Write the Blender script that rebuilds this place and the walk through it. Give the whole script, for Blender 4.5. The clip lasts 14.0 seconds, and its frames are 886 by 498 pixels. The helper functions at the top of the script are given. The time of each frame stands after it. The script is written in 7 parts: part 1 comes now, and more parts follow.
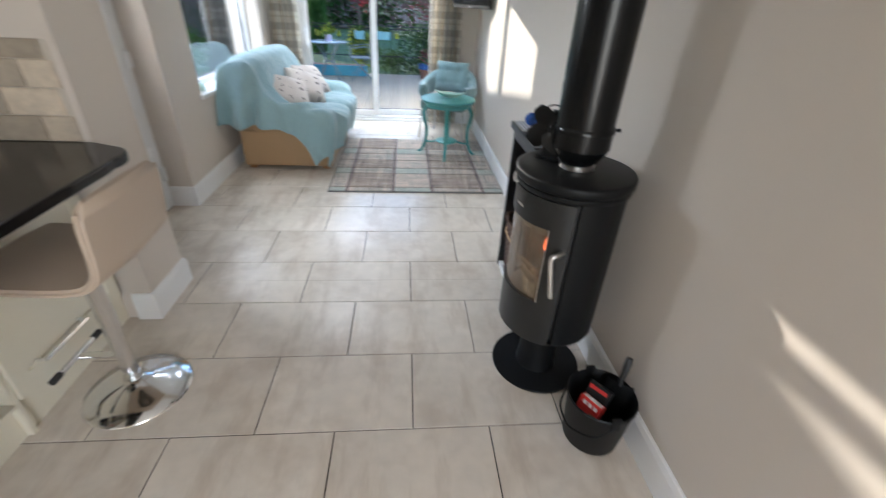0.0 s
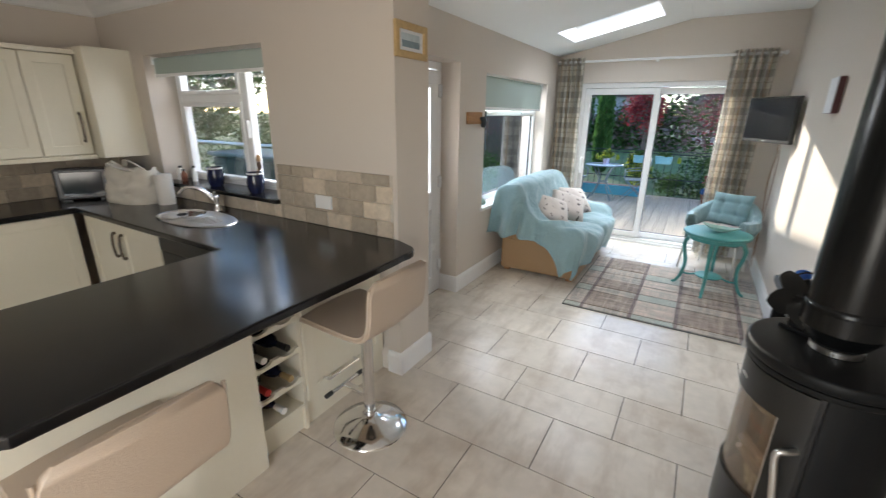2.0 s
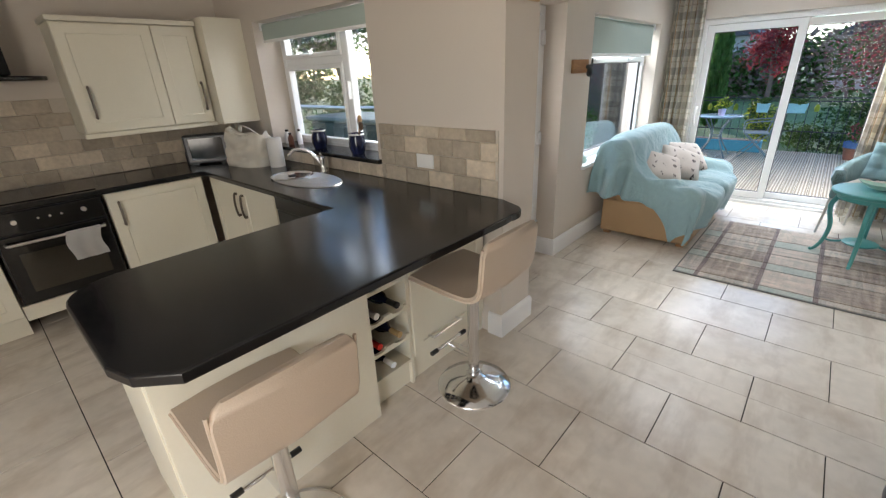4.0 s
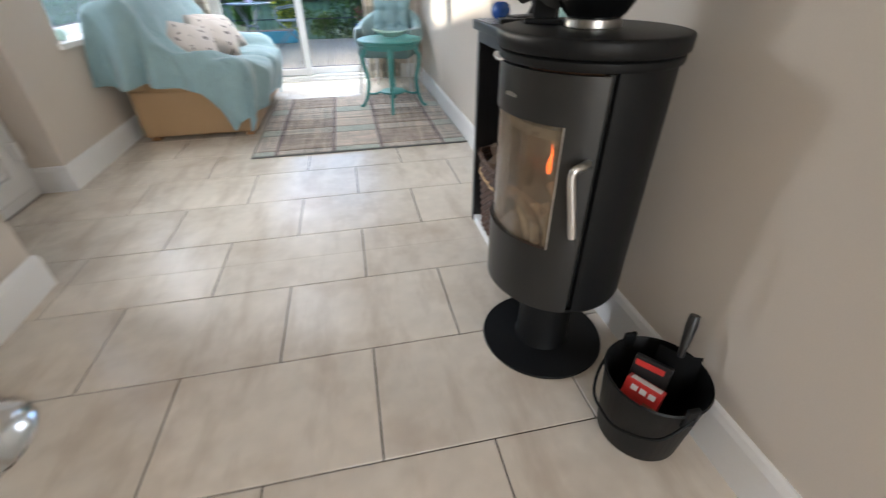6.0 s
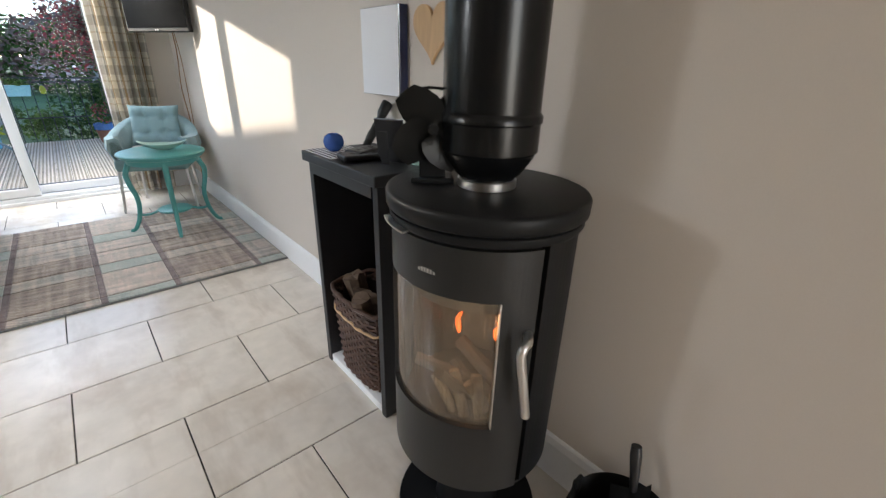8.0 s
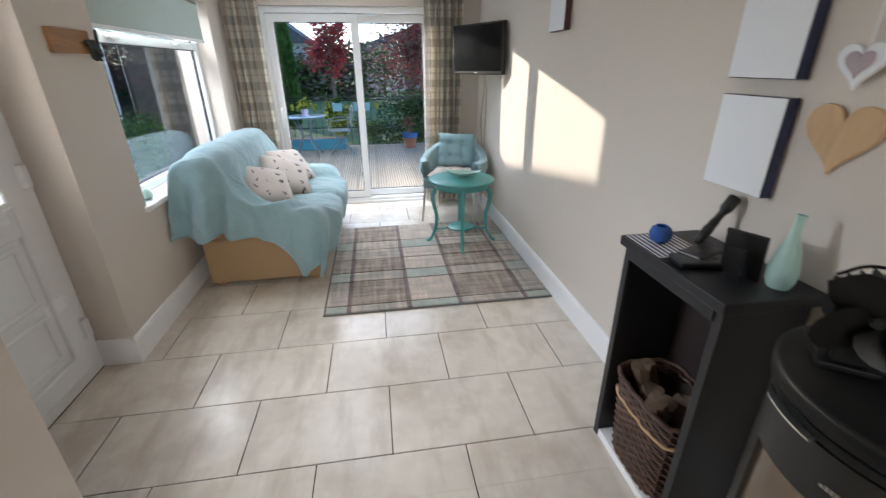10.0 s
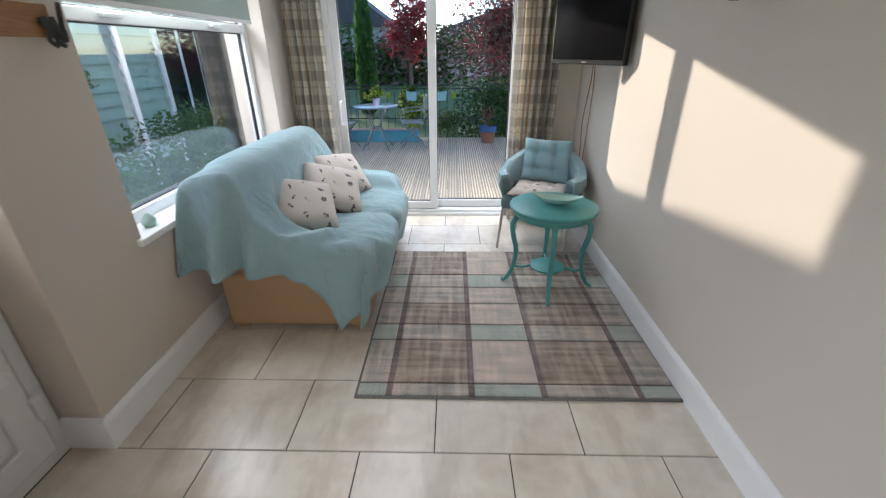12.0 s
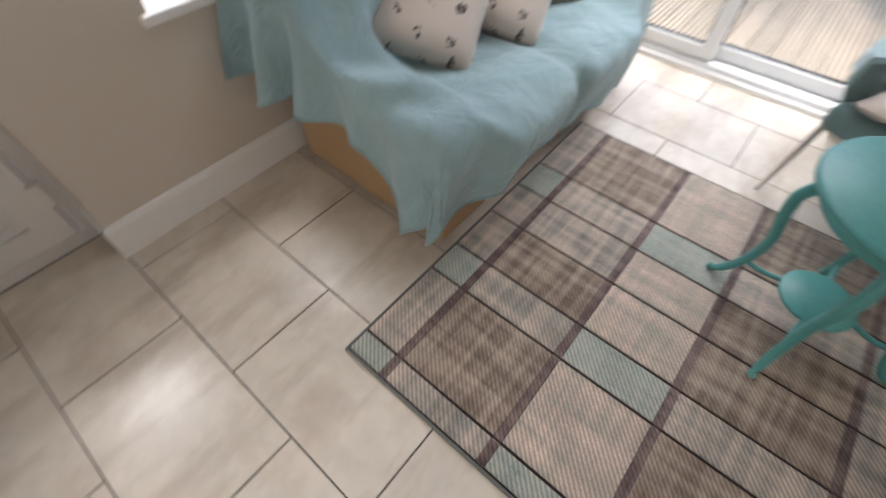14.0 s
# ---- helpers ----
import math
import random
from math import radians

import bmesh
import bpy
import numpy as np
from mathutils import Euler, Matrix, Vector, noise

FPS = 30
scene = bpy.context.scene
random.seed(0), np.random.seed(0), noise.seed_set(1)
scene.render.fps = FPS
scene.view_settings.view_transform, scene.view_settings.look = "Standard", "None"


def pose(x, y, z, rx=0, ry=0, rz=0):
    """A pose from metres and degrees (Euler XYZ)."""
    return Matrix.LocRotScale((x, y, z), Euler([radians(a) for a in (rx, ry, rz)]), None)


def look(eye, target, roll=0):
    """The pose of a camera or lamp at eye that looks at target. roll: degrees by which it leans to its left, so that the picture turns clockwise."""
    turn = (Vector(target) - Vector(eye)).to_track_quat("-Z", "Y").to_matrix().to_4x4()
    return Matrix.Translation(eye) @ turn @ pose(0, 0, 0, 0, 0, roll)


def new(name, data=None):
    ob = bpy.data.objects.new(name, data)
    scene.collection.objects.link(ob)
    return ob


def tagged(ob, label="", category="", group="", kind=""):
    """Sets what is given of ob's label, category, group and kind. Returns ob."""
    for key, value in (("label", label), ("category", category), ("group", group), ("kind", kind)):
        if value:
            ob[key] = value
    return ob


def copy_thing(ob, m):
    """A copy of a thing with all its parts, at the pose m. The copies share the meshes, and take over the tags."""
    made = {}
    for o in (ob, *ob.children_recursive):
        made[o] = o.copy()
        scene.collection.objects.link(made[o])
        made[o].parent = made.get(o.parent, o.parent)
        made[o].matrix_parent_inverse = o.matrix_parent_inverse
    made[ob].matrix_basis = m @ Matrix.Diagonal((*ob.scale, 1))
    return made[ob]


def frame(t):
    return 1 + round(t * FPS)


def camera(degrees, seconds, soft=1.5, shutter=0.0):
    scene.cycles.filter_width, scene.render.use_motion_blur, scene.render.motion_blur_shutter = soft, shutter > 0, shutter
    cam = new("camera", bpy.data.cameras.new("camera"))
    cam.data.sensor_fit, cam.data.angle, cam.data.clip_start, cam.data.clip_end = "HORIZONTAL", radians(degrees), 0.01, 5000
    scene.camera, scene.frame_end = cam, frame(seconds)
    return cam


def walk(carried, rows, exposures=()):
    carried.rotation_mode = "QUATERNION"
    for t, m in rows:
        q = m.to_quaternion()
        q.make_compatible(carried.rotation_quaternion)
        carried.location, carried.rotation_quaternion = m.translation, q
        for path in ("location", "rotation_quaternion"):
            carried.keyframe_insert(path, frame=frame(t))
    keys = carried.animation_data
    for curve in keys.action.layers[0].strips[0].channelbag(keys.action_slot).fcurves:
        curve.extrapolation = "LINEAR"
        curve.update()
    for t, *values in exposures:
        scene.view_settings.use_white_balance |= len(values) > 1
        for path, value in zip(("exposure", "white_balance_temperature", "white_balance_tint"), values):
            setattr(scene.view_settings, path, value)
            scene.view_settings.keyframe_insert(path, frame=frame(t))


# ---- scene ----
cam = camera(93.0, 14.0, soft=1.2, shutter=0.4)
PATH = [
    (0, (0.013, -0.013, 1.453), (0.19, 1.695, 0.427), 3.0),
    (0.5, (0.088, -0.035, 1.525), (-0.191, 1.723, 0.614), 3.3),
    (1, (0.204, -0.074, 1.549), (-0.36, 1.691, 0.794), 2.6),
    (1.5, (0.219, -0.094, 1.606), (-0.521, 1.649, 0.963), 1.9),
    (2, (0.189, -0.126, 1.598), (-0.786, 1.509, 0.983), 0.7),
    (2.5, (0.146, -0.16, 1.595), (-1.048, 1.319, 0.973), -0.0),
    (2.7, (0.149, -0.172, 1.589), (-1.127, 1.242, 0.978), -0.6),
    (4.8, (-0.058, -0.103, 1.485), (-1.154, 1.3, 0.574), -3.6),
    (5, (-0.067, -0.062, 1.406), (-0.953, 1.457, 0.453), -3.3),
    (5.5, (-0.017, 0.164, 1.216), (-0.221, 1.829, 0.127), -2.2),
    (6, (0.074, 0.414, 1.064), (0.41, 2.046, -0.043), -0.5),
    (6.5, (0.122, 0.569, 1.025), (0.857, 2.109, -0.019), 1.8),
    (7, (0.08, 0.672, 1.046), (1.128, 2.096, 0.111), 2.7),
    (7.5, (0.021, 0.755, 1.104), (1.224, 2.112, 0.262), 2.3),
    (8, (-0.022, 0.789, 1.184), (1.189, 2.166, 0.387), 1.5),
    (8.5, (-0.098, 0.818, 1.263), (0.98, 2.303, 0.468), 1.0),
    (9, (-0.185, 0.863, 1.339), (0.638, 2.503, 0.543), -0.0),
    (9.2, (-0.218, 0.877, 1.366), (0.484, 2.578, 0.582), -0.5),
    (11.3, (-0.246, 1.467, 1.493), (-0.312, 3.291, 0.674), 0.6),
    (11.5, (-0.24, 1.573, 1.492), (-0.315, 3.392, 0.664), 0.5),
    (12, (-0.189, 1.879, 1.464), (-0.235, 3.686, 0.608), -0.4),
    (12.5, (-0.108, 2.179, 1.472), (-0.155, 3.974, 0.592), 0.3),
    (13, (-0.091, 2.537, 1.451), (-0.207, 4.266, 0.452), 1.4),
    (13.5, (-0.093, 2.851, 1.398), (-0.477, 4.336, 0.114), 1.5),
    (14, (-0.045, 3.121, 1.321), (-0.801, 4.03, -0.292), 0.5),
]
walk(cam, [(t, look(eye, target, roll)) for t, eye, target, roll in PATH], [(0.0, 2.32, 6050, 10), (2.7, 2.24, 6500, 10), (5.0, 2.34, 6550, 12), (5.6, 2.42, 6700, 13), (6.2, 2.36, 6400, 10), (7.0, 2.22, 6500, 11), (9.2, 2.20, 6450, 12), (11.3, 1.94, 6400, 11), (12.5, 1.79, 6500, 12), (13.2, 1.72, 6400, 11), (14.0, 1.98, 7000, 17)])

# ---- daylight ----
SUN_FROM = Vector((-0.715, 1.0, 0.228)).normalized()
world = bpy.data.worlds.new("sky")
scene.world = world
world.use_nodes = True
_nt = world.node_tree
_bg = _nt.nodes["Background"]
_sky = _nt.nodes.new("ShaderNodeTexSky")
_sky.sky_type = "NISHITA"
_sky.sun_disc = False
_sky.sun_elevation = math.asin(SUN_FROM.z)
_sky.sun_rotation = math.atan2(SUN_FROM.x, SUN_FROM.y)
_sky.air_density, _sky.dust_density, _sky.ozone_density = 0.8, 0.2, 2.5
_nt.links.new(_sky.outputs[0], _bg.inputs[0])
_bg.inputs[1].default_value = 0.15

sun = new("sun", bpy.data.lights.new("sun", "SUN"))
sun.data.energy, sun.data.angle, sun.data.color = 1.45, radians(0.6), (1.0, 0.90, 0.74)
sun.matrix_world = look(SUN_FROM * 30, (0, 0, 0))


def area_lamp(name, eye, target, w, h, watts, color=(0.92, 0.965, 1.0)):
    """An area lamp in an opening, for the sky's light or an added fill."""
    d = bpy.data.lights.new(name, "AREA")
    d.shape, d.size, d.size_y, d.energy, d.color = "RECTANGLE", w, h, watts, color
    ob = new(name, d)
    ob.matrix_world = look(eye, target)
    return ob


area_lamp("patio_sky", (-0.40, 6.15, 2.30), (-0.40, 4.2, 0.2), 1.9, 0.55, 46)
area_lamp("side_sky", (-2.05, 4.43, 2.15), (0.0, 4.43, 0.5), 1.5, 0.4, 13)
area_lamp("kitchen_sky", (-2.95, 2.25, 2.15), (-2.75, 0.2, 0.6), 1.3, 0.4, 2.2)
area_lamp("door_sky", (-2.62, 2.66, 1.90), (0.6, 2.56, 0.30), 0.8, 0.7, 15)
area_lamp("roof_sky", (-0.80, 4.79, 2.72), (-0.45, 4.60, 0.0), 0.6, 0.6, 2.5)
# added fill from behind the camera; no window or lamp is known there
area_lamp("south_fill", (0.12, -2.15, 1.25), (-1.5, 1.2, 0.55), 1.1, 1.7, 12.0, (1.0, 0.92, 0.82))


# ---- materials ----
def shade(name, color, rough=0.6, metal=0.0, grain=40.0, vary=0.12, bump=0.15, blotch=2.5, spread=0.0, spec=0.5, stretch=(1, 1, 1), sheen=0.0, laid=False):
    """A procedural surface: colour that varies at two scales, uneven roughness and fine relief. spread: how far pieces differ."""
    m = bpy.data.materials.new(name)
    m.use_nodes = True
    nt = m.node_tree
    n, ln = nt.nodes, nt.links.new
    b = n["Principled BSDF"]
    tc = n.new("ShaderNodeTexCoord")
    mp = n.new("ShaderNodeMapping")
    mp.inputs["Scale"].default_value = stretch
    if laid:
        ln(n.new("ShaderNodeNewGeometry").outputs["Position"], mp.inputs["Vector"])
    else:
        ln(tc.outputs["Object"], mp.inputs["Vector"])
    fine, wide = n.new("ShaderNodeTexNoise"), n.new("ShaderNodeTexNoise")
    for node, s, d in ((fine, grain, 6), (wide, blotch, 4)):
        node.inputs["Scale"].default_value = s
        node.inputs["Detail"].default_value = d
        ln(mp.outputs[0], node.inputs["Vector"])
    mix = n.new("ShaderNodeMath")
    mix.operation = "ADD"
    ln(fine.outputs["Fac"], mix.inputs[0])
    ln(wide.outputs["Fac"], mix.inputs[1])
    ramp = n.new("ShaderNodeMapRange")
    ramp.inputs["From Min"].default_value, ramp.inputs["From Max"].default_value = 0.6, 1.4
    ramp.inputs["To Min"].default_value, ramp.inputs["To Max"].default_value = 1 - vary, 1 + vary
    ln(mix.outputs[0], ramp.inputs["Value"])
    last = ramp.outputs[0]
    if spread:
        info = n.new("ShaderNodeObjectInfo")
        r2 = n.new("ShaderNodeMapRange")
        r2.inputs["To Min"].default_value, r2.inputs["To Max"].default_value = 1 - spread, 1 + spread
        ln(info.outputs["Random"], r2.inputs["Value"])
        mul = n.new("ShaderNodeMath")
        mul.operation = "MULTIPLY"
        ln(last, mul.inputs[0])
        ln(r2.outputs[0], mul.inputs[1])
        last = mul.outputs[0]
    vm = n.new("ShaderNodeVectorMath")
    vm.operation = "SCALE"
    vm.inputs[0].default_value = color
    ln(last, vm.inputs["Scale"])
    ln(vm.outputs[0], b.inputs["Base Color"])
    rr = n.new("ShaderNodeMapRange")
    rr.inputs["To Min"].default_value, rr.inputs["To Max"].default_value = max(0.02, rough - (0.02 if laid else 0.08)), min(1, rough + (0.02 if laid else 0.08))
    ln(wide.outputs["Fac"], rr.inputs["Value"])
    ln(rr.outputs[0], b.inputs["Roughness"])
    b.inputs["Metallic"].default_value = metal
    b.inputs["Specular IOR Level"].default_value = spec
    if sheen:
        b.inputs["Sheen Weight"].default_value = sheen
    if bump:
        bp = n.new("ShaderNodeBump")
        bp.inputs["Strength"].default_value = bump
        bp.inputs["Distance"].default_value = 0.004
        ln(fine.outputs["Fac"], bp.inputs["Height"])
        ln(bp.outputs[0], b.inputs["Normal"])
    return m


def stain(m, color, scale, lo, hi, most, stretch=(1, 1, 1), turn=0):
    """Clouds of a second colour over a surface."""
    n, ln = m.node_tree.nodes, m.node_tree.links.new
    b = n["Principled BSDF"]
    src = b.inputs["Base Color"].links[0].from_socket
    ns, mr, mx = n.new("ShaderNodeTexNoise"), n.new("ShaderNodeMapRange"), n.new("ShaderNodeMix")
    ns.inputs["Scale"].default_value, ns.inputs["Detail"].default_value, ns.inputs["Roughness"].default_value = scale, 4.0, 0.6
    mr.inputs["From Min"].default_value, mr.inputs["From Max"].default_value, mr.inputs["To Max"].default_value = lo, hi, most
    mx.data_type = "RGBA"
    mx.inputs[7].default_value = (*color, 1)
    geo = n.new("ShaderNodeNewGeometry")
    mp = n.new("ShaderNodeMapping")
    mp.inputs["Scale"].default_value, mp.inputs["Rotation"].default_value = stretch, (0, 0, radians(turn))
    ln(geo.outputs["Position"], mp.inputs["Vector"])
    ln(mp.outputs[0], ns.inputs["Vector"])
    ln(ns.outputs["Fac"], mr.inputs["Value"])
    ln(mr.outputs[0], mx.inputs[0])
    ln(src, mx.inputs[6])
    ln(mx.outputs[2], b.inputs["Base Color"])
    return m


def crumple(m, scale, depth, strength=0.6):
    """Soft broken folds over a cloth, on top of its weave."""
    n, ln = m.node_tree.nodes, m.node_tree.links.new
    b = n["Principled BSDF"]
    ns, bp = n.new("ShaderNodeTexNoise"), n.new("ShaderNodeBump")
    ns.inputs["Scale"].default_value, ns.inputs["Detail"].default_value, ns.inputs["Distortion"].default_value = scale, 3.0, 0.8
    ln(n["Texture Coordinate"].outputs["Object"], ns.inputs["Vector"])
    bp.inputs["Strength"].default_value, bp.inputs["Distance"].default_value = strength, depth
    ln(ns.outputs["Fac"], bp.inputs["Height"])
    if b.inputs["Normal"].links:
        ln(b.inputs["Normal"].links[0].from_socket, bp.inputs["Normal"])
    ln(bp.outputs[0], b.inputs["Normal"])
    return m


def leafy(m):
    """Lets light through a leaf."""
    n, ln = m.node_tree.nodes, m.node_tree.links.new
    b = n["Principled BSDF"]
    tr, ms = n.new("ShaderNodeBsdfTranslucent"), n.new("ShaderNodeMixShader")
    ln(b.inputs["Base Color"].links[0].from_socket, tr.inputs["Color"])
    ms.inputs[0].default_value = 0.45
    ln(b.outputs[0], ms.inputs[1])
    ln(tr.outputs[0], ms.inputs[2])
    ln(ms.outputs[0], n["Material Output"].inputs[0])
    return m


def glass_mat(name, tint=(1, 1, 1), mirror=0.10, soot_haze=0.0):
    """A thin pane: clear, with a little mirror."""
    m = bpy.data.materials.new(name)
    m.use_nodes = True
    n, ln = m.node_tree.nodes, m.node_tree.links.new
    n.remove(n["Principled BSDF"])
    t, g, mx, fr = n.new("ShaderNodeBsdfTransparent"), n.new("ShaderNodeBsdfGlossy"), n.new("ShaderNodeMixShader"), n.new("ShaderNodeLayerWeight")
    t.inputs[0].default_value = (*tint, 1)
    g.inputs["Roughness"].default_value = 0.02
    fr.inputs[0].default_value = 0.5
    pw, sc = n.new("ShaderNodeMath"), n.new("ShaderNodeMath")
    pw.operation, sc.operation = "POWER", "MULTIPLY_ADD"
    pw.inputs[1].default_value = 4.0
    sc.inputs[1].default_value, sc.inputs[2].default_value = 0.75, mirror
    ln(fr.outputs["Facing"], pw.inputs[0])
    ln(pw.outputs[0], sc.inputs[0])
    ln(sc.outputs[0], mx.inputs[0])
    ln(t.outputs[0], mx.inputs[1])
    ln(g.outputs[0], mx.inputs[2])
    last = mx.outputs[0]
    # pale tan film: soot, with the haze of the room's reflection painted in
    if soot_haze:
        df, ms, ns, mr = n.new("ShaderNodeBsdfDiffuse"), n.new("ShaderNodeMixShader"), n.new("ShaderNodeTexNoise"), n.new("ShaderNodeMapRange")
        df.inputs[0].default_value = (0.36, 0.29, 0.21, 1)
        ns.inputs["Scale"].default_value, ns.inputs["Detail"].default_value = 9.0, 5.0
        mr.inputs["From Min"].default_value, mr.inputs["From Max"].default_value = 0.35, 0.7
        mr.inputs["To Min"].default_value, mr.inputs["To Max"].default_value = soot_haze * 0.35, soot_haze
        ln(ns.outputs["Fac"], mr.inputs["Value"])
        ln(mr.outputs[0], ms.inputs[0])
        ln(last, ms.inputs[1])
        ln(df.outputs[0], ms.inputs[2])
        last = ms.outputs[0]
    ln(last, n["Material Output"].inputs[0])
    return m


def glow(name, color, strength):
    m = bpy.data.materials.new(name)
    m.use_nodes = True
    b = m.node_tree.nodes["Principled BSDF"]
    b.inputs["Base Color"].default_value = (*color, 1)
    b.inputs["Emission Color"].default_value = (*color, 1)
    b.inputs["Emission Strength"].default_value = strength
    return m


WALL = shade("wall_paint", (0.63, 0.568, 0.505), 0.72, grain=260, vary=0.025, bump=0.06, blotch=1.2)
CEIL = shade("ceiling_paint", (0.82, 0.82, 0.81), 0.8, grain=180, vary=0.02, bump=0.05)
WHITE = shade("white_gloss", (0.84, 0.84, 0.84), 0.32, grain=90, vary=0.02, bump=0.03)
UPVC = shade("white_plastic", (0.82, 0.83, 0.84), 0.25, grain=60, vary=0.015, bump=0.01)
TILE = shade("floor_tile", (0.70, 0.635, 0.55), 0.25, grain=14, vary=0.10, bump=0.0, blotch=3.2, spread=0.04, laid=True)
stain(TILE, (0.42, 0.33, 0.245), 2.6, 0.50, 0.72, 0.55)
stain(TILE, (0.47, 0.39, 0.31), 1.0, 0.50, 0.66, 0.5, (7.0, 1.8, 1.0), 35)
GROUT = shade("grout", (0.03, 0.026, 0.022), 0.9, grain=200, vary=0.2)
WORKTOP = shade("black_worktop", (0.008, 0.008, 0.0095), 0.17, grain=260, vary=0.5, bump=0.04, blotch=30)
CREAM = shade("cream_door", (0.78, 0.735, 0.61), 0.35, grain=60, vary=0.02, bump=0.02)
SPLASH = shade("splash_tile", (0.50, 0.425, 0.335), 0.4, grain=35, vary=0.2, bump=0.3, blotch=9, spread=0.30, laid=True)
SPLASH_GROUT = shade("splash_grout", (0.55, 0.50, 0.43), 0.9, grain=120, vary=0.08)
CHROME = shade("chrome", (0.80, 0.80, 0.81), 0.13, 1.0, vary=0.02, bump=0.0)
STEEL = shade("brushed_steel", (0.62, 0.61, 0.59), 0.3, 1.0, grain=80, vary=0.06, bump=0.04, stretch=(1, 1, 0.1))
BLACK = shade("matt_black_steel", (0.007, 0.0074, 0.008), 0.46, grain=300, vary=0.12, bump=0.08, spec=0.2)
PIPE = shade("black_pipe_enamel", (0.004, 0.0045, 0.005), 0.24, grain=120, vary=0.15, bump=0.04, spec=0.32)
GREY_STEEL = shade("stove_grey_steel", (0.016, 0.016, 0.0155), 0.36, grain=300, vary=0.1, bump=0.06, spec=0.4)
UNIT = shade("dark_grey_wood", (0.018, 0.019, 0.023), 0.45, grain=30, vary=0.2, bump=0.1, stretch=(1, 1, 0.15))
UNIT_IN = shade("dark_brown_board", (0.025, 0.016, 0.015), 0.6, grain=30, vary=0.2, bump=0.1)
TAUPE = shade("beige_leather", (0.50, 0.40, 0.31), 0.42, grain=240, vary=0.06, bump=0.25)
TAN = shade("tan_leather", (0.36, 0.225, 0.115), 0.45, grain=160, vary=0.08, bump=0.2)
THROW = shade("aqua_throw", (0.27, 0.405, 0.435), 0.9, grain=160, vary=0.07, bump=0.55, blotch=14, sheen=0.3)
crumple(THROW, 7.0, 0.045)
HANDLE = shade("dark_steel", (0.17, 0.145, 0.12), 0.34, 1.0, grain=80, vary=0.1, bump=0.03)
TEAL = shade("teal_paint", (0.075, 0.31, 0.295), 0.4, grain=50, vary=0.10, bump=0.08)
BLIND = shade("sage_blind", (0.42, 0.50, 0.47), 0.85, grain=300, vary=0.05, bump=0.2)
WICKER = shade("brown_wicker", (0.075, 0.038, 0.025), 0.55, grain=60, vary=0.4, bump=0.3, spread=0.25)
LOGWOOD = shade("split_log", (0.13, 0.085, 0.055), 0.85, grain=25, vary=0.35, bump=0.6)
SCREEN = shade("screen_glass", (0.006, 0.006, 0.007), 0.08, vary=0.05, bump=0)
BLACKPLASTIC = shade("black_plastic", (0.015, 0.015, 0.016), 0.35, grain=150, vary=0.1, bump=0.05)
PAPER = shade("white_canvas", (0.78, 0.79, 0.82), 0.85, grain=200, vary=0.02, bump=0.1)
NAVY = shade("navy_glaze", (0.012, 0.016, 0.05), 0.15, grain=20, vary=0.5, bump=0.02)
BLUEGLASS = shade("blue_glaze", (0.03, 0.10, 0.38), 0.12, grain=12, vary=0.4, bump=0.05)
SAGE = shade("sage_ceramic", (0.42, 0.62, 0.56), 0.3, grain=30, vary=0.06, bump=0.02)
OAK = shade("pale_wood", (0.55, 0.36, 0.19), 0.55, grain=12, vary=0.15, bump=0.15, stretch=(1, 6, 1))
PINE = shade("rustic_wood", (0.33, 0.17, 0.075), 0.6, grain=14, vary=0.3, bump=0.3, stretch=(1, 1, 7))
GOLD = shade("gilt_wood", (0.52, 0.36, 0.17), 0.45, 0.2, grain=40, vary=0.2, bump=0.2)
DECK = shade("weathered_decking", (0.62, 0.52, 0.385), 0.5, grain=18, vary=0.25, bump=0.4, spread=0.18, stretch=(8, 0.6, 1))
IRON = shade("black_iron", (0.02, 0.025, 0.025), 0.5, vary=0.2)
TOWEL = shade("cotton_towel", (0.74, 0.72, 0.69), 0.95, grain=300, vary=0.06, bump=0.6)
BAGCLOTH = shade("canvas_bag", (0.66, 0.62, 0.55), 0.9, grain=200, vary=0.10, bump=0.3)
RED = shade("red_card", (0.55, 0.035, 0.03), 0.4, vary=0.08)
GLASS = glass_mat("pane_glass", mirror=0.004)
SIDE_GLASS = glass_mat("side_pane_glass", mirror=0.15)
SMOKED = glass_mat("stove_glass", (0.80, 0.74, 0.66), 0.09, 0.20)
LAWN = shade("lawn_grass", (0.07, 0.12, 0.03), 0.95, grain=60, vary=0.45, bump=0.6, blotch=0.8)
SIDING = shade("sage_weatherboard", (0.27, 0.38, 0.345), 0.6, grain=25, vary=0.1, bump=0.2, stretch=(1, 0.2, 3))
ROOF = shade("dark_roof", (0.06, 0.055, 0.06), 0.8, grain=14, vary=0.3, bump=0.4)
LEAF = leafy(shade("green_leaf", (0.06, 0.11, 0.028), 0.55, grain=9, vary=0.6, bump=0.1, spec=0.15))
LEAF_RED = leafy(shade("red_leaf", (0.23, 0.06, 0.068), 0.55, grain=7, vary=0.6, bump=0.1, spec=0.15))
LEAF_LIME = leafy(shade("lime_leaf", (0.28, 0.33, 0.04), 0.55, grain=9, vary=0.4, bump=0.1, spec=0.15))
LEAF_CON = leafy(shade("conifer_leaf", (0.075, 0.16, 0.04), 0.7, grain=9, vary=0.5, bump=0.1, spec=0.15))
BARK = shade("bark", (0.14, 0.105, 0.085), 0.9, grain=25, vary=0.35, bump=0.7, stretch=(1, 1, 0.3))
TERRA = shade("terracotta", (0.22, 0.085, 0.05), 0.8, grain=40, vary=0.15, bump=0.2)
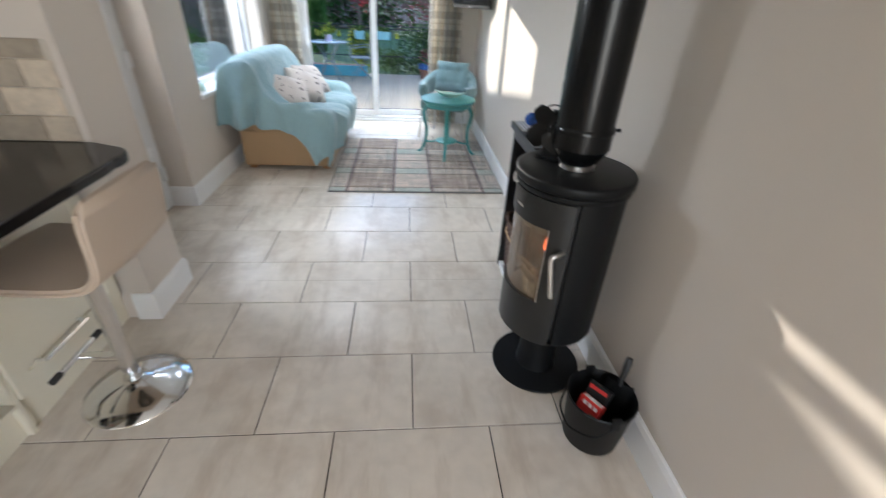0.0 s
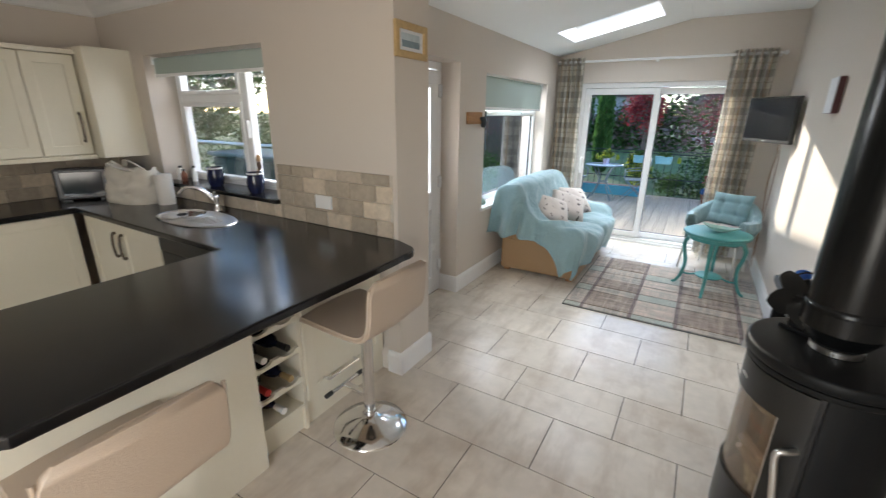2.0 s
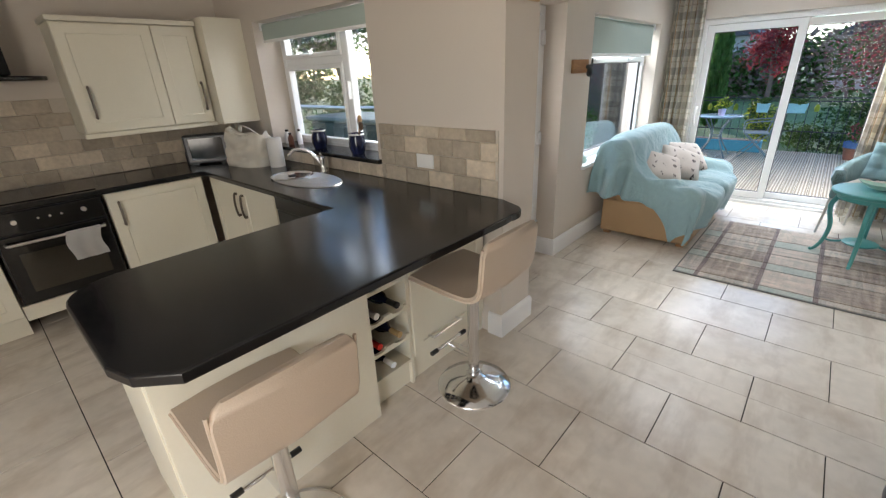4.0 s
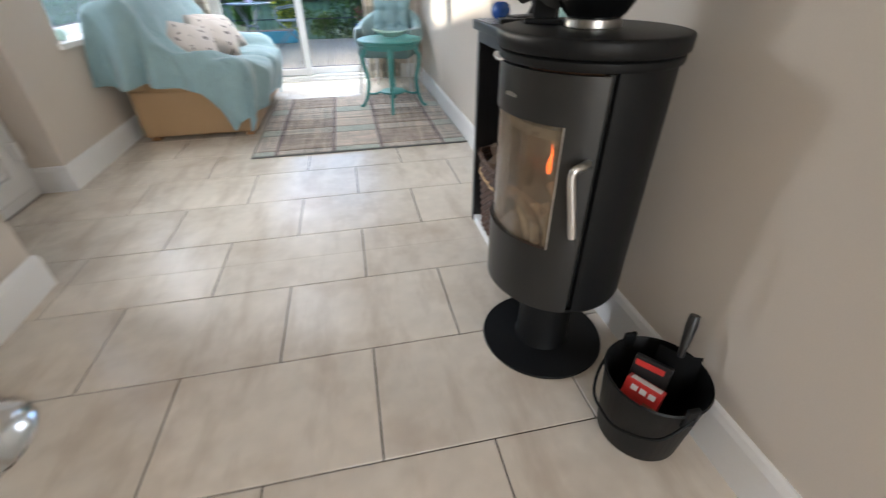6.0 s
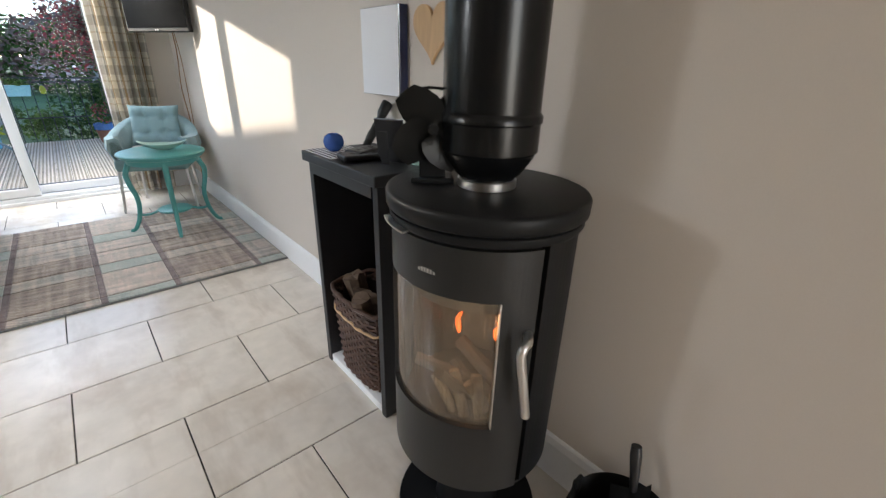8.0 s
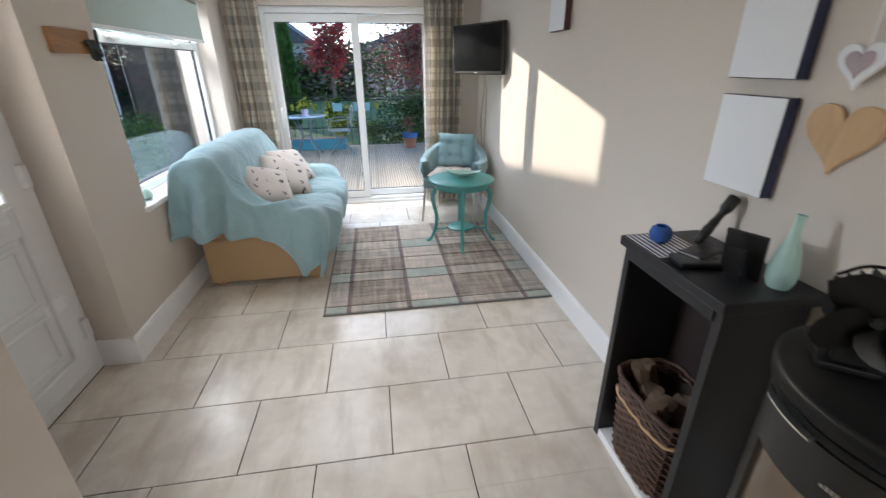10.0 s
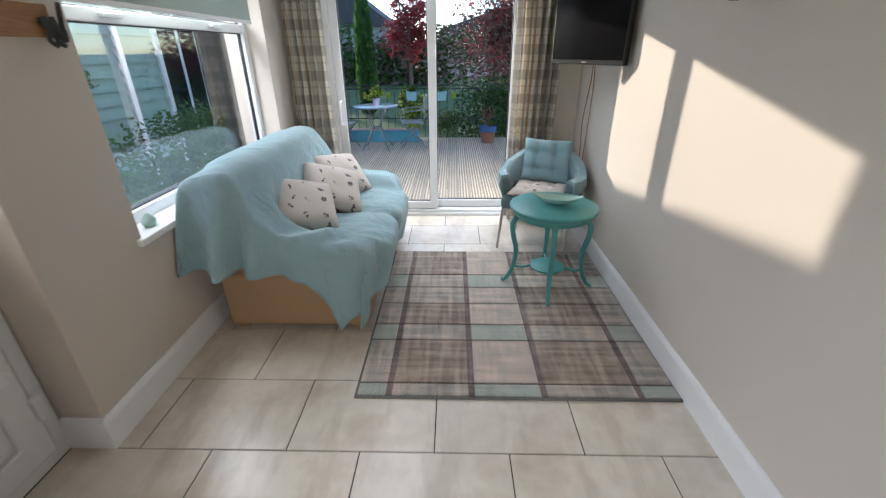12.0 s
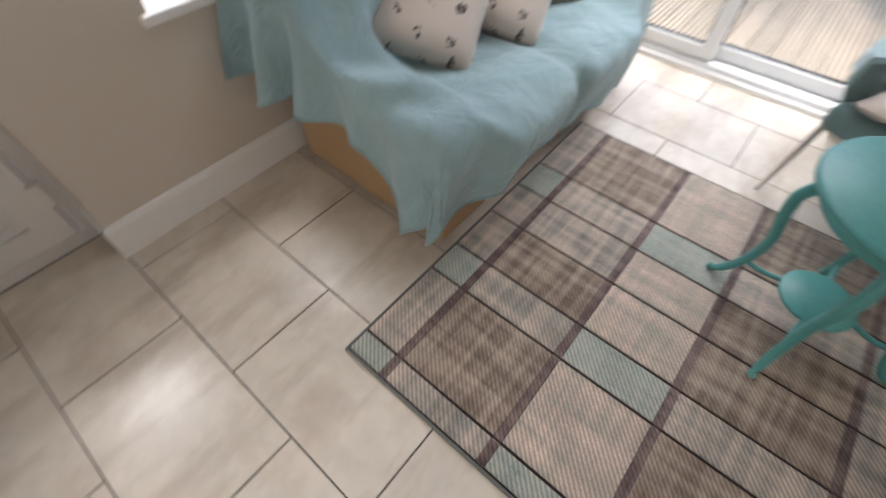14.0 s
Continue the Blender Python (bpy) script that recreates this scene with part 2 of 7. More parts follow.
BLUEPOT = shade("blue_glazed_pot", (0.04, 0.10, 0.25), 0.25, vary=0.2)
BLUEPAINT = shade("blue_painted_wood", (0.05, 0.26, 0.36), 0.6, vary=0.2)


# ---- shape helpers ----
def part(name, bm, material, parent=None, label="", smooth=False):
    """Links a bmesh as one mesh object, under a thing or a part."""
    me = bpy.data.meshes.new(name)
    if smooth:
        for f in bm.faces:
            f.smooth = True
    bm.to_mesh(me)
    bm.free()
    if smooth:
        me.set_sharp_from_angle(angle=radians(48))
    for m in material if isinstance(material, (list, tuple)) else (material,):
        me.materials.append(m)
    ob = new(name, me)
    if parent is not None:
        ob.parent = parent
    if label:
        ob["label"] = label
    return ob


def thing(name, label, category, m=None, group="", kind=""):
    ob = tagged(new(name), label, category, group, kind)
    ob.empty_display_size = 0.05
    if m is not None:
        ob.matrix_world = m
    return ob


def box(x0, y0, z0, x1, y1, z1, bevel=0.0, seg=2, bm=None):
    bm = bm or bmesh.new()
    made = bmesh.ops.create_cube(bm, size=1.0, matrix=Matrix.Translation(((x0 + x1) / 2, (y0 + y1) / 2, (z0 + z1) / 2)) @ Matrix.Diagonal((x1 - x0, y1 - y0, z1 - z0, 1)))["verts"]
    if bevel:
        edges = list({e for v in made for e in v.link_edges})
        bmesh.ops.bevel(bm, geom=edges, offset=bevel, segments=seg, profile=0.5, affect="EDGES")
    return bm


def lathe(profile, seg=32, m=None, sx=1.0, sy=1.0, bm=None):
    """Turns (r, z) pairs round z; r of 0 closes an end."""
    bm = bm or bmesh.new()
    m = m or Matrix()
    rings = []
    for r, z in profile:
        if r < 1e-6:
            rings.append([bm.verts.new(m @ Vector((0, 0, z)))])
        else:
            rings.append([bm.verts.new(m @ Vector((r * sx * math.cos(a), r * sy * math.sin(a), z))) for a in (2 * math.pi * i / seg for i in range(seg))])
    for a, b in zip(rings, rings[1:]):
        for i in range(seg):
            j = (i + 1) % seg
            q = [a[i % len(a)], a[j % len(a)], b[j % len(b)], b[i % len(b)]]
            q = list(dict.fromkeys(q))
            if len(q) > 2:
                bm.faces.new(q)
    bmesh.ops.recalc_face_normals(bm, faces=bm.faces)
    return bm


def tube(points, radius, seg=10, bm=None, flat=1.0):
    """A round bar along points; radius may be a list."""
    bm = bm or bmesh.new()
    pts = [Vector(p) for p in points]
    radii = radius if isinstance(radius, (list, tuple)) else [radius] * len(pts)
    rings = []
    side = None
    for i, p in enumerate(pts):
        d = (pts[min(i + 1, len(pts) - 1)] - pts[max(i - 1, 0)]).normalized()
        if side is None:
            side = d.orthogonal().normalized()
        side = (side - d * side.dot(d)).normalized()
        up = d.cross(side)
        rings.append([bm.verts.new(p + side * (radii[i] * math.cos(a)) + up * (radii[i] * flat * math.sin(a))) for a in (2 * math.pi * k / seg for k in range(seg))])
    for a, b in zip(rings, rings[1:]):
        for i in range(seg):
            bm.faces.new((a[i], a[(i + 1) % seg], b[(i + 1) % seg], b[i]))
    bm.faces.new(rings[0][::-1])
    bm.faces.new(rings[-1])
    bmesh.ops.recalc_face_normals(bm, faces=bm.faces)
    return bm


def prism(outline, z0, z1, m=None, bevel=0.0, seg=2, bm=None):
    """A flat outline (x, y) given thickness from z0 to z1."""
    bm = bm or bmesh.new()
    m = m or Matrix()
    lo = [bm.verts.new(m @ Vector((x, y, z0))) for x, y in outline]
    hi = [bm.verts.new(m @ Vector((x, y, z1))) for x, y in outline]
    faces = [bm.faces.new(lo[::-1]), bm.faces.new(hi)]
    k = len(lo)
    for i in range(k):
        faces.append(bm.faces.new((lo[i], lo[(i + 1) % k], hi[(i + 1) % k], hi[i])))
    bmesh.ops.recalc_face_normals(bm, faces=faces)
    if bevel:
        edges = list({e for f in faces[:2] for e in f.edges})
        bmesh.ops.bevel(bm, geom=edges, offset=bevel, segments=seg, profile=0.5, affect="EDGES")
    return bm


def arc(cx, cy, r, a0, a1, n, ry=None):
    return [(cx + r * math.cos(radians(a0 + (a1 - a0) * i / n)), cy + (ry or r) * math.sin(radians(a0 + (a1 - a0) * i / n))) for i in range(n + 1)]


def smooth_path(points, n=8):
    """A Catmull-Rom path through points."""
    p = [Vector(q) for q in points]
    p = [2 * p[0] - p[1], *p, 2 * p[-1] - p[-2]]
    out = []
    for i in range(1, len(p) - 2):
        for k in range(n):
            t = k / n
            out.append(0.5 * (2 * p[i] + (p[i + 1] - p[i - 1]) * t + (2 * p[i - 1] - 5 * p[i] + 4 * p[i + 1] - p[i + 2]) * t * t + (3 * p[i] - p[i - 1] - 3 * p[i + 1] + p[i + 2]) * t ** 3))
    out.append(p[-2])
    return out


def structure(name, bm, material, label, category, smooth=False):
    return tagged(part(name, bm, material, smooth=smooth), label, category, kind="structure")


# ---- the shell ----
XE, XW, YK, YS, YP, XL, XP = 0.885, -4.33, 1.74, -2.0, 5.72, -1.575, -1.225
H_K, H_L, H_R, X_R = 2.43, 2.30, 2.62, -0.12


def wall_with_hole(name, axis, p0, p1, a0, a1, z0, z1, holes, label, material=WALL):
    """A wall across axis ('x' or 'y') from p0 to p1 thick, along a0..a1, with holes (b0, b1, c0, c1) through it."""
    bm = bmesh.new()
    cuts = sorted({a0, a1, *(h[0] for h in holes), *(h[1] for h in holes)})
    for u, v in zip(cuts, cuts[1:]):
        spans = [(z0, z1)]
        for b0, b1, c0, c1 in holes:
            if b0 <= u and v <= b1:
                spans = [s for lo, hi in spans for s in ((lo, min(hi, c0)), (max(lo, c1), hi)) if s[1] - s[0] > 1e-4]
        for lo, hi in spans:
            if axis == "x":
                box(p0, u, lo, p1, v, hi, bm=bm)
            else:
                box(u, p0, lo, v, p1, hi, bm=bm)
    bmesh.ops.remove_doubles(bm, verts=bm.verts, dist=1e-5)
    return structure(name, bm, material, label, "wall")


WX0, WX1, WZ0, WZ1 = -3.69, -2.25, 1.0, 2.0
LY0, LY1, LZ0, LZ1 = 3.56, 5.31, 0.69, 1.95
PX0, PX1, PZ1 = -1.27, 0.44, 1.98
DY0, DY1, DZ1 = 2.06, 3.07, 1.99
wall_with_hole("wall_east", "x", XE, XE + 0.3, YS, YP + 0.3, -0.1, 3.0, [], "plain warm beige painted wall beside the stove")
wall_with_hole("wall_patio", "y", YP, YP + 0.3, XL - 0.3, XE, -0.2, 3.0, [(PX0, PX1, -0.2, PZ1)], "beige painted gable wall round the patio doors")
wall_with_hole("wall_window", "x", XL - 0.3, XL, DY0, YP, -0.1, 2.4, [(DY0, DY1, -0.1, DZ1), (LY0, LY1, LZ0, LZ1)], "beige painted wall with a window beside the sofa")
wall_with_hole("wall_kitchen", "y", YK, DY0, XW, XP, -0.1, 2.6, [(WX0, WX1, WZ0, WZ1)], "beige kitchen wall with a deep window reveal")
wall_with_hole("wall_west", "x", XW - 0.3, XW, YS, DY0, -0.1, 2.6, [], "beige kitchen wall behind the oven run")
# the hole is unseen, cut only to let the added south fill in
wall_with_hole("wall_south", "y", YS - 0.3, YS, XW - 0.3, XE + 0.3, -0.1, 2.6, [(-0.50, 0.74, 0.1, 2.1)], "plain beige wall closing the kitchen")
structure("beam", box(XP, YK, 2.38, XE, DY0, 3.0), WALL, "beige plastered beam between kitchen and garden room", "beam")
structure("ceiling_kitchen", box(XW - 0.3, YS - 0.3, H_K, XE + 0.3, YK, H_K + 0.2), CEIL, "flat white kitchen ceiling", "ceiling")

# sloping ceiling with the roof window left open
SKY0, SKY1, SU0, SU1 = 4.45, 5.13, 0.23, 0.842


def slope(u):
    return (XL + (X_R - XL) * u, H_L + (H_R - H_L) * u)


bm = bmesh.new()
for v0, v1, u0, u1 in ((DY0, SKY0, 0, 1), (SKY1, YP, 0, 1), (SKY0, SKY1, 0, SU0), (SKY0, SKY1, SU1, 1)):
    (xa, za), (xb, zb) = slope(u0), slope(u1)
    prism([(xa, za), (xb, zb), (xb, zb + 0.25), (xa, za + 0.25)], -v1, -v0, Matrix(((1, 0, 0, 0), (0, 0, -1, 0), (0, 1, 0, 0), (0, 0, 0, 1))), bm=bm)
box(X_R, DY0, H_R, XE + 0.3, YP, H_R + 0.25, bm=bm)
structure("ceiling_garden_room", bm, CEIL, "white sloping ceiling with a roof window", "ceiling")
structure("coving", prism([(XW, H_K - 0.11), (XW + 0.02, H_K - 0.10), (XW + 0.05, H_K - 0.06), (XW + 0.10, H_K - 0.02), (XW + 0.12, H_K), (XW, H_K)], -YK, -YS, Matrix(((1, 0, 0, 0), (0, 0, -1, 0), (0, 1, 0, 0), (0, 0, 0, 1)))), CEIL, "white plaster coving", "coving")
structure("coving_window_wall", prism([(YK, H_K - 0.11), (YK - 0.02, H_K - 0.10), (YK - 0.05, H_K - 0.06), (YK - 0.10, H_K - 0.02), (YK - 0.12, H_K), (YK, H_K)], XW, XP, Matrix(((0, 0, 1, 0), (1, 0, 0, 0), (0, 1, 0, 0), (0, 0, 0, 1)))), CEIL, "white plaster coving", "coving")

(xa, za), (xb, zb) = slope(SU0), slope(SU1)
roof_window = tagged(thing("roof_window", "white framed roof window in the sloping ceiling", "window"), kind="structure")
bm = bmesh.new()
tilt = math.atan2(zb - za, xb - xa)
wlen = math.hypot(xb - xa, zb - za)
M_SKY = Matrix.Translation((xa, SKY0, za + 0.16)) @ Matrix.Rotation(-tilt, 4, "Y")
for b in ((0, 0, 0.0, wlen, 0.06, 0.06), (0, SKY1 - SKY0 - 0.06, 0.0, wlen, SKY1 - SKY0, 0.06), (0, 0.06, 0, 0.06, SKY1 - SKY0 - 0.06, 0.06), (wlen - 0.06, 0.06, 0, wlen, SKY1 - SKY0 - 0.06, 0.06)):
    box(*b, bevel=0.006, bm=bm)
bmesh.ops.transform(bm, matrix=M_SKY, verts=bm.verts)
part("window_frame", bm, UPVC, roof_window)
bm = box(0.06, 0.06, 0.02, wlen - 0.06, SKY1 - SKY0 - 0.06, 0.03)
bmesh.ops.transform(bm, matrix=M_SKY, verts=bm.verts)
part("pane", bm, GLASS, roof_window).visible_shadow = False


# skirting boards
def skirting(name, pts, side):
    """A moulded board along pts on the floor; side: +1 when the room lies to the left of the way."""
    bm = bmesh.new()
    prof = [(0, 0), (0.018, 0), (0.018, 0.125), (0.012, 0.145), (0.006, 0.15), (0, 0.15)]
    p = [Vector((*q, 0)) for q in pts]
    rings = []
    for i, q in enumerate(p):
        d0 = (p[i] - p[i - 1]).normalized() if i else (p[1] - p[0]).normalized()
        d1 = (p[i + 1] - p[i]).normalized() if i < len(p) - 1 else d0
        n0, n1 = Vector((-d0.y, d0.x, 0)) * side, Vector((-d1.y, d1.x, 0)) * side
        n = (n0 + n1).normalized()
        k = 1 / max(0.3, n.dot(n0))
        rings.append([bm.verts.new(q + n * (o * k) + Vector((0, 0, z))) for o, z in prof])
    for a, b in zip(rings, rings[1:]):
        for i in range(len(prof) - 1):
            bm.faces.new((a[i], a[i + 1], b[i + 1], b[i]))
    bm.faces.new(rings[0])
    bm.faces.new(rings[-1][::-1])
    bmesh.ops.recalc_face_normals(bm, faces=bm.faces)
    return structure(name, bm, WHITE, "white gloss skirting board", "skirting")


skirting("baseboard_east", [(XE, YS), (XE, YP)], 1)
skirting("baseboard_patio", [(XE, YP), (PX1 + 0.02, YP)], 1)
skirting("baseboard_window", [(PX0 - 0.02, YP), (XL, YP), (XL, DY1), (XL - 0.17, DY1)], 1)
skirting("baseboard_pier", [(XP - 0.5, DY0), (XP, DY0), (XP, YK), (XP - 0.09, YK)], 1)


# ---- windows and doors ----
def ring_frame(u0, v0, u1, v1, w, d0, d1, place, bm, bevel=0.006):
    """A frame of width w round an opening (u, v), from depth d0 to d1, as one joined ring."""
    put = (lambda u, d, v: (u, d, v)) if place is in_y else (lambda u, d, v: (d, u, v))
    loops = []
    for d in (d0, d1):
        for e in (0.0, w):
            loops.append([bm.verts.new(put(u, d, v)) for u, v in ((u0 + e, v0 + e), (u1 - e, v0 + e), (u1 - e, v1 - e), (u0 + e, v1 - e))])
    faces = []
    for a, b in ((0, 1), (2, 3), (0, 2), (1, 3)):
        for i in range(4):
            faces.append(bm.faces.new((loops[a][i], loops[a][(i + 1) % 4], loops[b][(i + 1) % 4], loops[b][i])))
    bmesh.ops.recalc_face_normals(bm, faces=faces)
    if bevel:
        edges = [e for e in {e for f in faces for e in f.edges} if len(e.link_faces) == 2 and e.calc_face_angle(0) > 0.5]
        bmesh.ops.bevel(bm, geom=edges, offset=min(bevel, w * 0.3), segments=1, profile=0.5, affect="EDGES")


def in_y(a, d0, b, c, d1, e, bevel, bm):
    box(a, d0, b, c, d1, e, bevel, bm=bm)


def in_x(a, d0, b, c, d1, e, bevel, bm):
    box(d0, a, b, d1, c, e, bevel, bm=bm)


# patio doors
patio = tagged(thing("door_patio", "white plastic sliding patio doors, two tall glass panes", "patio door"), kind="structure")
FY = YP + 0.03
bm = bmesh.new()
ring_frame(PX0, 0.0, PX1, PZ1, 0.06, FY, FY + 0.13, in_y, bm)
part("door_frame", bm, UPVC, patio)
for x0, x1, d in ((PX0 + 0.06, -0.335, 0.012), (-0.41, PX1 - 0.06, 0.070)):
    bm = bmesh.new()
    ring_frame(x0, 0.065, x1, PZ1 - 0.065, 0.072, FY + d, FY + d + 0.05, in_y, bm)
    leaf = part("door_leaf", bm, UPVC, patio)
    part("pane", box(x0 + 0.07, FY + d + 0.02, 0.13, x1 - 0.07, FY + d + 0.026, PZ1 - 0.13), GLASS, leaf).visible_shadow = False
    bm = bmesh.new()
    ring_frame(x0 + 0.070, 0.135, x1 - 0.070, PZ1 - 0.135, 0.008, FY + d + 0.012, FY + d + 0.034, in_y, bm, 0)
    part("gasket", bm, BLACKPLASTIC, leaf)
hx = PX0 + 0.095
part("door_handle", tube(smooth_path([(hx, FY, 0.86), (hx, FY - 0.045, 0.88), (hx, FY - 0.05, 0.96), (hx, FY - 0.045, 1.04), (hx, FY, 1.06)], 5), 0.011, 8), UPVC, patio, smooth=True)
structure("threshold", box(PX0, YP + 0.005, -0.02, PX1, FY + 0.0, 0.028, 0.004), WHITE, "white plastic patio threshold", "threshold")

# side window
side = tagged(thing("window_side", "white plastic window with a wide clear pane", "window"), kind="structure")
FX = XL - 0.13
bm = bmesh.new()
ring_frame(LY0, LZ0 + 0.03, LY1, LZ1, 0.055, FX - 0.07, FX, in_x, bm)
box(FX - 0.07, LY0 + 0.055, 1.58, FX, LY1 - 0.055, 1.635, 0.006, bm=bm)
part("window_frame", bm, UPVC, side)
for y0, y1, z0, z1 in ((LY0 + 0.05, LY1 - 0.05, LZ0 + 0.08, 1.585), (LY0 + 0.05, LY1 - 0.05, 1.63, LZ1 - 0.05)):
    part("pane", box(FX - 0.04, y0, z0, FX - 0.034, y1, z1), SIDE_GLASS, side).visible_shadow = False
    bm = bmesh.new()
    ring_frame(y0 + 0.004, z0 + 0.004, y1 - 0.004, z1 - 0.004, 0.007, FX - 0.050, FX - 0.026, in_x, bm, 0)
    part("gasket", bm, BLACKPLASTIC, side)
for y in (3.95, 4.85):
    part("window_handle", box(FX - 0.002, y - 0.06, 1.60, FX + 0.03, y + 0.06, 1.62, 0.006), UPVC, side)
part("window_sill", box(FX + 0.002, LY0 - 0.03, LZ0 - 0.005, XL + 0.025, LY1 + 0.02, LZ0 + 0.028, 0.006), WHITE, side)


def roller_blind(name, place, label):
    """A roller blind in local x (width), z (down); place: its pose."""
    t = thing(name, label, "roller blind", place[0])
    w, drop = place[1], place[2]
    part("roller", tube([(0, 0.03, -0.03), (w, 0.03, -0.03)], 0.02, 14), BLIND, t, smooth=True)
    part("fabric", box(0.015, 0.010, -drop, w - 0.015, 0.013, -0.03), BLIND, t)
    part("bottom_bar", box(0.012, 0.004, -drop - 0.022, w - 0.012, 0.018, -drop, 0.004), WHITE, t)
    for x in (0, w - 0.012):
        part("bracket", box(x, -0.005, -0.06, x + 0.012, 0.055, 0, 0.003), WHITE, t)
    return t


roller_blind("roller_blind", (Matrix.Translation((XL - 0.035, LY0 + 0.02, LZ1 - 0.003)) @ Matrix.Rotation(radians(90), 4, "Z"), LY1 - LY0 - 0.10, 0.288), "pale sage roller blind pulled down over a window")
roller_blind("roller_blind", (Matrix.Translation((WX0 + 0.02, YK + 0.05, WZ1 - 0.003)), WX1 - WX0 - 0.04, 0.13), "pale sage roller blind rolled up over the kitchen window")

# kitchen window
kwin = tagged(thing("window_kitchen", "white plastic kitchen window with an opening fanlight", "window"), kind="structure")
KY = YK + 0.22
bm = bmesh.new()
ring_frame(WX0, WZ0, WX1, WZ1, 0.055, KY, KY + 0.07, in_y, bm)
MX = -2.83
box(MX, KY, WZ0 + 0.055, MX + 0.06, KY + 0.07, WZ1 - 0.055, 0.006, bm=bm)
box(WX0 + 0.055, KY, 1.66, MX, KY + 0.07, 1.715, 0.006, bm=bm)
part("window_frame", bm, UPVC, kwin)
for x0, x1, z0, z1 in ((WX0 + 0.05, MX + 0.005, WZ0 + 0.05, 1.665), (WX0 + 0.05, MX + 0.005, 1.71, WZ1 - 0.05), (MX + 0.055, WX1 - 0.05, WZ0 + 0.05, WZ1 - 0.05)):
    bm = bmesh.new()
    ring_frame(x0 + 0.004, z0 + 0.004, x1 - 0.004, z1 - 0.004, 0.035, KY - 0.012, KY + 0.05, in_y, bm, 0.005)
    sash = part("sash", bm, UPVC, kwin)
    part("pane", box(x0 + 0.03, KY + 0.02, z0 + 0.03, x1 - 0.03, KY + 0.026, z1 - 0.03), SIDE_GLASS, sash).visible_shadow = False
part("window_handle", box(MX + 0.065, KY - 0.04, 1.40, MX + 0.085, KY - 0.008, 1.53, 0.006), UPVC, kwin)
part("window_handle", box(-3.33, KY - 0.04, 1.725, -3.20, KY - 0.008, 1.745, 0.006), UPVC, kwin)
structure("sill_kitchen", box(WX0 - 0.01, YK - 0.035, WZ0 - 0.006, WX1 + 0.03, KY + 0.01, WZ0 + 0.024, 0.006), WORKTOP, "polished black kitchen window sill", "window sill")

# garden door in its recess
gdoor = tagged(thing("door_garden", "closed white plastic door with a glazed upper panel", "door"), kind="structure")
DX = XL - 0.17
bm = bmesh.new()
ring_frame(DY0 + 0.005, -0.001, DY1 - 0.005, DZ1, 0.06, DX - 0.07, DX, in_x, bm)
part("door_frame", bm, UPVC, gdoor)
ly0, ly1 = DY0 + 0.068, DY1 - 0.068
bm = bmesh.new()
ring_frame(ly0, 0.062, ly1, DZ1 - 0.068, 0.105, DX - 0.055, DX + 0.012, in_x, bm)
box(DX - 0.055, ly0 + 0.105, 0.80, DX + 0.012, ly1 - 0.105, 0.93, 0.006, bm=bm)
leaf = part("door_leaf", bm, UPVC, gdoor)
part("lower_panel", box(DX - 0.04, ly0 + 0.10, 0.16, DX - 0.012, ly1 - 0.10, 0.81), UPVC, leaf)
for z0, z1 in ((0.20, 0.44), (0.49, 0.77)):
    bm = bmesh.new()
    ring_frame(ly0 + 0.14, z0, ly1 - 0.14, z1, 0.022, DX - 0.014, DX - 0.002, in_x, bm, 0.005)
    part("moulding", bm, UPVC, leaf)
part("pane", box(DX - 0.030, ly0 + 0.10, 0.92, DX - 0.024, ly1 - 0.10, DZ1 - 0.165), GLASS, leaf).visible_shadow = False
bm = bmesh.new()
ring_frame(ly0 + 0.10, 0.925, ly1 - 0.10, DZ1 - 0.168, 0.03, DX - 0.03, DX + 0.018, in_x, bm, 0.005)
part("glazing_bead", bm, UPVC, leaf)
for z in (0.22, 0.98, 1.72):
    part("hinge", box(DX + 0.001, DY1 - 0.085, z, DX + 0.035, DY1 - 0.045, z + 0.10, 0.006), UPVC, gdoor)
bm = box(DX + 0.012, ly0 + 0.02, 0.92, DX + 0.022, ly0 + 0.055, 1.14, 0.004)
tube([(DX + 0.02, ly0 + 0.037, 1.04), (DX + 0.06, ly0 + 0.037, 1.04), (DX + 0.062, ly0 + 0.15, 1.04)], 0.010, 8, bm=bm)
part("door_handle", bm, UPVC, gdoor)

# ---- kitchen ----
ZT = 0.90


def handle_bow(parent, x, y, z0, z1, out, along="z"):
    """A bow handle standing out by the vector out."""
    o = Vector(out)
    p = [Vector((x, y, z0)), Vector((x, y, z0)) + o * 0.7, Vector((x, y, (z0 + z1) / 2)) + o, Vector((x, y, z1)) + o * 0.7, Vector((x, y, z1))]
    return part("handle", tube(smooth_path(p, 5), 0.007, 8, flat=1.4), HANDLE, parent, "dark steel bow handle", smooth=True)


def shaker(parent, place, u0, v0, u1, v1, d, name="door"):
    """A door frame round a flat panel; d: its back and its front depth."""
    bm = bmesh.new()
    side_ = 1 if d[1] > d[0] else -1
    w = min(0.07, (u1 - u0) * 0.22)
    ring_frame(u0, v0, u1, v1, w, min(d), max(d), place, bm, 0.003)
    leaf = part(name, bm, CREAM, parent)
    lo, hi = d[0], d[0] + side_ * 0.013
    bm = bmesh.new()
    place(u0 + w - 0.002, min(lo, hi), v0 + w - 0.002, u1 - w + 0.002, max(lo, hi), v1 - w + 0.002, 0, bm)
    part("panel", bm, CREAM, leaf)
    return leaf


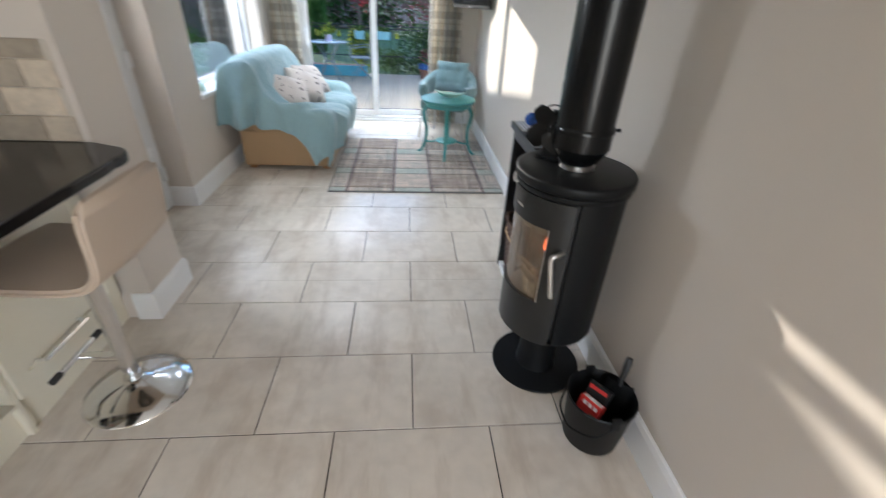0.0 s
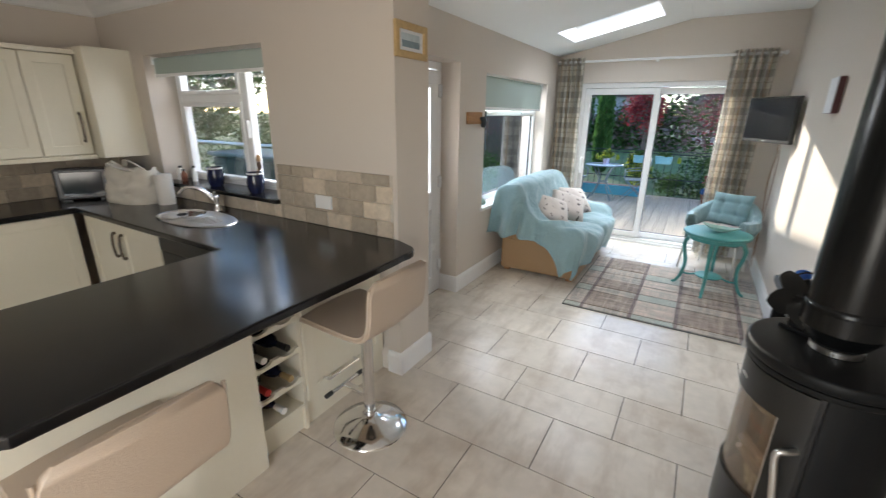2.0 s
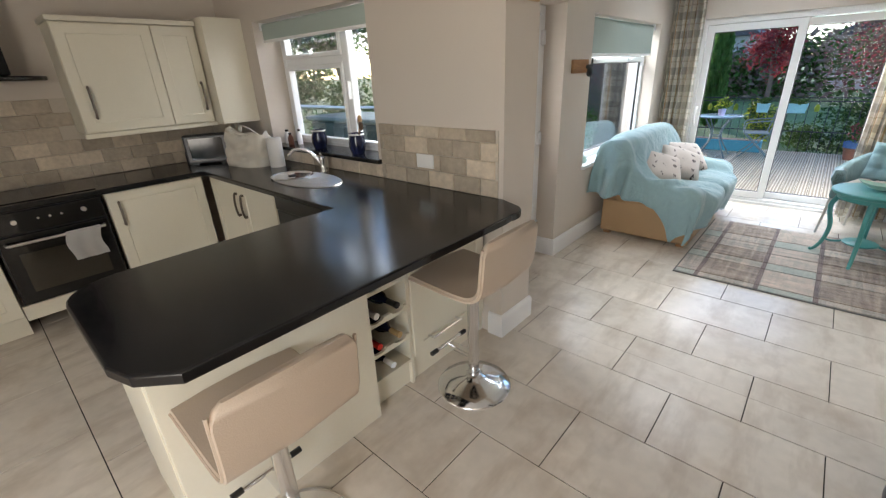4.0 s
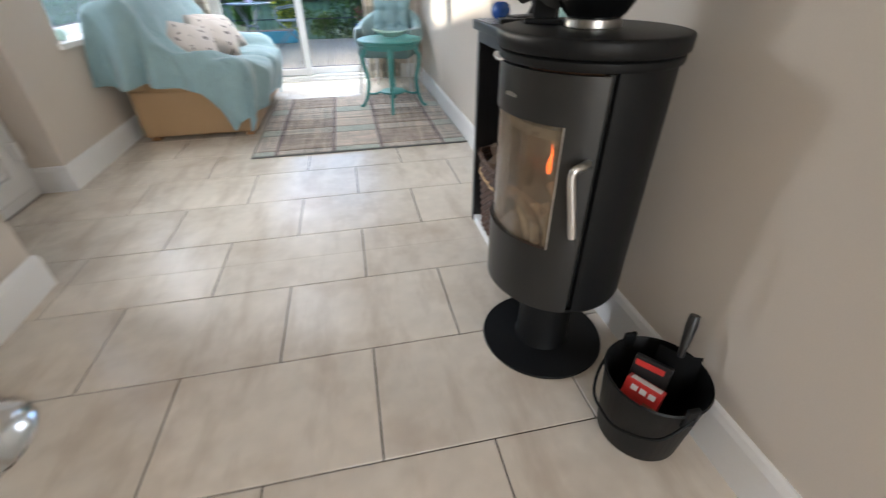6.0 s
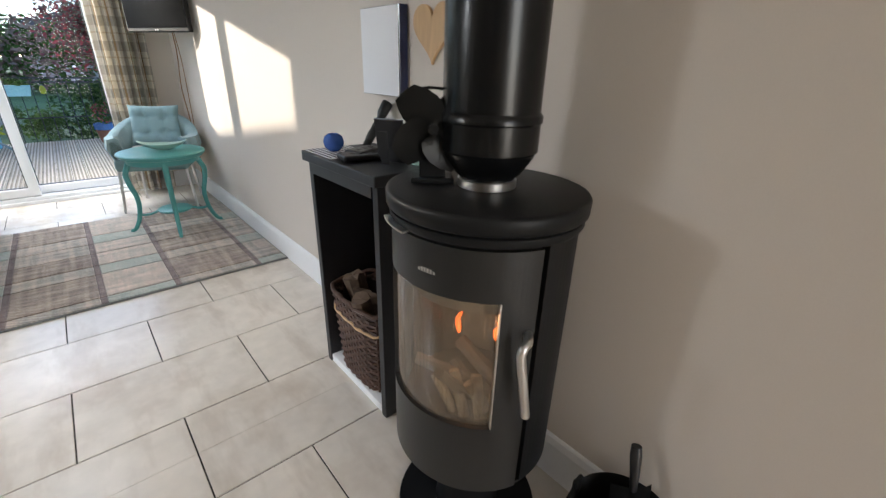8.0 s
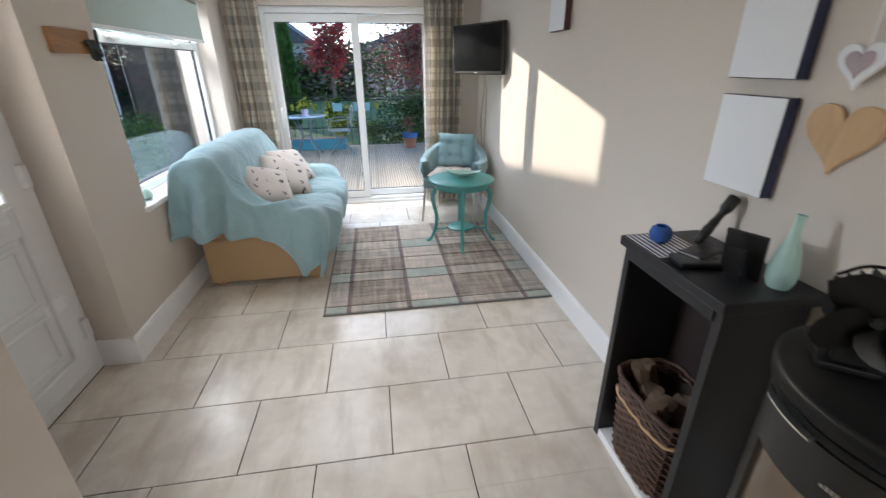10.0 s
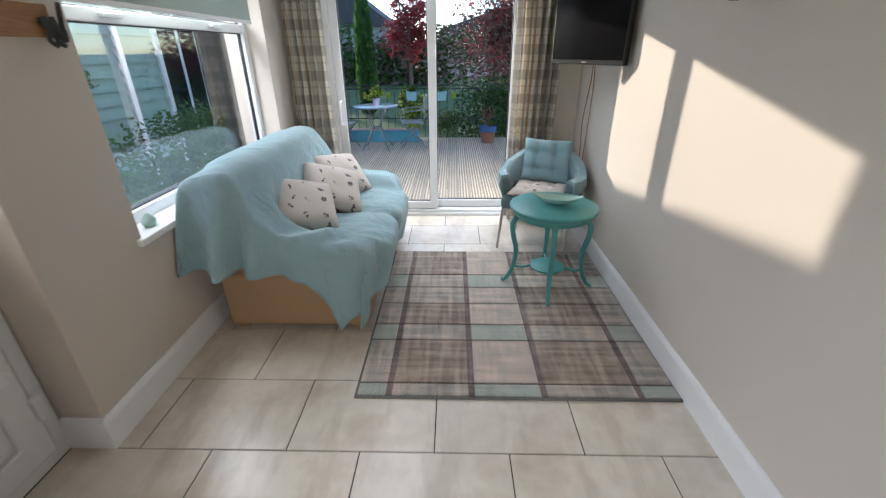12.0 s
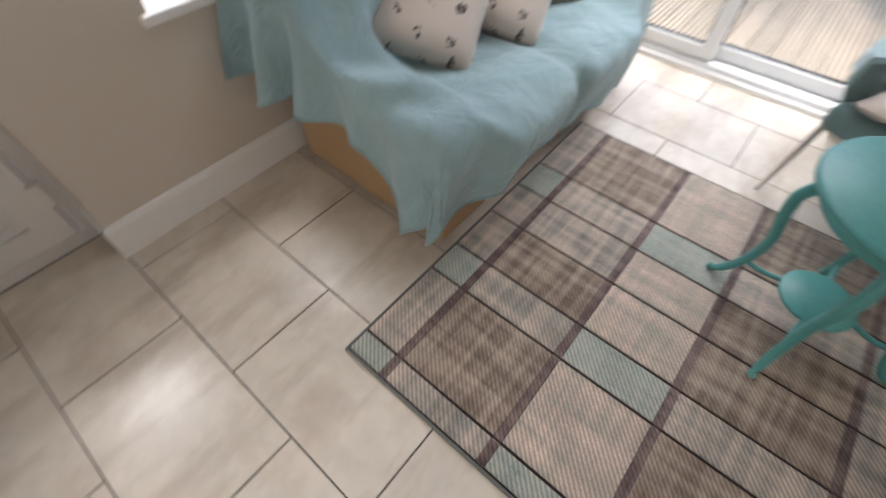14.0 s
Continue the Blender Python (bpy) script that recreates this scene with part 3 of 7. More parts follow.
# worktop: one sheet round the window run, the west run and the peninsula
YF, XF = 1.085, -3.70
out = [(XW, YK), (XW, -0.95), (XF, -0.95), (XF, YF), (-1.90, YF), (-1.90, 0.10)]
out += arc(-1.72, 0.08, 0.17, 180, 270, 6)[1:] + [(-1.22, -0.09)] + [(-1.12, -0.06), (-1.03, 0.03)] + [(-1.03, 1.48)] + arc(-1.15, 1.58, 0.12, -20, 60, 6) + [(XP, YK)]
bm = prism(out, ZT - 0.038, ZT, bevel=0.008, seg=3)
bmesh.ops.recalc_face_normals(bm, faces=bm.faces)
worktop = tagged(part("worktop", bm, WORKTOP), "continuous black laminate kitchen worktop with rounded corners", "worktop")

# peninsula carcase: back panels, wine rack, cupboards
pen = thing("peninsula_unit", "cream breakfast bar unit under a black worktop", "kitchen unit")
part("end_panel", box(-1.33, -0.02, 0.0, -1.305, 0.81, ZT - 0.04, 0.002), CREAM, pen)
part("end_panel", box(-1.80, -0.025, 0.0, -1.331, -0.002, ZT - 0.04, 0.002), CREAM, pen)
part("inner_side", box(-1.83, -0.025, 0.10, -1.805, YF + 0.02, ZT - 0.04, 0.002), CREAM, pen)
part("divider", box(-1.80, 0.79, 0.0, -1.335, 0.81, ZT - 0.04), CREAM, pen)
part("divider", box(-1.80, 1.075, 0.0, -1.35, 1.095, ZT - 0.04), CREAM, pen)
part("kickboard", box(-1.40, 0.812, 0.0, -1.372, YK - 0.001, 0.15, 0.002), CREAM, pen)
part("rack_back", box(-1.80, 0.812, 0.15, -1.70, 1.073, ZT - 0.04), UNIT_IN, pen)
part("rack_floor", box(-1.70, 0.812, 0.15, -1.345, 1.073, 0.165), CREAM, pen)
d = shaker(pen, in_x, 1.10, 0.16, YK - 0.03, ZT - 0.05, (-1.36, -1.34))
part("handle", tube([(-1.34, 1.21, 0.245), (-1.305, 1.21, 0.245), (-1.305, 1.44, 0.245), (-1.34, 1.44, 0.245)], 0.008, 8), CHROME, d, "chrome bar handle")
rack = thing("wine_rack", "cream scalloped wine rack shelves in the breakfast bar", "wine rack")
for k, z in enumerate((0.30, 0.47, 0.64, 0.79)):
    for x in (-1.36, -1.62):
        o = [(0.812, z), (0.812, z + 0.03)]
        for c in (0.877, 1.008):
            o += [(c - 0.05, z + 0.03)] + [(c + 0.042 * math.cos(radians(a)), z + 0.032 - 0.018 * math.sin(radians(a))) for a in range(180, -1, -30)] + [(c + 0.05, z + 0.03)]
        o += [(1.073, z + 0.03), (1.073, z)]
        part("scalloped_rail", prism(o, x, x + 0.018, Matrix(((0, 0, 1, 0), (1, 0, 0, 0), (0, 1, 0, 0), (0, 0, 0, 1)))), CREAM, rack)


def bottle(y, z, foil, label):
    t = thing("wine_bottle", label, "bottle", Matrix.Translation((-1.66, y, z)) @ Matrix.Rotation(radians(90), 4, "Y"), "bottles in the rack")
    part("glass_body", lathe([(0, 0), (0.034, 0.002), (0.037, 0.02), (0.037, 0.18), (0.030, 0.205), (0.016, 0.225), (0.0145, 0.255)], 16), NAVY, t, smooth=True)
    part("foil", lathe([(0.0155, 0.25), (0.0155, 0.30), (0.017, 0.303), (0.017, 0.318), (0, 0.32)], 14), foil, t, smooth=True)
    return t


for y, z, foil, lab in ((0.877, 0.353, RED, "dark wine bottle with a red foil cap"), (1.008, 0.353, GOLD, "dark wine bottle with a gold foil cap"), (0.877, 0.523, WHITE, "dark wine bottle with a white foil cap"), (1.008, 0.523, BLACKPLASTIC, "dark wine bottle with a black cap"), (0.877, 0.693, GOLD, "dark wine bottle with a gold foil cap"), (1.008, 0.693, WHITE, "dark wine bottle with a white foil cap"), (0.95, 0.203, WHITE, "dark wine bottle lying on the rack floor")):
    bottle(y, z, foil, lab)


# base units of the window run and the west run
def base_unit(axis, a0, a1, label, doors):
    t = thing("base_cabinet", label, "cabinet", group="kitchen base cabinets")
    if axis == "y":
        part("body", box(a0 + 0.001, YF + 0.05, 0.15, a1 - 0.001, YK - 0.002, ZT - 0.042), CREAM, t)
        part("plinth", box(a0, YF + 0.09, 0.0, a1, YF + 0.11, 0.149), CREAM, t)
    else:
        part("body", box(XW + 0.002, a0 + 0.001, 0.15, XF - 0.05, a1 - 0.001, ZT - 0.042), CREAM, t)
        part("plinth", box(XF - 0.11, a0, 0.0, XF - 0.09, a1, 0.149), CREAM, t)
    w = (a1 - a0) / doors
    for i in range(doors):
        u0, u1 = a0 + w * i + 0.002, a0 + w * (i + 1) - 0.002
        if axis == "y":
            d = shaker(t, in_y, u0, 0.155, u1, ZT - 0.045, (YF + 0.049, YF + 0.028))
            hx = u1 - 0.05 if i == 0 and doors == 2 else u0 + 0.05
            handle_bow(d, hx, YF + 0.028, 0.62, 0.78, (0, -0.03, 0))
        else:
            d = shaker(t, in_x, u0, 0.155, u1, ZT - 0.045, (XF - 0.049, XF - 0.028))
            handle_bow(d, XF - 0.028, u1 - 0.06 if i else u0 + 0.06, 0.62, 0.78, (0.03, 0, 0))
    return t


base_unit("y", -3.66, -2.62, "cream base cabinets under the kitchen sink", 2)
base_unit("x", 0.42, 1.08, "cream base cabinet in the kitchen corner", 1)
base_unit("x", -0.92, -0.22, "cream base cabinet beside the oven", 1)
dw = thing("dishwasher", "dark fronted dishwasher under the kitchen worktop", "dishwasher")
part("body", box(-2.60, YF + 0.05, 0.10, -2.01, YK - 0.002, ZT - 0.042), BLACKPLASTIC, dw)
part("door", box(-2.60, YF + 0.028, 0.15, -2.01, YF + 0.049, 0.76, 0.004), BLACKPLASTIC, dw)
part("control_panel", box(-2.60, YF + 0.024, 0.765, -2.01, YF + 0.049, ZT - 0.046, 0.004), BLACKPLASTIC, dw)
part("plinth", box(-2.61, YF + 0.09, 0.0, -1.832, YF + 0.11, 0.099), CREAM, dw)

oven = thing("oven", "black built-in electric oven with a steel bar handle", "oven")
part("body", box(XW + 0.05, -0.20, 0.16, XF - 0.051, 0.40, ZT - 0.042), BLACKPLASTIC, oven)
part("plinth", box(XF - 0.05, -0.215, 0.12, XF - 0.03, 0.415, 0.225, 0.002), CREAM, oven)
od = part("oven_door", box(XF - 0.05, -0.19, 0.235, XF - 0.02, 0.39, 0.70, 0.006), SCREEN, oven)
part("door_window", box(XF - 0.0195, -0.12, 0.31, XF - 0.016, 0.32, 0.58), shade("oven_glass", (0.035, 0.03, 0.022), 0.1, vary=0.1, bump=0), od)
part("handle", tube([(XF - 0.02, -0.16, 0.655), (XF + 0.022, -0.16, 0.655), (XF + 0.022, 0.36, 0.655), (XF - 0.02, 0.36, 0.655)], 0.010, 8), STEEL, od, "brushed steel bar handle")
cp = part("control_panel", box(XF - 0.05, -0.19, 0.715, XF - 0.02, 0.39, ZT - 0.05, 0.004), SCREEN, oven)
for y in (-0.08, 0.04, 0.10, 0.16, 0.28):
    part("knob", lathe([(0.016, 0), (0.015, 0.02), (0, 0.02)] if abs(y - 0.1) > 0.1 else [(0.007, 0), (0.007, 0.012), (0, 0.012)], 14, Matrix.Translation((XF - 0.02, y, 0.79)) @ Matrix.Rotation(radians(90), 4, "Y")), STEEL, cp, smooth=True)

towel = thing("tea_towel", "white cotton tea towel folded over the oven handle", "towel")
bm = bmesh.new()
n = 12
grid = []
for i in range(n + 1):
    u = 0.13 + 0.19 * i / n
    col = []
    for s in range(15):
        f = s / 14
        if f < 0.45:
            x, z = XF + 0.005 - 0.002, 0.50 + 0.155 * f / 0.45
        elif f < 0.55:
            a = math.pi * (f - 0.45) / 0.1
            x, z = XF + 0.022 - 0.017 * math.cos(a), 0.658 + 0.012 * math.sin(a)
        else:
            x, z = XF + 0.041, 0.655 - 0.19 * (f - 0.55) / 0.45
        x += 0.006 * math.sin(u * 70 + f * 3) * (0.3 + abs(f - 0.5))
        col.append(bm.verts.new((x, u + 0.01 * math.sin(z * 30), z)))
    grid.append(col)
for a, b in zip(grid, grid[1:]):
    for i in range(14):
        bm.faces.new((a[i], a[i + 1], b[i + 1], b[i]))
bmesh.ops.solidify(bm, geom=bm.faces[:], thickness=0.006)
part("cloth", bm, TOWEL, towel, smooth=True)

hob = thing("hob", "flat black ceramic hob in the worktop", "hob")
part("glass_top", box(XW + 0.07, -0.19, ZT, XF - 0.06, 0.39, ZT + 0.006, 0.002), SCREEN, hob)
hood = thing("cooker_hood", "black curved glass cooker hood on the wall", "cooker hood")
part("chimney", box(XW, -0.02, 1.66, XW + 0.28, 0.22, H_K - 0.115, 0.006), BLACK, hood)
o = arc(XW + 0.05, 0.1, 0.42, -60, 60, 12, 0.34)
part("canopy", prism([(XW, -0.20), *o, (XW, 0.40)], 1.62, 1.65, bevel=0.008), SCREEN, hood)


def wall_unit(y0, y1, label, handle_at):
    t = thing("wall_cabinet", label, "cabinet", group="kitchen wall cabinets")
    part("body", box(XW + 0.001, y0, 1.25, -4.022, y1, 1.985), CREAM, t)
    d = shaker(t, in_x, y0 + 0.002, 1.255, y1 - 0.002, 1.98, (-4.021, -4.0))
    handle_bow(d, -4.0, handle_at, 1.36, 1.56, (0.03, 0, 0))
    return t


wall_unit(0.49, 1.08, "cream wall cabinet with a bow handle", 0.58)
wall_unit(1.083, 1.40, "narrow cream wall cabinet with a bow handle", 1.35)
corner = thing("corner_cabinet", "plain cream corner wall cabinet beside the window", "cabinet")
part("body", box(XW + 0.001, 1.415, 1.225, -3.875, YK - 0.001, 2.045, 0.003), CREAM, corner)
cor = thing("cabinet_cornice", "cream cornice and light rail round the wall cabinets", "cornice")
part("cornice", box(XW + 0.001, 0.475, 1.986, -3.985, 1.41, 2.02, 0.006), CREAM, cor)
part("light_rail", box(-4.03, 0.475, 1.215, -3.985, 1.41, 1.249, 0.006), CREAM, cor)

# sink
sink = thing("sink", "oval stainless steel sink with a ribbed drainer", "sink")
cx, cy = -2.68, 1.395
part("rim", lathe([(0.0, -0.001), (0.02, 0.0), (0.17, 0.002), (0.235, 0.003), (0.245, 0.007), (0.255, 0.005), (0.258, 0.0)], 40, Matrix.Translation((cx + 0.02, cy, ZT + 0.002)), 1.40, 0.68), STEEL, sink, smooth=True)
part("bowl", lathe([(0.148, 0.004), (0.152, 0.010), (0.146, 0.012), (0.138, 0.007), (0.10, 0.0055), (0, 0.005)], 36, Matrix.Translation((cx - 0.16, cy, ZT))), CHROME, sink, smooth=True)
for i in range(6):
    part("drainer_rib", box(cx + 0.06 + 0.035 * i, cy - 0.085 + 0.008 * i, ZT + 0.004, cx + 0.072 + 0.035 * i, cy + 0.085 - 0.008 * i, ZT + 0.009, 0.002), STEEL, sink)
part("plug_hole", lathe([(0.03, 0.0), (0.028, 0.004), (0, 0.004)], 16, Matrix.Translation((cx - 0.16, cy, ZT + 0.005))), BLACK, sink)
tap = thing("kitchen_tap", "chrome mixer tap with a curved spout", "tap")
tx, ty = -2.74, 1.60
part("tap_body", lathe([(0.028, 0), (0.028, 0.012), (0.021, 0.02), (0.021, 0.075), (0.026, 0.09), (0.024, 0.11), (0, 0.115)], 20, Matrix.Translation((tx, ty, ZT + 0.005))), CHROME, tap, smooth=True)
part("spout", tube(smooth_path([(tx, ty, ZT + 0.06), (tx - 0.06, ty - 0.06, ZT + 0.16), (tx - 0.13, ty - 0.13, ZT + 0.18), (tx - 0.17, ty - 0.17, ZT + 0.14)], 6), [0.014] * 8 + [0.011] * 11, 10), CHROME, tap, smooth=True)
part("lever", tube([(tx, ty, ZT + 0.11), (tx + 0.03, ty - 0.03, ZT + 0.15)], 0.008, 8), CHROME, tap, smooth=True)


# things on the kitchen worktop and sill
def mug(x, y, z, label):
    t = thing("storage_jar", label, "jar", Matrix.Translation((x, y, z)), "navy jars on the sill")
    part("jar", lathe([(0, 0), (0.045, 0), (0.05, 0.01), (0.062, 0.05), (0.062, 0.09), (0.054, 0.12), (0.056, 0.145), (0.058, 0.15), (0.053, 0.15), (0.048, 0.12), (0, 0.10)], 24), NAVY, t, smooth=True)
    part("rim_band", lathe([(0.0575, 0.136), (0.0595, 0.14), (0.059, 0.146), (0.057, 0.148)], 24), WHITE, t, smooth=True)
    return t


mug(-3.08, YK + 0.08, WZ0 + 0.024, "navy blue spotted jar on the window sill")
mug(-2.57, YK + 0.07, WZ0 + 0.024, "navy blue spotted jar holding wooden spoons")
for dx, dy, top, col, nm in ((0.01, 0.01, 0.32, OAK, "wooden_spoon"), (0.025, -0.01, 0.28, LOGWOOD, "wooden_spoon"), (0.0, 0.02, 0.30, STEEL, "ladle")):
    t = thing(nm, "kitchen spoon standing in a navy jar", "utensil", Matrix.Translation((-2.57 + dx, YK + 0.07 + dy, WZ0 + 0.13)))
    bm = tube([(0, 0, 0), (dx * 2.5, dy, top - 0.20)], 0.006, 8)
    part("spoon_handle", bm, col, t)
    part("spoon_bowl", lathe([(0, -0.035), (0.02, -0.02), (0.026, 0), (0.02, 0.022), (0, 0.032)], 12, Matrix.Translation((dx * 2.7, dy, top - 0.18)), 1, 0.35), col, t, smooth=True)

# small portable television in the kitchen corner
counter_tv = thing("countertop_radio", "small grey portable television on the worktop", "television", Matrix.Translation((-3.99, 1.27, ZT)) @ Matrix.Rotation(radians(62), 4, "Z"))
part("case", box(-0.17, -0.02, 0.01, 0.17, 0.10, 0.25, 0.01), BLACKPLASTIC, counter_tv)
bm = bmesh.new()
ring_frame(-0.155, 0.03, 0.155, 0.235, 0.022, -0.023, -0.0195, in_y, bm, 0)
part("bezel", bm, shade("grey_plastic", (0.16, 0.16, 0.17), 0.4), counter_tv)
part("screen", box(-0.13, -0.024, 0.045, 0.13, -0.019, 0.225, 0.002), SCREEN, counter_tv)
for x in (-0.12, 0.12):
    part("foot", box(x - 0.03, -0.01, 0, x + 0.03, 0.08, 0.011), BLACKPLASTIC, counter_tv)

bag = thing("cloth_bag", "crumpled cream carrier bag of shopping on the worktop", "bag", Matrix.Translation((-3.60, 1.46, ZT)) @ Matrix.Rotation(radians(14), 4, "Z"))
bm = bmesh.new()
nb, hb_ = 48, 16
rows = []
for j in range(hb_ + 1):
    f = j / hb_
    row = []
    for i in range(nb):
        a = 2 * math.pi * i / nb
        c, sn = math.cos(a), math.sin(a)
        k = (abs(c) ** 3.2 + abs(sn) ** 3.2) ** (-1 / 3.2)
        w, d = 0.215 + 0.02 * math.sin(f * 3.0), 0.125 - 0.055 * f * f
        x, y = w * k * c, d * k * sn
        fold = 0.016 * noise.noise((x * 9, y * 9, f * 3.0)) + 0.010 * noise.noise((x * 24, y * 24, f * 7.0)) - 0.012 * abs(noise.noise((x * 14, f * 11, y * 6 + 3)))
        top = 0.25 + 0.055 * (c ** 2 if c < 0 else 0.35 * c * c) + 0.012 * math.sin(a * 5)
        row.append(bm.verts.new((x + fold * c * 1.3, y + fold * sn * 1.6, max(0.0, top * f))))
    rows.append(row)
for a, b in zip(rows, rows[1:]):
    for i in range(nb):
        bm.faces.new((a[i], a[(i + 1) % nb], b[(i + 1) % nb], b[i]))
bm.faces.new(rows[0][::-1])
sunk = [bm.verts.new((v.co.x * 0.86, v.co.y * 0.7, v.co.z - 0.03 + 0.02 * noise.noise(v.co * 20))) for v in rows[-1]]
for i in range(nb):
    bm.faces.new((rows[-1][i], rows[-1][(i + 1) % nb], sunk[(i + 1) % nb], sunk[i]))
bm.faces.new(sunk)
bmesh.ops.recalc_face_normals(bm, faces=bm.faces)
part("bag_body", bm, BAGCLOTH, bag, smooth=True)
part("bag_handle", tube(smooth_path([(-0.15, -0.055, 0.27), (-0.12, -0.075, 0.30), (-0.03, -0.095, 0.275), (0.05, -0.09, 0.265), (0.10, -0.06, 0.25)], 6), 0.016, 8, flat=0.35), BAGCLOTH, bag, smooth=True)
part("bag_handle", tube(smooth_path([(-0.13, 0.05, 0.27), (-0.08, 0.03, 0.315), (0.02, 0.02, 0.295), (0.09, 0.04, 0.25)], 6), 0.016, 8, flat=0.35), BAGCLOTH, bag, smooth=True)
kr = thing("kitchen_roll", "white kitchen roll standing on the worktop", "kitchen roll", Matrix.Translation((-3.31, 1.54, ZT)))
part("roll", lathe([(0.02, 0.0), (0.058, 0.0), (0.06, 0.005), (0.06, 0.225), (0.057, 0.23), (0.02, 0.23), (0.02, 0.0)], 28), TOWEL, kr, smooth=True)
for x, y, h, r, mtl, lab in ((-3.62, YK + 0.10, 0.12, 0.028, WHITE, "small white soap bottle on the sill"), (-3.52, YK + 0.07, 0.10, 0.024, TERRA, "small orange soap bottle on the sill"), (-3.45, YK + 0.12, 0.13, 0.022, WHITE, "slim white bottle on the sill"), (-4.20, 1.18, 0.15, 0.03, BLACKPLASTIC, "dark pepper mill on the worktop"), (-4.13, 1.27, 0.11, 0.028, RED, "small red spice jar on the worktop")):
    t = thing("bottle", lab, "bottle", Matrix.Translation((x, y, ZT if y < YK else WZ0 + 0.024)))
    part("bottle_body", lathe([(0, 0), (r, 0), (r, h * 0.6), (r * 0.45, h * 0.78), (r * 0.45, h * 0.9)], 14), mtl, t, smooth=True)
    part("cap", lathe([(r * 0.55, h * 0.86), (r * 0.55, h), (0, h)], 12), BLACKPLASTIC, t)
sock = thing("wall_socket", "white double wall socket on the tiles", "socket")
part("plate", box(-1.86, YK - 0.024, 1.015, -1.72, YK - 0.012, 1.10, 0.004), WHITE, sock)


# bar stools
def bar_stool(m, label, lift=0.0):
    """Seat faces local +y; the back stands at -y."""
    t = thing("bar_stool", label, "bar stool", m, "stools at the breakfast bar")
    part("base", lathe([(0, 0.0), (0.19, 0.0), (0.195, 0.006), (0.19, 0.014), (0.13, 0.030), (0.07, 0.052), (0.045, 0.066), (0.034, 0.078), (0, 0.078)], 48), CHROME, t, "round polished chrome base", smooth=True)
    part("column", lathe([(0.031, 0.070), (0.031, 0.105), (0.024, 0.108), (0.024, 0.118), (0.029, 0.122), (0.029, 0.555 + lift), (0.045, 0.585 + lift)], 24), CHROME, t, "chrome gas column", smooth=True)
    rest = part("footrest", box(-0.016, 0.02, 0.192, 0.016, 0.165, 0.204, 0.003), CHROME, t)
    part("foot_bar", tube([(-0.135, 0.17, 0.20), (0.135, 0.17, 0.20)], 0.010, 12), CHROME, rest, smooth=True)
    for s in (-1, 1):
        part("bar_grip", tube([(s * 0.095, 0.17, 0.20), (s * 0.138, 0.17, 0.20)], 0.0125, 12), BLACKPLASTIC, rest, "black rubber grip")
    # an L-shaped shell: seat curving up into the back
    prof = [(0.22, 0.600), (0.21, 0.612), (0.10, 0.606), (-0.05, 0.600), (-0.13, 0.606), (-0.175, 0.632), (-0.198, 0.68), (-0.21, 0.80), (-0.218, 0.885)]
    path = smooth_path([(0, y, z + lift) for y, z in prof], 4)
    bm = bmesh.new()
    rows = []
    w = 0.205
    for i, p in enumerate(path):
        dd = (path[min(i + 1, len(path) - 1)] - path[max(i - 1, 0)]).normalized()
        nn = Vector((0, -dd.z, dd.y))
        if nn.z < 0 and dd.y < 0:
            nn = -nn
        e = min(i, len(path) - 1 - i)
        ww = w - 0.035 * max(0, 1 - e / 3) ** 2
        th = 0.024 if 0 < e else 0.012
        rows.append([bm.verts.new(p + Vector((x, 0, 0)) + nn * o) for x, o in ((-ww, -th * 0.5), (-ww - 0.006, 0), (-ww, th * 0.6), (-ww * 0.5, th), (0, th * 1.1), (ww * 0.5, th), (ww, th * 0.6), (ww + 0.006, 0), (ww, -th * 0.5), (0, -th))])
    for a, b in zip(rows, rows[1:]):
        k = len(a)
        for i in range(k):
            bm.faces.new((a[i], a[(i + 1) % k], b[(i + 1) % k], b[i]))
    bm.faces.new(rows[0])
    bm.faces.new(rows[-1][::-1])
    bmesh.ops.recalc_face_normals(bm, faces=bm.faces)
    shell = part("seat_shell", bm, TAUPE, t, "padded beige leather seat and back", smooth=True)
    for s in (-1, 1):
        part("piping", tube([p + Vector((s * (w + 0.004), 0, 0)) for p in path[2:-1]], 0.006, 6), TAUPE, shell, smooth=True)
    part("mount", box(-0.08, -0.08, 0.575 + lift, 0.08, 0.08, 0.597 + lift, 0.006), BLACK, t)
    part("lever", tube([(0.05, 0, 0.58 + lift), (0.16, -0.02, 0.575 + lift), (0.19, -0.02, 0.57 + lift)], 0.006, 8), CHROME, t)
    return t


bar_stool(Matrix.Translation((-1.085, 1.275, 0)) @ Matrix.Rotation(radians(90), 4, "Z"), "beige leather bar stool on a chrome base at the counter", 0.045)
bar_stool(Matrix.Translation((-1.085, 0.225, 0)) @ Matrix.Rotation(radians(90), 4, "Z"), "beige leather bar stool lowered beside the counter end")


# ---- stove corner ----
SC = Vector((0.62, 1.385, 0.0))


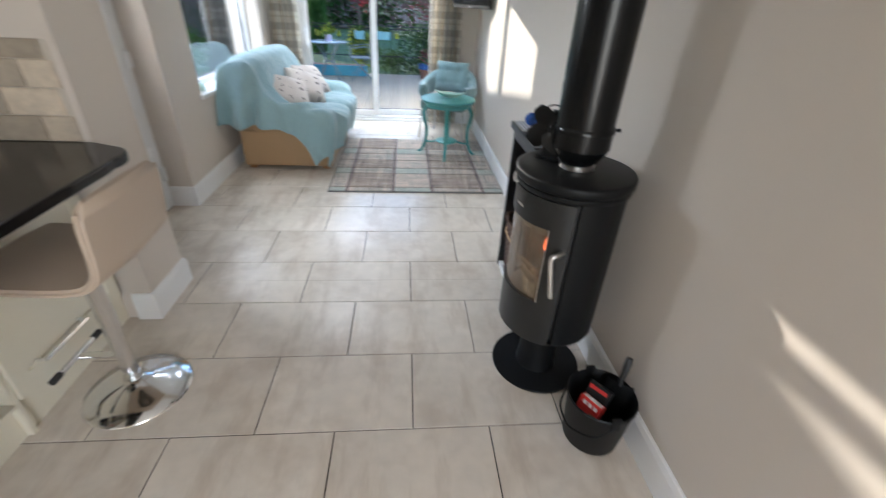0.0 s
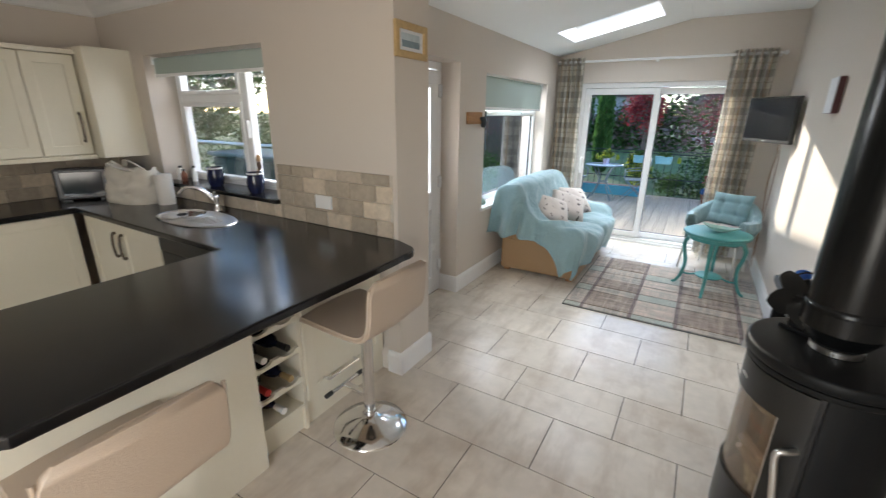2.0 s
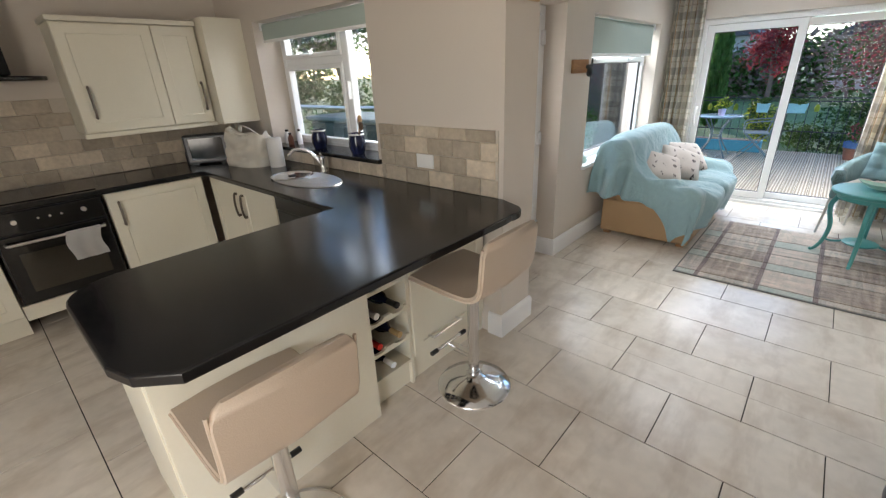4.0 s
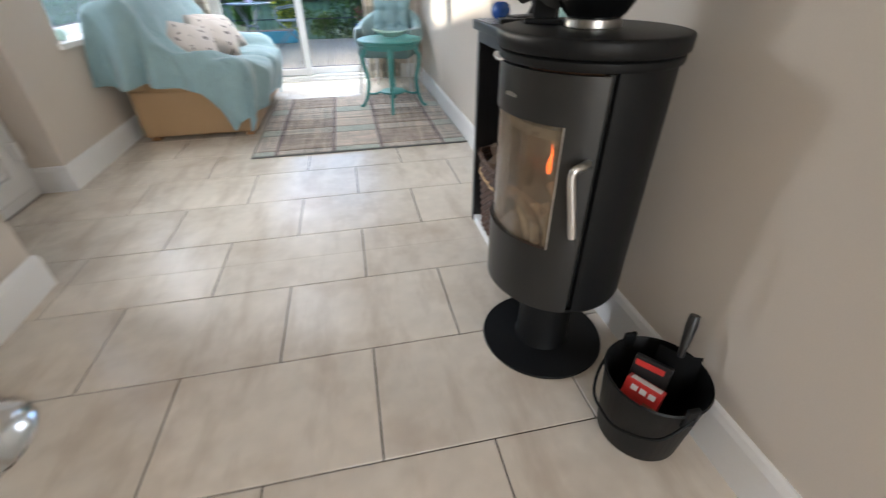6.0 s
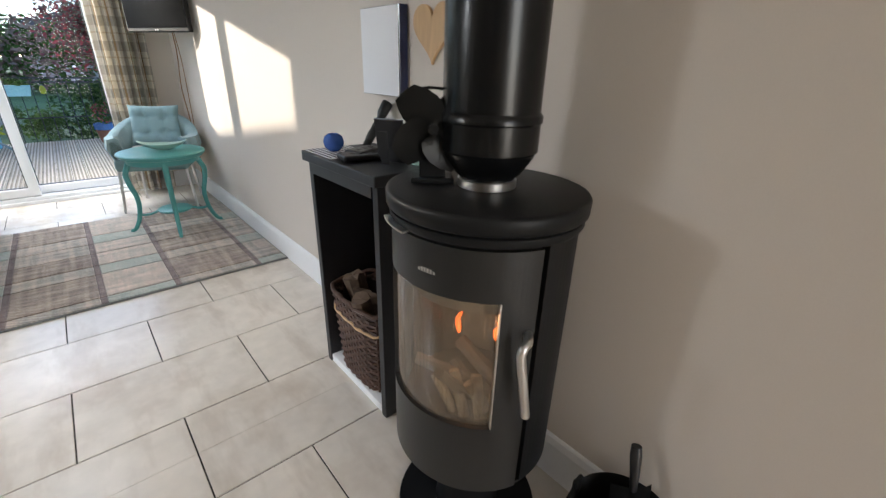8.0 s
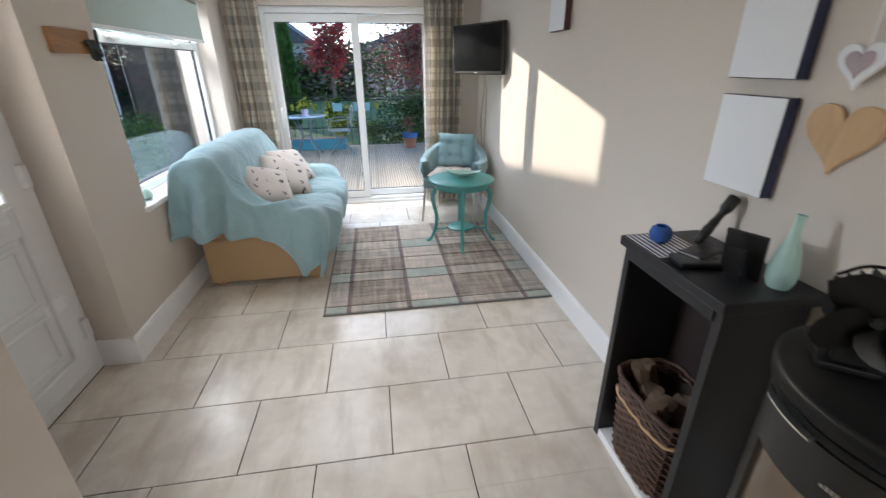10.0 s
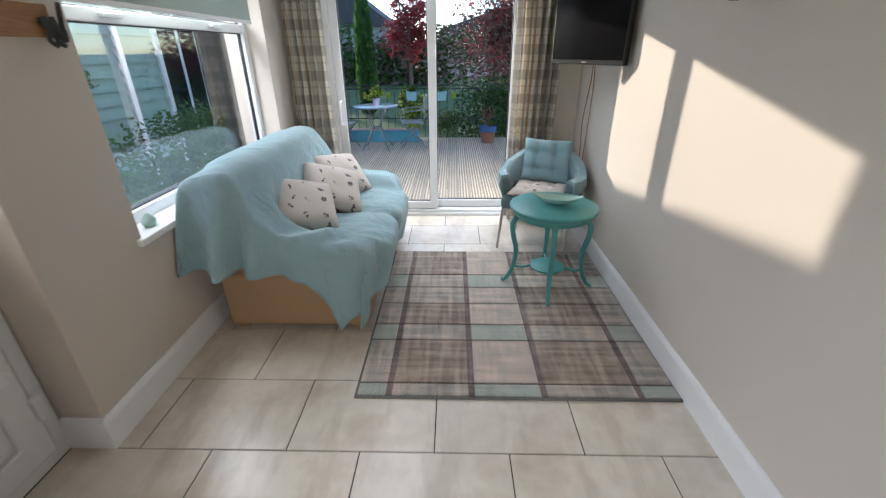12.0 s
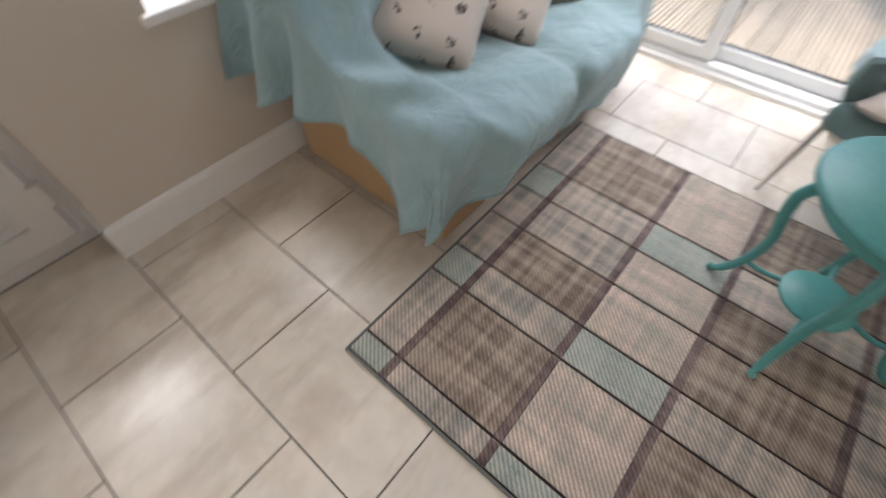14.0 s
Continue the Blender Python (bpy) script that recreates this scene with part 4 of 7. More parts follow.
def drum(a0, a1, z0, z1, r0, r1, n=40, holes=(), bm=None, ax=1.0, ay=1.04):
    """A curved plate between two radii, from angle a0 to a1 (degrees); holes: (b0, b1, c0, c1) cut through."""
    bm = bm or bmesh.new()
    angs = sorted({a0, a1, *(h[0] for h in holes), *(h[1] for h in holes), *(a0 + (a1 - a0) * i / n for i in range(n + 1))})
    zs = sorted({z0, z1, *(h[2] for h in holes), *(h[3] for h in holes)})
    pt = lambda a, r, z: Vector((SC.x + r * ax * math.cos(radians(a)), SC.y + r * ay * math.sin(radians(a)), z))
    for p, q in zip(angs, angs[1:]):
        for lo, hi in zip(zs, zs[1:]):
            m, k = (p + q) / 2, (lo + hi) / 2
            if any(h[0] < m < h[1] and h[2] < k < h[3] for h in holes):
                continue
            v = [bm.verts.new(pt(a, r, z)) for r in (r0, r1) for a, z in ((p, lo), (q, lo), (q, hi), (p, hi))]
            for f in ((0, 1, 2, 3), (4, 7, 6, 5), (0, 4, 5, 1), (1, 5, 6, 2), (2, 6, 7, 3), (3, 7, 4, 0)):
                bm.faces.new([v[i] for i in f])
    bmesh.ops.remove_doubles(bm, verts=bm.verts, dist=1e-5)
    seen = {}
    for f in list(bm.faces):
        seen.setdefault(tuple(sorted(v.index for v in f.verts)), []).append(f)
    bm.verts.index_update()
    seen = {}
    for f in list(bm.faces):
        seen.setdefault(tuple(sorted(v.index for v in f.verts)), []).append(f)
    bmesh.ops.delete(bm, geom=[f for fs in seen.values() if len(fs) > 1 for f in fs], context="FACES_ONLY")
    bmesh.ops.recalc_face_normals(bm, faces=bm.faces)
    return bm


M_S = Matrix.Translation(SC)
stove = thing("wood_stove", "black steel pedestal wood-burning stove with a lit fire", "stove")
part("base_plate", lathe([(0, 0.0), (0.198, 0.0), (0.2, 0.004), (0.198, 0.010), (0.10, 0.013), (0.088, 0.016), (0, 0.016)], 48, M_S), BLACK, stove, smooth=True)
part("pedestal", lathe([(0.092, 0.012), (0.086, 0.03), (0.083, 0.10), (0.083, 0.265)], 36, M_S), BLACK, stove, smooth=True)
part("body_bottom", lathe([(0, 0.255), (0.12, 0.255), (0.17, 0.262), (0.19, 0.275), (0.194, 0.29)], 48, M_S, 1, 1.04), BLACK, stove, smooth=True)
part("body", drum(-100, 129, 0.285, 0.895, 0.180, 0.194, 60), BLACK, stove, smooth=False)
door = part("door", drum(131, 255, 0.285, 0.889, 0.184, 0.199, 44, [(147, 234, 0.475, 0.785)]), GREY_STEEL, stove, "grey steel door with a curved glass")
part("door_glass", drum(146, 235, 0.470, 0.790, 0.1885, 0.1915, 30), SMOKED, door, "sooty curved glass with a reflected haze painted in").visible_shadow = False
part("glass_trim", drum(147, 234, 0.475, 0.478, 0.190, 0.2000, 30), GREY_STEEL, door)
part("glass_trim", drum(233.2, 234, 0.478, 0.785, 0.190, 0.2000, 1), STEEL, door, "bright steel edge of the glass")
part("door_seal", drum(254, 261, 0.285, 0.889, 0.165, 0.180, 3), PIPE, stove)
hp = lambda a, r, z: Vector((SC.x + r * math.cos(radians(a)), SC.y + r * 1.04 * math.sin(radians(a)), z))
part("door_handle", tube(smooth_path([hp(251, 0.197, 0.712), hp(247, 0.223, 0.714), hp(243.6, 0.234, 0.711), hp(242.3, 0.237, 0.699), hp(242.6, 0.238, 0.680), hp(245.2, 0.239, 0.615), hp(247.6, 0.240, 0.548)], 6), 0.0093, 14), STEEL, door, "bent brushed steel handle", smooth=True)
part("upper_rim", lathe([(0.185, 0.893), (0.200, 0.895), (0.203, 0.900), (0.203, 0.912), (0.198, 0.916), (0.185, 0.917)], 56, M_S, 1, 1.04), BLACK, stove, smooth=True)
part("air_slider", drum(150, 178, 0.893, 0.897, 0.198, 0.215, 8), STEEL, stove, "small air control lever")
part("top_plate", lathe([(0.19, 0.917), (0.205, 0.918), (0.209, 0.922), (0.210, 0.948), (0.207, 0.953), (0.20, 0.955), (0, 0.955)], 56, M_S, 1, 1.04), BLACK, stove, "thick black steel top plate", smooth=True)
for i in range(6):
    part("badge_letter", drum(196 - i * 2.0, 197.2 - i * 2.0, 0.826, 0.832 if i in (0, 5) else 0.835, 0.1985, 0.2005, 1), STEEL, door)
fire_lining = shade("firebrick", (0.17, 0.15, 0.125), 0.9, grain=30, vary=0.3, bump=0.4)
part("firebrick_lining", drum(-60, 115, 0.42, 0.88, 0.150, 0.172, 40), fire_lining, stove, "pale sooty firebrick lining")
part("grate", lathe([(0, 0.41), (0.172, 0.41), (0.172, 0.425), (0, 0.43)], 32, M_S), fire_lining, stove)


def log(m, r, l, material, parent, name="log"):
    bm = lathe([(0, 0), (r, 0), (r * 1.03, l * 0.5), (r * 0.96, l), (0, l)], 9, m)
    for v in bm.verts:
        v.co += Vector((noise.noise(v.co * 30), noise.noise(v.co * 30 + Vector((5, 0, 0))), noise.noise(v.co * 30 + Vector((0, 7, 0))))) * r * 0.35
    return part(name, bm, material, parent)


CHAR = shade("charred_log", (0.22, 0.20, 0.175), 0.95, grain=40, vary=0.6, bump=0.7)
for x, y, z, ry, rz, r, l in ((-0.07, -0.12, 0.455, 80, 75, 0.024, 0.17), (-0.10, 0.0, 0.452, 82, -50, 0.022, 0.15), (-0.05, -0.06, 0.49, 70, 130, 0.022, 0.16), (0.0, -0.10, 0.475, 60, 100, 0.026, 0.16), (-0.08, -0.05, 0.475, 40, 180, 0.018, 0.13)):
    log(Matrix.Translation(SC + Vector((x, y, z))) @ Matrix.Rotation(radians(rz), 4, "Z") @ Matrix.Rotation(radians(ry), 4, "Y"), r * 0.72, l, CHAR, stove, "burning_log")
ASH = shade("ashy_kindling", (0.50, 0.45, 0.36), 0.95, grain=60, vary=0.5, bump=0.8)
for x, y, z, ry, rz, r, l in ((-0.085, -0.105, 0.44, 22, 60, 0.013, 0.10), (-0.105, -0.075, 0.438, 28, 80, 0.012, 0.11), (-0.07, -0.125, 0.44, 14, 20, 0.012, 0.09), (-0.115, -0.05, 0.436, 40, 95, 0.011, 0.10), (-0.06, -0.10, 0.44, 30, 130, 0.012, 0.09)):
    log(Matrix.Translation(SC + Vector((x, y, z))) @ Matrix.Rotation(radians(rz), 4, "Z") @ Matrix.Rotation(radians(ry), 4, "Y"), r, l, ASH, stove, "kindling")
part("baffle", drum(140, 240, 0.742, 0.765, 0.06, 0.165, 24), fire_lining, stove, "pale baffle plate above the fire")
FLAME = glow("flame", (1.0, 0.17, 0.025), 0.7)
for x, y, z, h, w in ((-0.05, 0.01, 0.60, 0.08, 0.014), (-0.04, -0.10, 0.63, 0.045, 0.011), (-0.05, -0.13, 0.64, 0.025, 0.008)):
    bm = tube(smooth_path([(SC.x + x, SC.y + y, z), (SC.x + x + 0.005, SC.y + y + 0.012, z + h * 0.4), (SC.x + x, SC.y + y - 0.006, z + h * 0.75), (SC.x + x + 0.004, SC.y + y + 0.01, z + h)], 5), [w * 0.5, w * 0.8, w, w, w * 0.9, w * 0.8, w * 0.7, w * 0.6, w * 0.5, w * 0.45, w * 0.4, w * 0.3, w * 0.2, w * 0.15, w * 0.1, 0.001], 8, flat=0.5)
    part("flame", bm, FLAME, stove, "small orange flame", smooth=True)

fire_light = new("fire_light", bpy.data.lights.new("fire_light", "POINT"))
fire_light.data.energy, fire_light.data.color, fire_light.data.shadow_soft_size = 0.05, (1.0, 0.62, 0.34), 0.03
fire_light.location = SC + Vector((-0.07, -0.05, 0.66))
flue = thing("flue_pipe", "wide black enamelled flue pipe rising to the ceiling", "flue pipe", M_S)
part("collar", lathe([(0.058, 0.955), (0.062, 0.957), (0.062, 0.972), (0.058, 0.974)], 32), STEEL, flue, "bright steel collar", smooth=True)
part("reducer", lathe([(0.055, 0.955), (0.057, 0.975), (0.068, 0.985), (0.092, 1.02), (0.094, 1.03)], 40), PIPE, flue, smooth=True)
part("lower_section", lathe([(0.094, 1.028), (0.0985, 1.032), (0.0985, 1.085), (0.102, 1.088), (0.102, 1.10), (0.0985, 1.104), (0.097, 1.106)], 48), PIPE, flue, smooth=True)
part("pipe", lathe([(0.0965, 1.104), (0.0965, 2.64)], 56), PIPE, flue, smooth=True)
part("bolt", tube([(0.098, -0.02, 1.094), (0.118, -0.025, 1.094)], 0.006, 8), BLACK, flue)
part("ceiling_rose", lathe([(0.0975, 2.595), (0.15, 2.60), (0.152, 2.619), (0.0975, 2.6195)], 40), PIPE, flue, smooth=True)

fan = thing("stove_fan", "black heat-powered stove fan standing on the stove", "fan", Matrix.Translation((0.545, 1.475, 0.955)) @ Matrix.Rotation(radians(-38), 4, "Z"))
part("fan_base", box(-0.045, -0.02, 0, 0.045, 0.035, 0.012, 0.003), BLACK, fan)
part("fan_stem", box(-0.028, -0.008, 0.010, 0.028, 0.018, 0.085, 0.004), BLACK, fan)
for i in range(7):
    x = -0.045 + 0.015 * i
    part("cooling_fin", box(x - 0.002, -0.012, 0.082, x + 0.002, 0.045, 0.175 - abs(i - 3) * 0.008, 0.001), BLACK, fan)
part("hanger", tube(smooth_path([(-0.055, 0.01, 0.165), (-0.02, 0.01, 0.188), (0.03, 0.01, 0.186), (0.055, 0.01, 0.180)], 5), 0.003, 6), BLACK, fan)
part("hub", tube([(0, -0.015, 0.115), (0, -0.045, 0.115)], 0.011, 14), BLACK, fan)
for k in range(4):
    a0 = radians(20 + 90 * k)
    bm = bmesh.new()
    rows = []
    for i in range(7):
        r = 0.008 + 0.082 * i / 6
        w = 0.012 + 0.034 * math.sin(math.pi * min(1, (i + 0.6) / 7.5))
        c = a0 + 0.35 * i / 6
        row = []
        for s in (-1, -0.4, 0.4, 1):
            a = c + s * w / max(r, 0.03)
            row.append(bm.verts.new((r * math.cos(a), -0.038 + s * 0.011, 0.115 + r * math.sin(a))))
        rows.append(row)
    for a, b in zip(rows, rows[1:]):
        for i in range(3):
            bm.faces.new((a[i], a[i + 1], b[i + 1], b[i]))
    bmesh.ops.solidify(bm, geom=bm.faces[:], thickness=0.0015)
    part("blade", bm, GREY_STEEL, fan, smooth=True)

# bucket with firelighters and a shovel
bucket = thing("coal_bucket", "black metal bucket holding firelighters and a small shovel", "bucket", Matrix.Translation((0.735, 0.99, 0)))
part("bucket_body", lathe([(0, 0.004), (0.095, 0.0), (0.104, 0.01), (0.122, 0.215), (0.127, 0.222), (0.124, 0.228), (0.119, 0.222), (0.102, 0.02), (0, 0.016)], 40), BLACK, bucket, smooth=True)
for s in (-1, 1):
    part("lug", box(-0.018, s * 0.122 - 0.006, 0.185, 0.018, s * 0.122 + 0.006, 0.245, 0.005), BLACK, bucket)
part("bail_handle", tube(smooth_path([(0.01, -0.128, 0.215), (-0.06, -0.122, 0.15), (-0.118, -0.06, 0.12), (-0.126, 0.0, 0.11), (-0.118, 0.06, 0.12), (-0.06, 0.122, 0.15), (0.01, 0.128, 0.215)], 6), 0.004, 8), BLACK, bucket, smooth=True)
fb = thing("firelighter_box", "red and white cardboard box of firelighters", "box", Matrix.Translation((0.682, 0.965, 0.150)) @ Matrix.Rotation(radians(-58), 4, "Z") @ Matrix.Rotation(radians(-24), 4, "X"))
part("carton", box(-0.045, -0.017, -0.06, 0.045, 0.017, 0.062, 0.002), RED, fb)
part("printed_band", box(-0.036, -0.0150, 0.0622, 0.038, 0.0090, 0.0632), WHITE, fb, "white printed panel")
part("printed_flash", box(0.012, -0.0178, -0.02, 0.044, -0.0169, 0.020), TERRA, fb, "orange printed flash")
for x in (-0.028, -0.006, 0.016):
    part("printed_bar", box(x, -0.0178, 0.036, x + 0.016, -0.0169, 0.050), WHITE, fb, "white printed bar")
b2 = thing("matchbox", "black and red cardboard packet", "box", Matrix.Translation((0.728, 1.005, 0.165)) @ Matrix.Rotation(radians(-52), 4, "Z") @ Matrix.Rotation(radians(-22), 4, "X"))
part("carton", box(-0.045, -0.011, -0.06, 0.045, 0.011, 0.07, 0.002), BLACKPLASTIC, b2)
part("printed_band", box(-0.040, -0.0117, 0.045, 0.03, -0.0109, 0.06), RED, b2, "red printed bar")
shv = thing("hand_shovel", "small black hearth shovel with a green tag", "shovel", Matrix.Translation((0.795, 1.0, 0.245)) @ Matrix.Rotation(radians(-42), 4, "Z") @ Matrix.Rotation(radians(-12), 4, "X"))
bm = bmesh.new()
rows = [[bm.verts.new((x * (0.05 if j else 0.042), 0.016 * (abs(x) ** 2), -0.12 + 0.028 * j)) for x in (-1, -0.6, 0, 0.6, 1)] for j in range(6)]
for a, b in zip(rows, rows[1:]):
    for i in range(4):
        bm.faces.new((a[i], a[i + 1], b[i + 1], b[i]))
bmesh.ops.solidify(bm, geom=bm.faces[:], thickness=0.003)
part("scoop", bm, BLACK, shv, smooth=True)
part("shovel_handle", tube([(0, 0.004, 0.01), (0, 0.006, 0.05), (0, 0.012, 0.10), (0, 0.014, 0.125)], [0.008, 0.011, 0.014, 0.012], 10), BLACKPLASTIC, shv, smooth=True)
part("tag", box(-0.005, 0.024, 0.06, 0.012, 0.026, 0.115), shade("green_tag", (0.10, 0.20, 0.05), 0.5), shv, "green tag")

# open shelf unit with its basket
UX, UY0, UY1, UH = 0.60, 1.785, 2.235, 0.90
unit = thing("log_cabinet", "narrow open dark grey wooden shelf unit against the wall", "shelf unit")
part("top", box(UX - 0.018, UY0 - 0.015, UH - 0.034, XE - 0.003, UY1 + 0.015, UH, 0.004), UNIT, unit)
part("side_panel", box(UX, UY0, 0, XE - 0.022, UY0 + 0.028, UH - 0.035, 0.002), UNIT, unit)
part("side_panel", box(UX, UY1 - 0.028, 0, XE - 0.022, UY1, UH - 0.035, 0.002), UNIT, unit)
part("back_panel", box(XE - 0.038, UY0 + 0.0285, 0.05, XE - 0.022, UY1 - 0.0285, UH - 0.036), UNIT_IN, unit)
part("front_trim", box(UX - 0.004, UY0 + 0.0285, UH - 0.075, UX + 0.014, UY1 - 0.0285, UH - 0.0355), UNIT, unit)
part("bottom_board", box(UX + 0.004, UY0 + 0.0285, 0.0, XE - 0.04, UY1 - 0.0285, 0.035, 0.003), WHITE, unit, "white painted bottom board")

basket = thing("log_basket", "brown wicker basket full of split logs", "basket", Matrix.Translation((0.715, 2.01, 0.035)))
BW, BD, BH = 0.118, 0.165, 0.36


def oblong(r, a):
    c, s = math.cos(a), math.sin(a)
    k = 1 / (abs(c) ** 4 + abs(s) ** 4) ** 0.25
    return Vector((BW * r * k * c, BD * r * k * s, 0))


part("lining", lathe([(0, 0.006), (0.82, 0.006), (0.93, 0.3), (0.95, 0.33)], 24, Matrix.Diagonal((BW, BD, 1, 1))), UNIT_IN, basket, smooth=True)
for j in range(22):
    z = 0.012 + 0.0155 * j
    r = 0.86 + 0.14 * j / 21
    n = 44
    pts = [oblong(r + 0.045 * (1 if (i + j) % 2 else -1) * 0.6, 2 * math.pi * i / n) + Vector((0, 0, z)) for i in range(n + 1)]
    part("wicker_row", tube(pts, 0.0072, 5), WICKER, basket)
for i in range(22):
    a = 2 * math.pi * i / 22
    part("wicker_stake", tube([oblong(0.86, a), oblong(1.0, a) + Vector((0, 0, BH - 0.01))], 0.0055, 5), WICKER, basket)
for o, mtl in ((0.0, WICKER), (-0.085, OAK)):
    n = 40
    part("rope_rim", tube([oblong(1.05 + (o * 0.3), 2 * math.pi * i / n) + Vector((0, 0, BH - 0.005 + o + 0.004 * math.sin(i * 2.2))) for i in range(n + 1)], 0.0085 if o == 0 else 0.006, 6), mtl, basket)
for i, (x, y, tz, rz) in enumerate(((0.0, -0.07, 14, 20), (-0.04, 0.02, -12, 80), (0.05, 0.06, 16, 140), (0.02, -0.02, 20, 200), (-0.03, 0.09, 10, 260), (0.04, -0.10, -8, 300))):
    t = thing("firewood_log", "split firewood log standing in a wicker basket", "log", Matrix.Translation((0.715 + x, 2.01 + y, 0.06)) @ Matrix.Rotation(radians(rz), 4, "Z") @ Matrix.Rotation(radians(tz), 4, "Y"), "logs in the basket")
    log(Matrix(), 0.034 + 0.004 * (i % 3), 0.33 + 0.02 * (i % 4), LOGWOOD, t, "split_log")

# on the shelf unit
ball = thing("candle_holder", "round cobalt blue glazed candle holder", "candle holder", Matrix.Translation((0.665, 2.16, UH + 0.004)))
part("pot", lathe([(0, 0), (0.018, 0), (0.032, 0.014), (0.036, 0.032), (0.030, 0.050), (0.018, 0.058), (0.015, 0.054), (0.022, 0.045), (0, 0.03)], 24), BLUEGLASS, ball, smooth=True)
mat_ = thing("striped_mat", "grey and cream striped paper mat", "mat", Matrix.Translation((0.595, 2.05, UH)))
part("sheet", box(0, 0, 0.0005, 0.16, 0.185, 0.003), PAPER, mat_)
for i in range(9):
    part("stripe", box(0.002 + 0.018 * i, 0.003, 0.0032, 0.008 + 0.018 * i, 0.182, 0.0038), UNIT, mat_)
for x, y, r, s, lab in ((0.71, 2.03, 20, (0.06, 0.035, 0.024), "flat black leather wallet"), (0.68, 1.99, -10, (0.075, 0.04, 0.018), "black plastic remote control")):
    t = thing("remote_control" if "remote" in lab else "wallet", lab, "remote control" if "remote" in lab else "wallet", Matrix.Translation((x, y, UH + 0.004)) @ Matrix.Rotation(radians(r), 4, "Z"))
    part("case", box(-s[0], -s[1], 0, s[0], s[1], s[2], 0.005), BLACKPLASTIC, t)
    for k in range(3):
        part("button", box(-s[0] * 0.6 + k * s[0] * 0.5, -0.008, s[2] - 0.0005, -s[0] * 0.4 + k * s[0] * 0.5, 0.008, s[2] + 0.0015, 0.0006), GREY_STEEL, t)
torch = thing("telescope_torch", "dark metal torch leaning against the wall", "torch", Matrix.Translation((0.760, 2.11, UH + 0.012)) @ Matrix.Rotation(radians(34), 4, "Y"))
part("barrel", lathe([(0, 0), (0.014, 0.002), (0.014, 0.09), (0.012, 0.092), (0.012, 0.12), (0.019, 0.135), (0.020, 0.175), (0.017, 0.18), (0, 0.178)], 18), GREY_STEEL, torch, smooth=True)
part("grip_ring", lathe([(0.0145, 0.03), (0.016, 0.035), (0.016, 0.06), (0.0145, 0.065)], 18), BLACKPLASTIC, torch)
pf = thing("photo_frame", "small black photo frame seen from the back", "photo frame", Matrix.Translation((0.735, 1.905, UH)) @ Matrix.Rotation(radians(25), 4, "Z") @ Matrix.Rotation(radians(-10), 4, "Y"))
part("back_board", box(0, -0.05, 0.0, 0.010, 0.05, 0.135, 0.002), BLACKPLASTIC, pf)
part("easel_leg", prism([(-0.012, 0), (0.012, 0), (0.018, 0.11), (-0.018, 0.11)], 0.0, 0.003, Matrix(((0, 0, 1, -0.04), (1, 0, 0, 0), (0, 1, 0, 0.0), (0, 0, 0, 1))) @ Matrix.Rotation(radians(0), 4, "X")), BLACKPLASTIC, pf)
vase = thing("bud_vase", "slim sage green ceramic bud vase", "vase", Matrix.Translation((0.79, 1.835, UH)))
part("vase_body", lathe([(0, 0), (0.026, 0), (0.034, 0.02), (0.036, 0.05), (0.026, 0.10), (0.013, 0.14), (0.010, 0.185), (0.012, 0.20), (0.009, 0.20), (0.008, 0.15), (0, 0.10)], 28), SAGE, vase, smooth=True)


# on the east wall
def canvas(y, z, w, h, edge, label):
    t = thing("canvas_picture", label, "picture", Matrix.Translation((XE, y, z)), "canvases on the wall")
    part("canvas_block", box(-0.038, -w / 2, 0, -0.003, w / 2, h, 0.002), edge, t, "dark printed canvas edges")
    part("face", box(-0.0405, -w / 2 + 0.004, 0.002, -0.0385, w / 2 - 0.003, h - 0.002), PAPER, t)
    return t


canvas(2.13, 1.085, 0.23, 0.275, NAVY, "square white canvas picture with navy edges")
canvas(2.13, 1.405, 0.23, 0.275, NAVY, "square white canvas picture with navy edges")
canvas(3.63, 1.625, 0.22, 0.22, shade("maroon_edge", (0.07, 0.018, 0.022), 0.6), "small white canvas picture with dark red edges")


def heart(s, n=40):
    out = []
    for i in range(n):
        a = 2 * math.pi * i / n
        out.append((s * 16 * math.sin(a) ** 3 / 17, s * (13 * math.cos(a) - 5 * math.cos(2 * a) - 2 * math.cos(3 * a) - math.cos(4 * a)) / 17))
    return out


FLAT_E = Matrix(((0, 0, -1, 0), (-1, 0, 0, 0), (0, 1, 0, 0), (0, 0, 0, 1)))
h1 = thing("wooden_heart", "plain pale wooden heart hanging on the wall", "ornament", Matrix.Translation((XE - 0.004, 1.88, 1.285)))
part("heart", prism(heart(0.098), 0, 0.012, FLAT_E, 0.002), OAK, h1)
h2 = thing("wooden_heart", "small whitewashed carved heart hanging on the wall", "ornament", Matrix.Translation((XE - 0.018, 1.88, 1.445)))
part("heart", prism(heart(0.058), 0, 0.012, FLAT_E, 0.002), PAPER, h2)
part("carved_heart", prism(heart(0.034), 0.0115, 0.0165, FLAT_E, 0.001), shade("mauve_wash", (0.40, 0.33, 0.36), 0.7), h2, "mauve carved centre")
part("ribbon", tube([(0, 0, 0.04), (0.008, 0.006, 0.14), (0.012, -0.004, 0.26)], 0.004, 6, flat=0.4), PAPER, h2, "narrow hanging ribbon")
h3 = thing("rope_hanging", "twisted driftwood and rope hanging above the stove", "ornament", Matrix.Translation((XE - 0.03, 1.88, 1.705)))
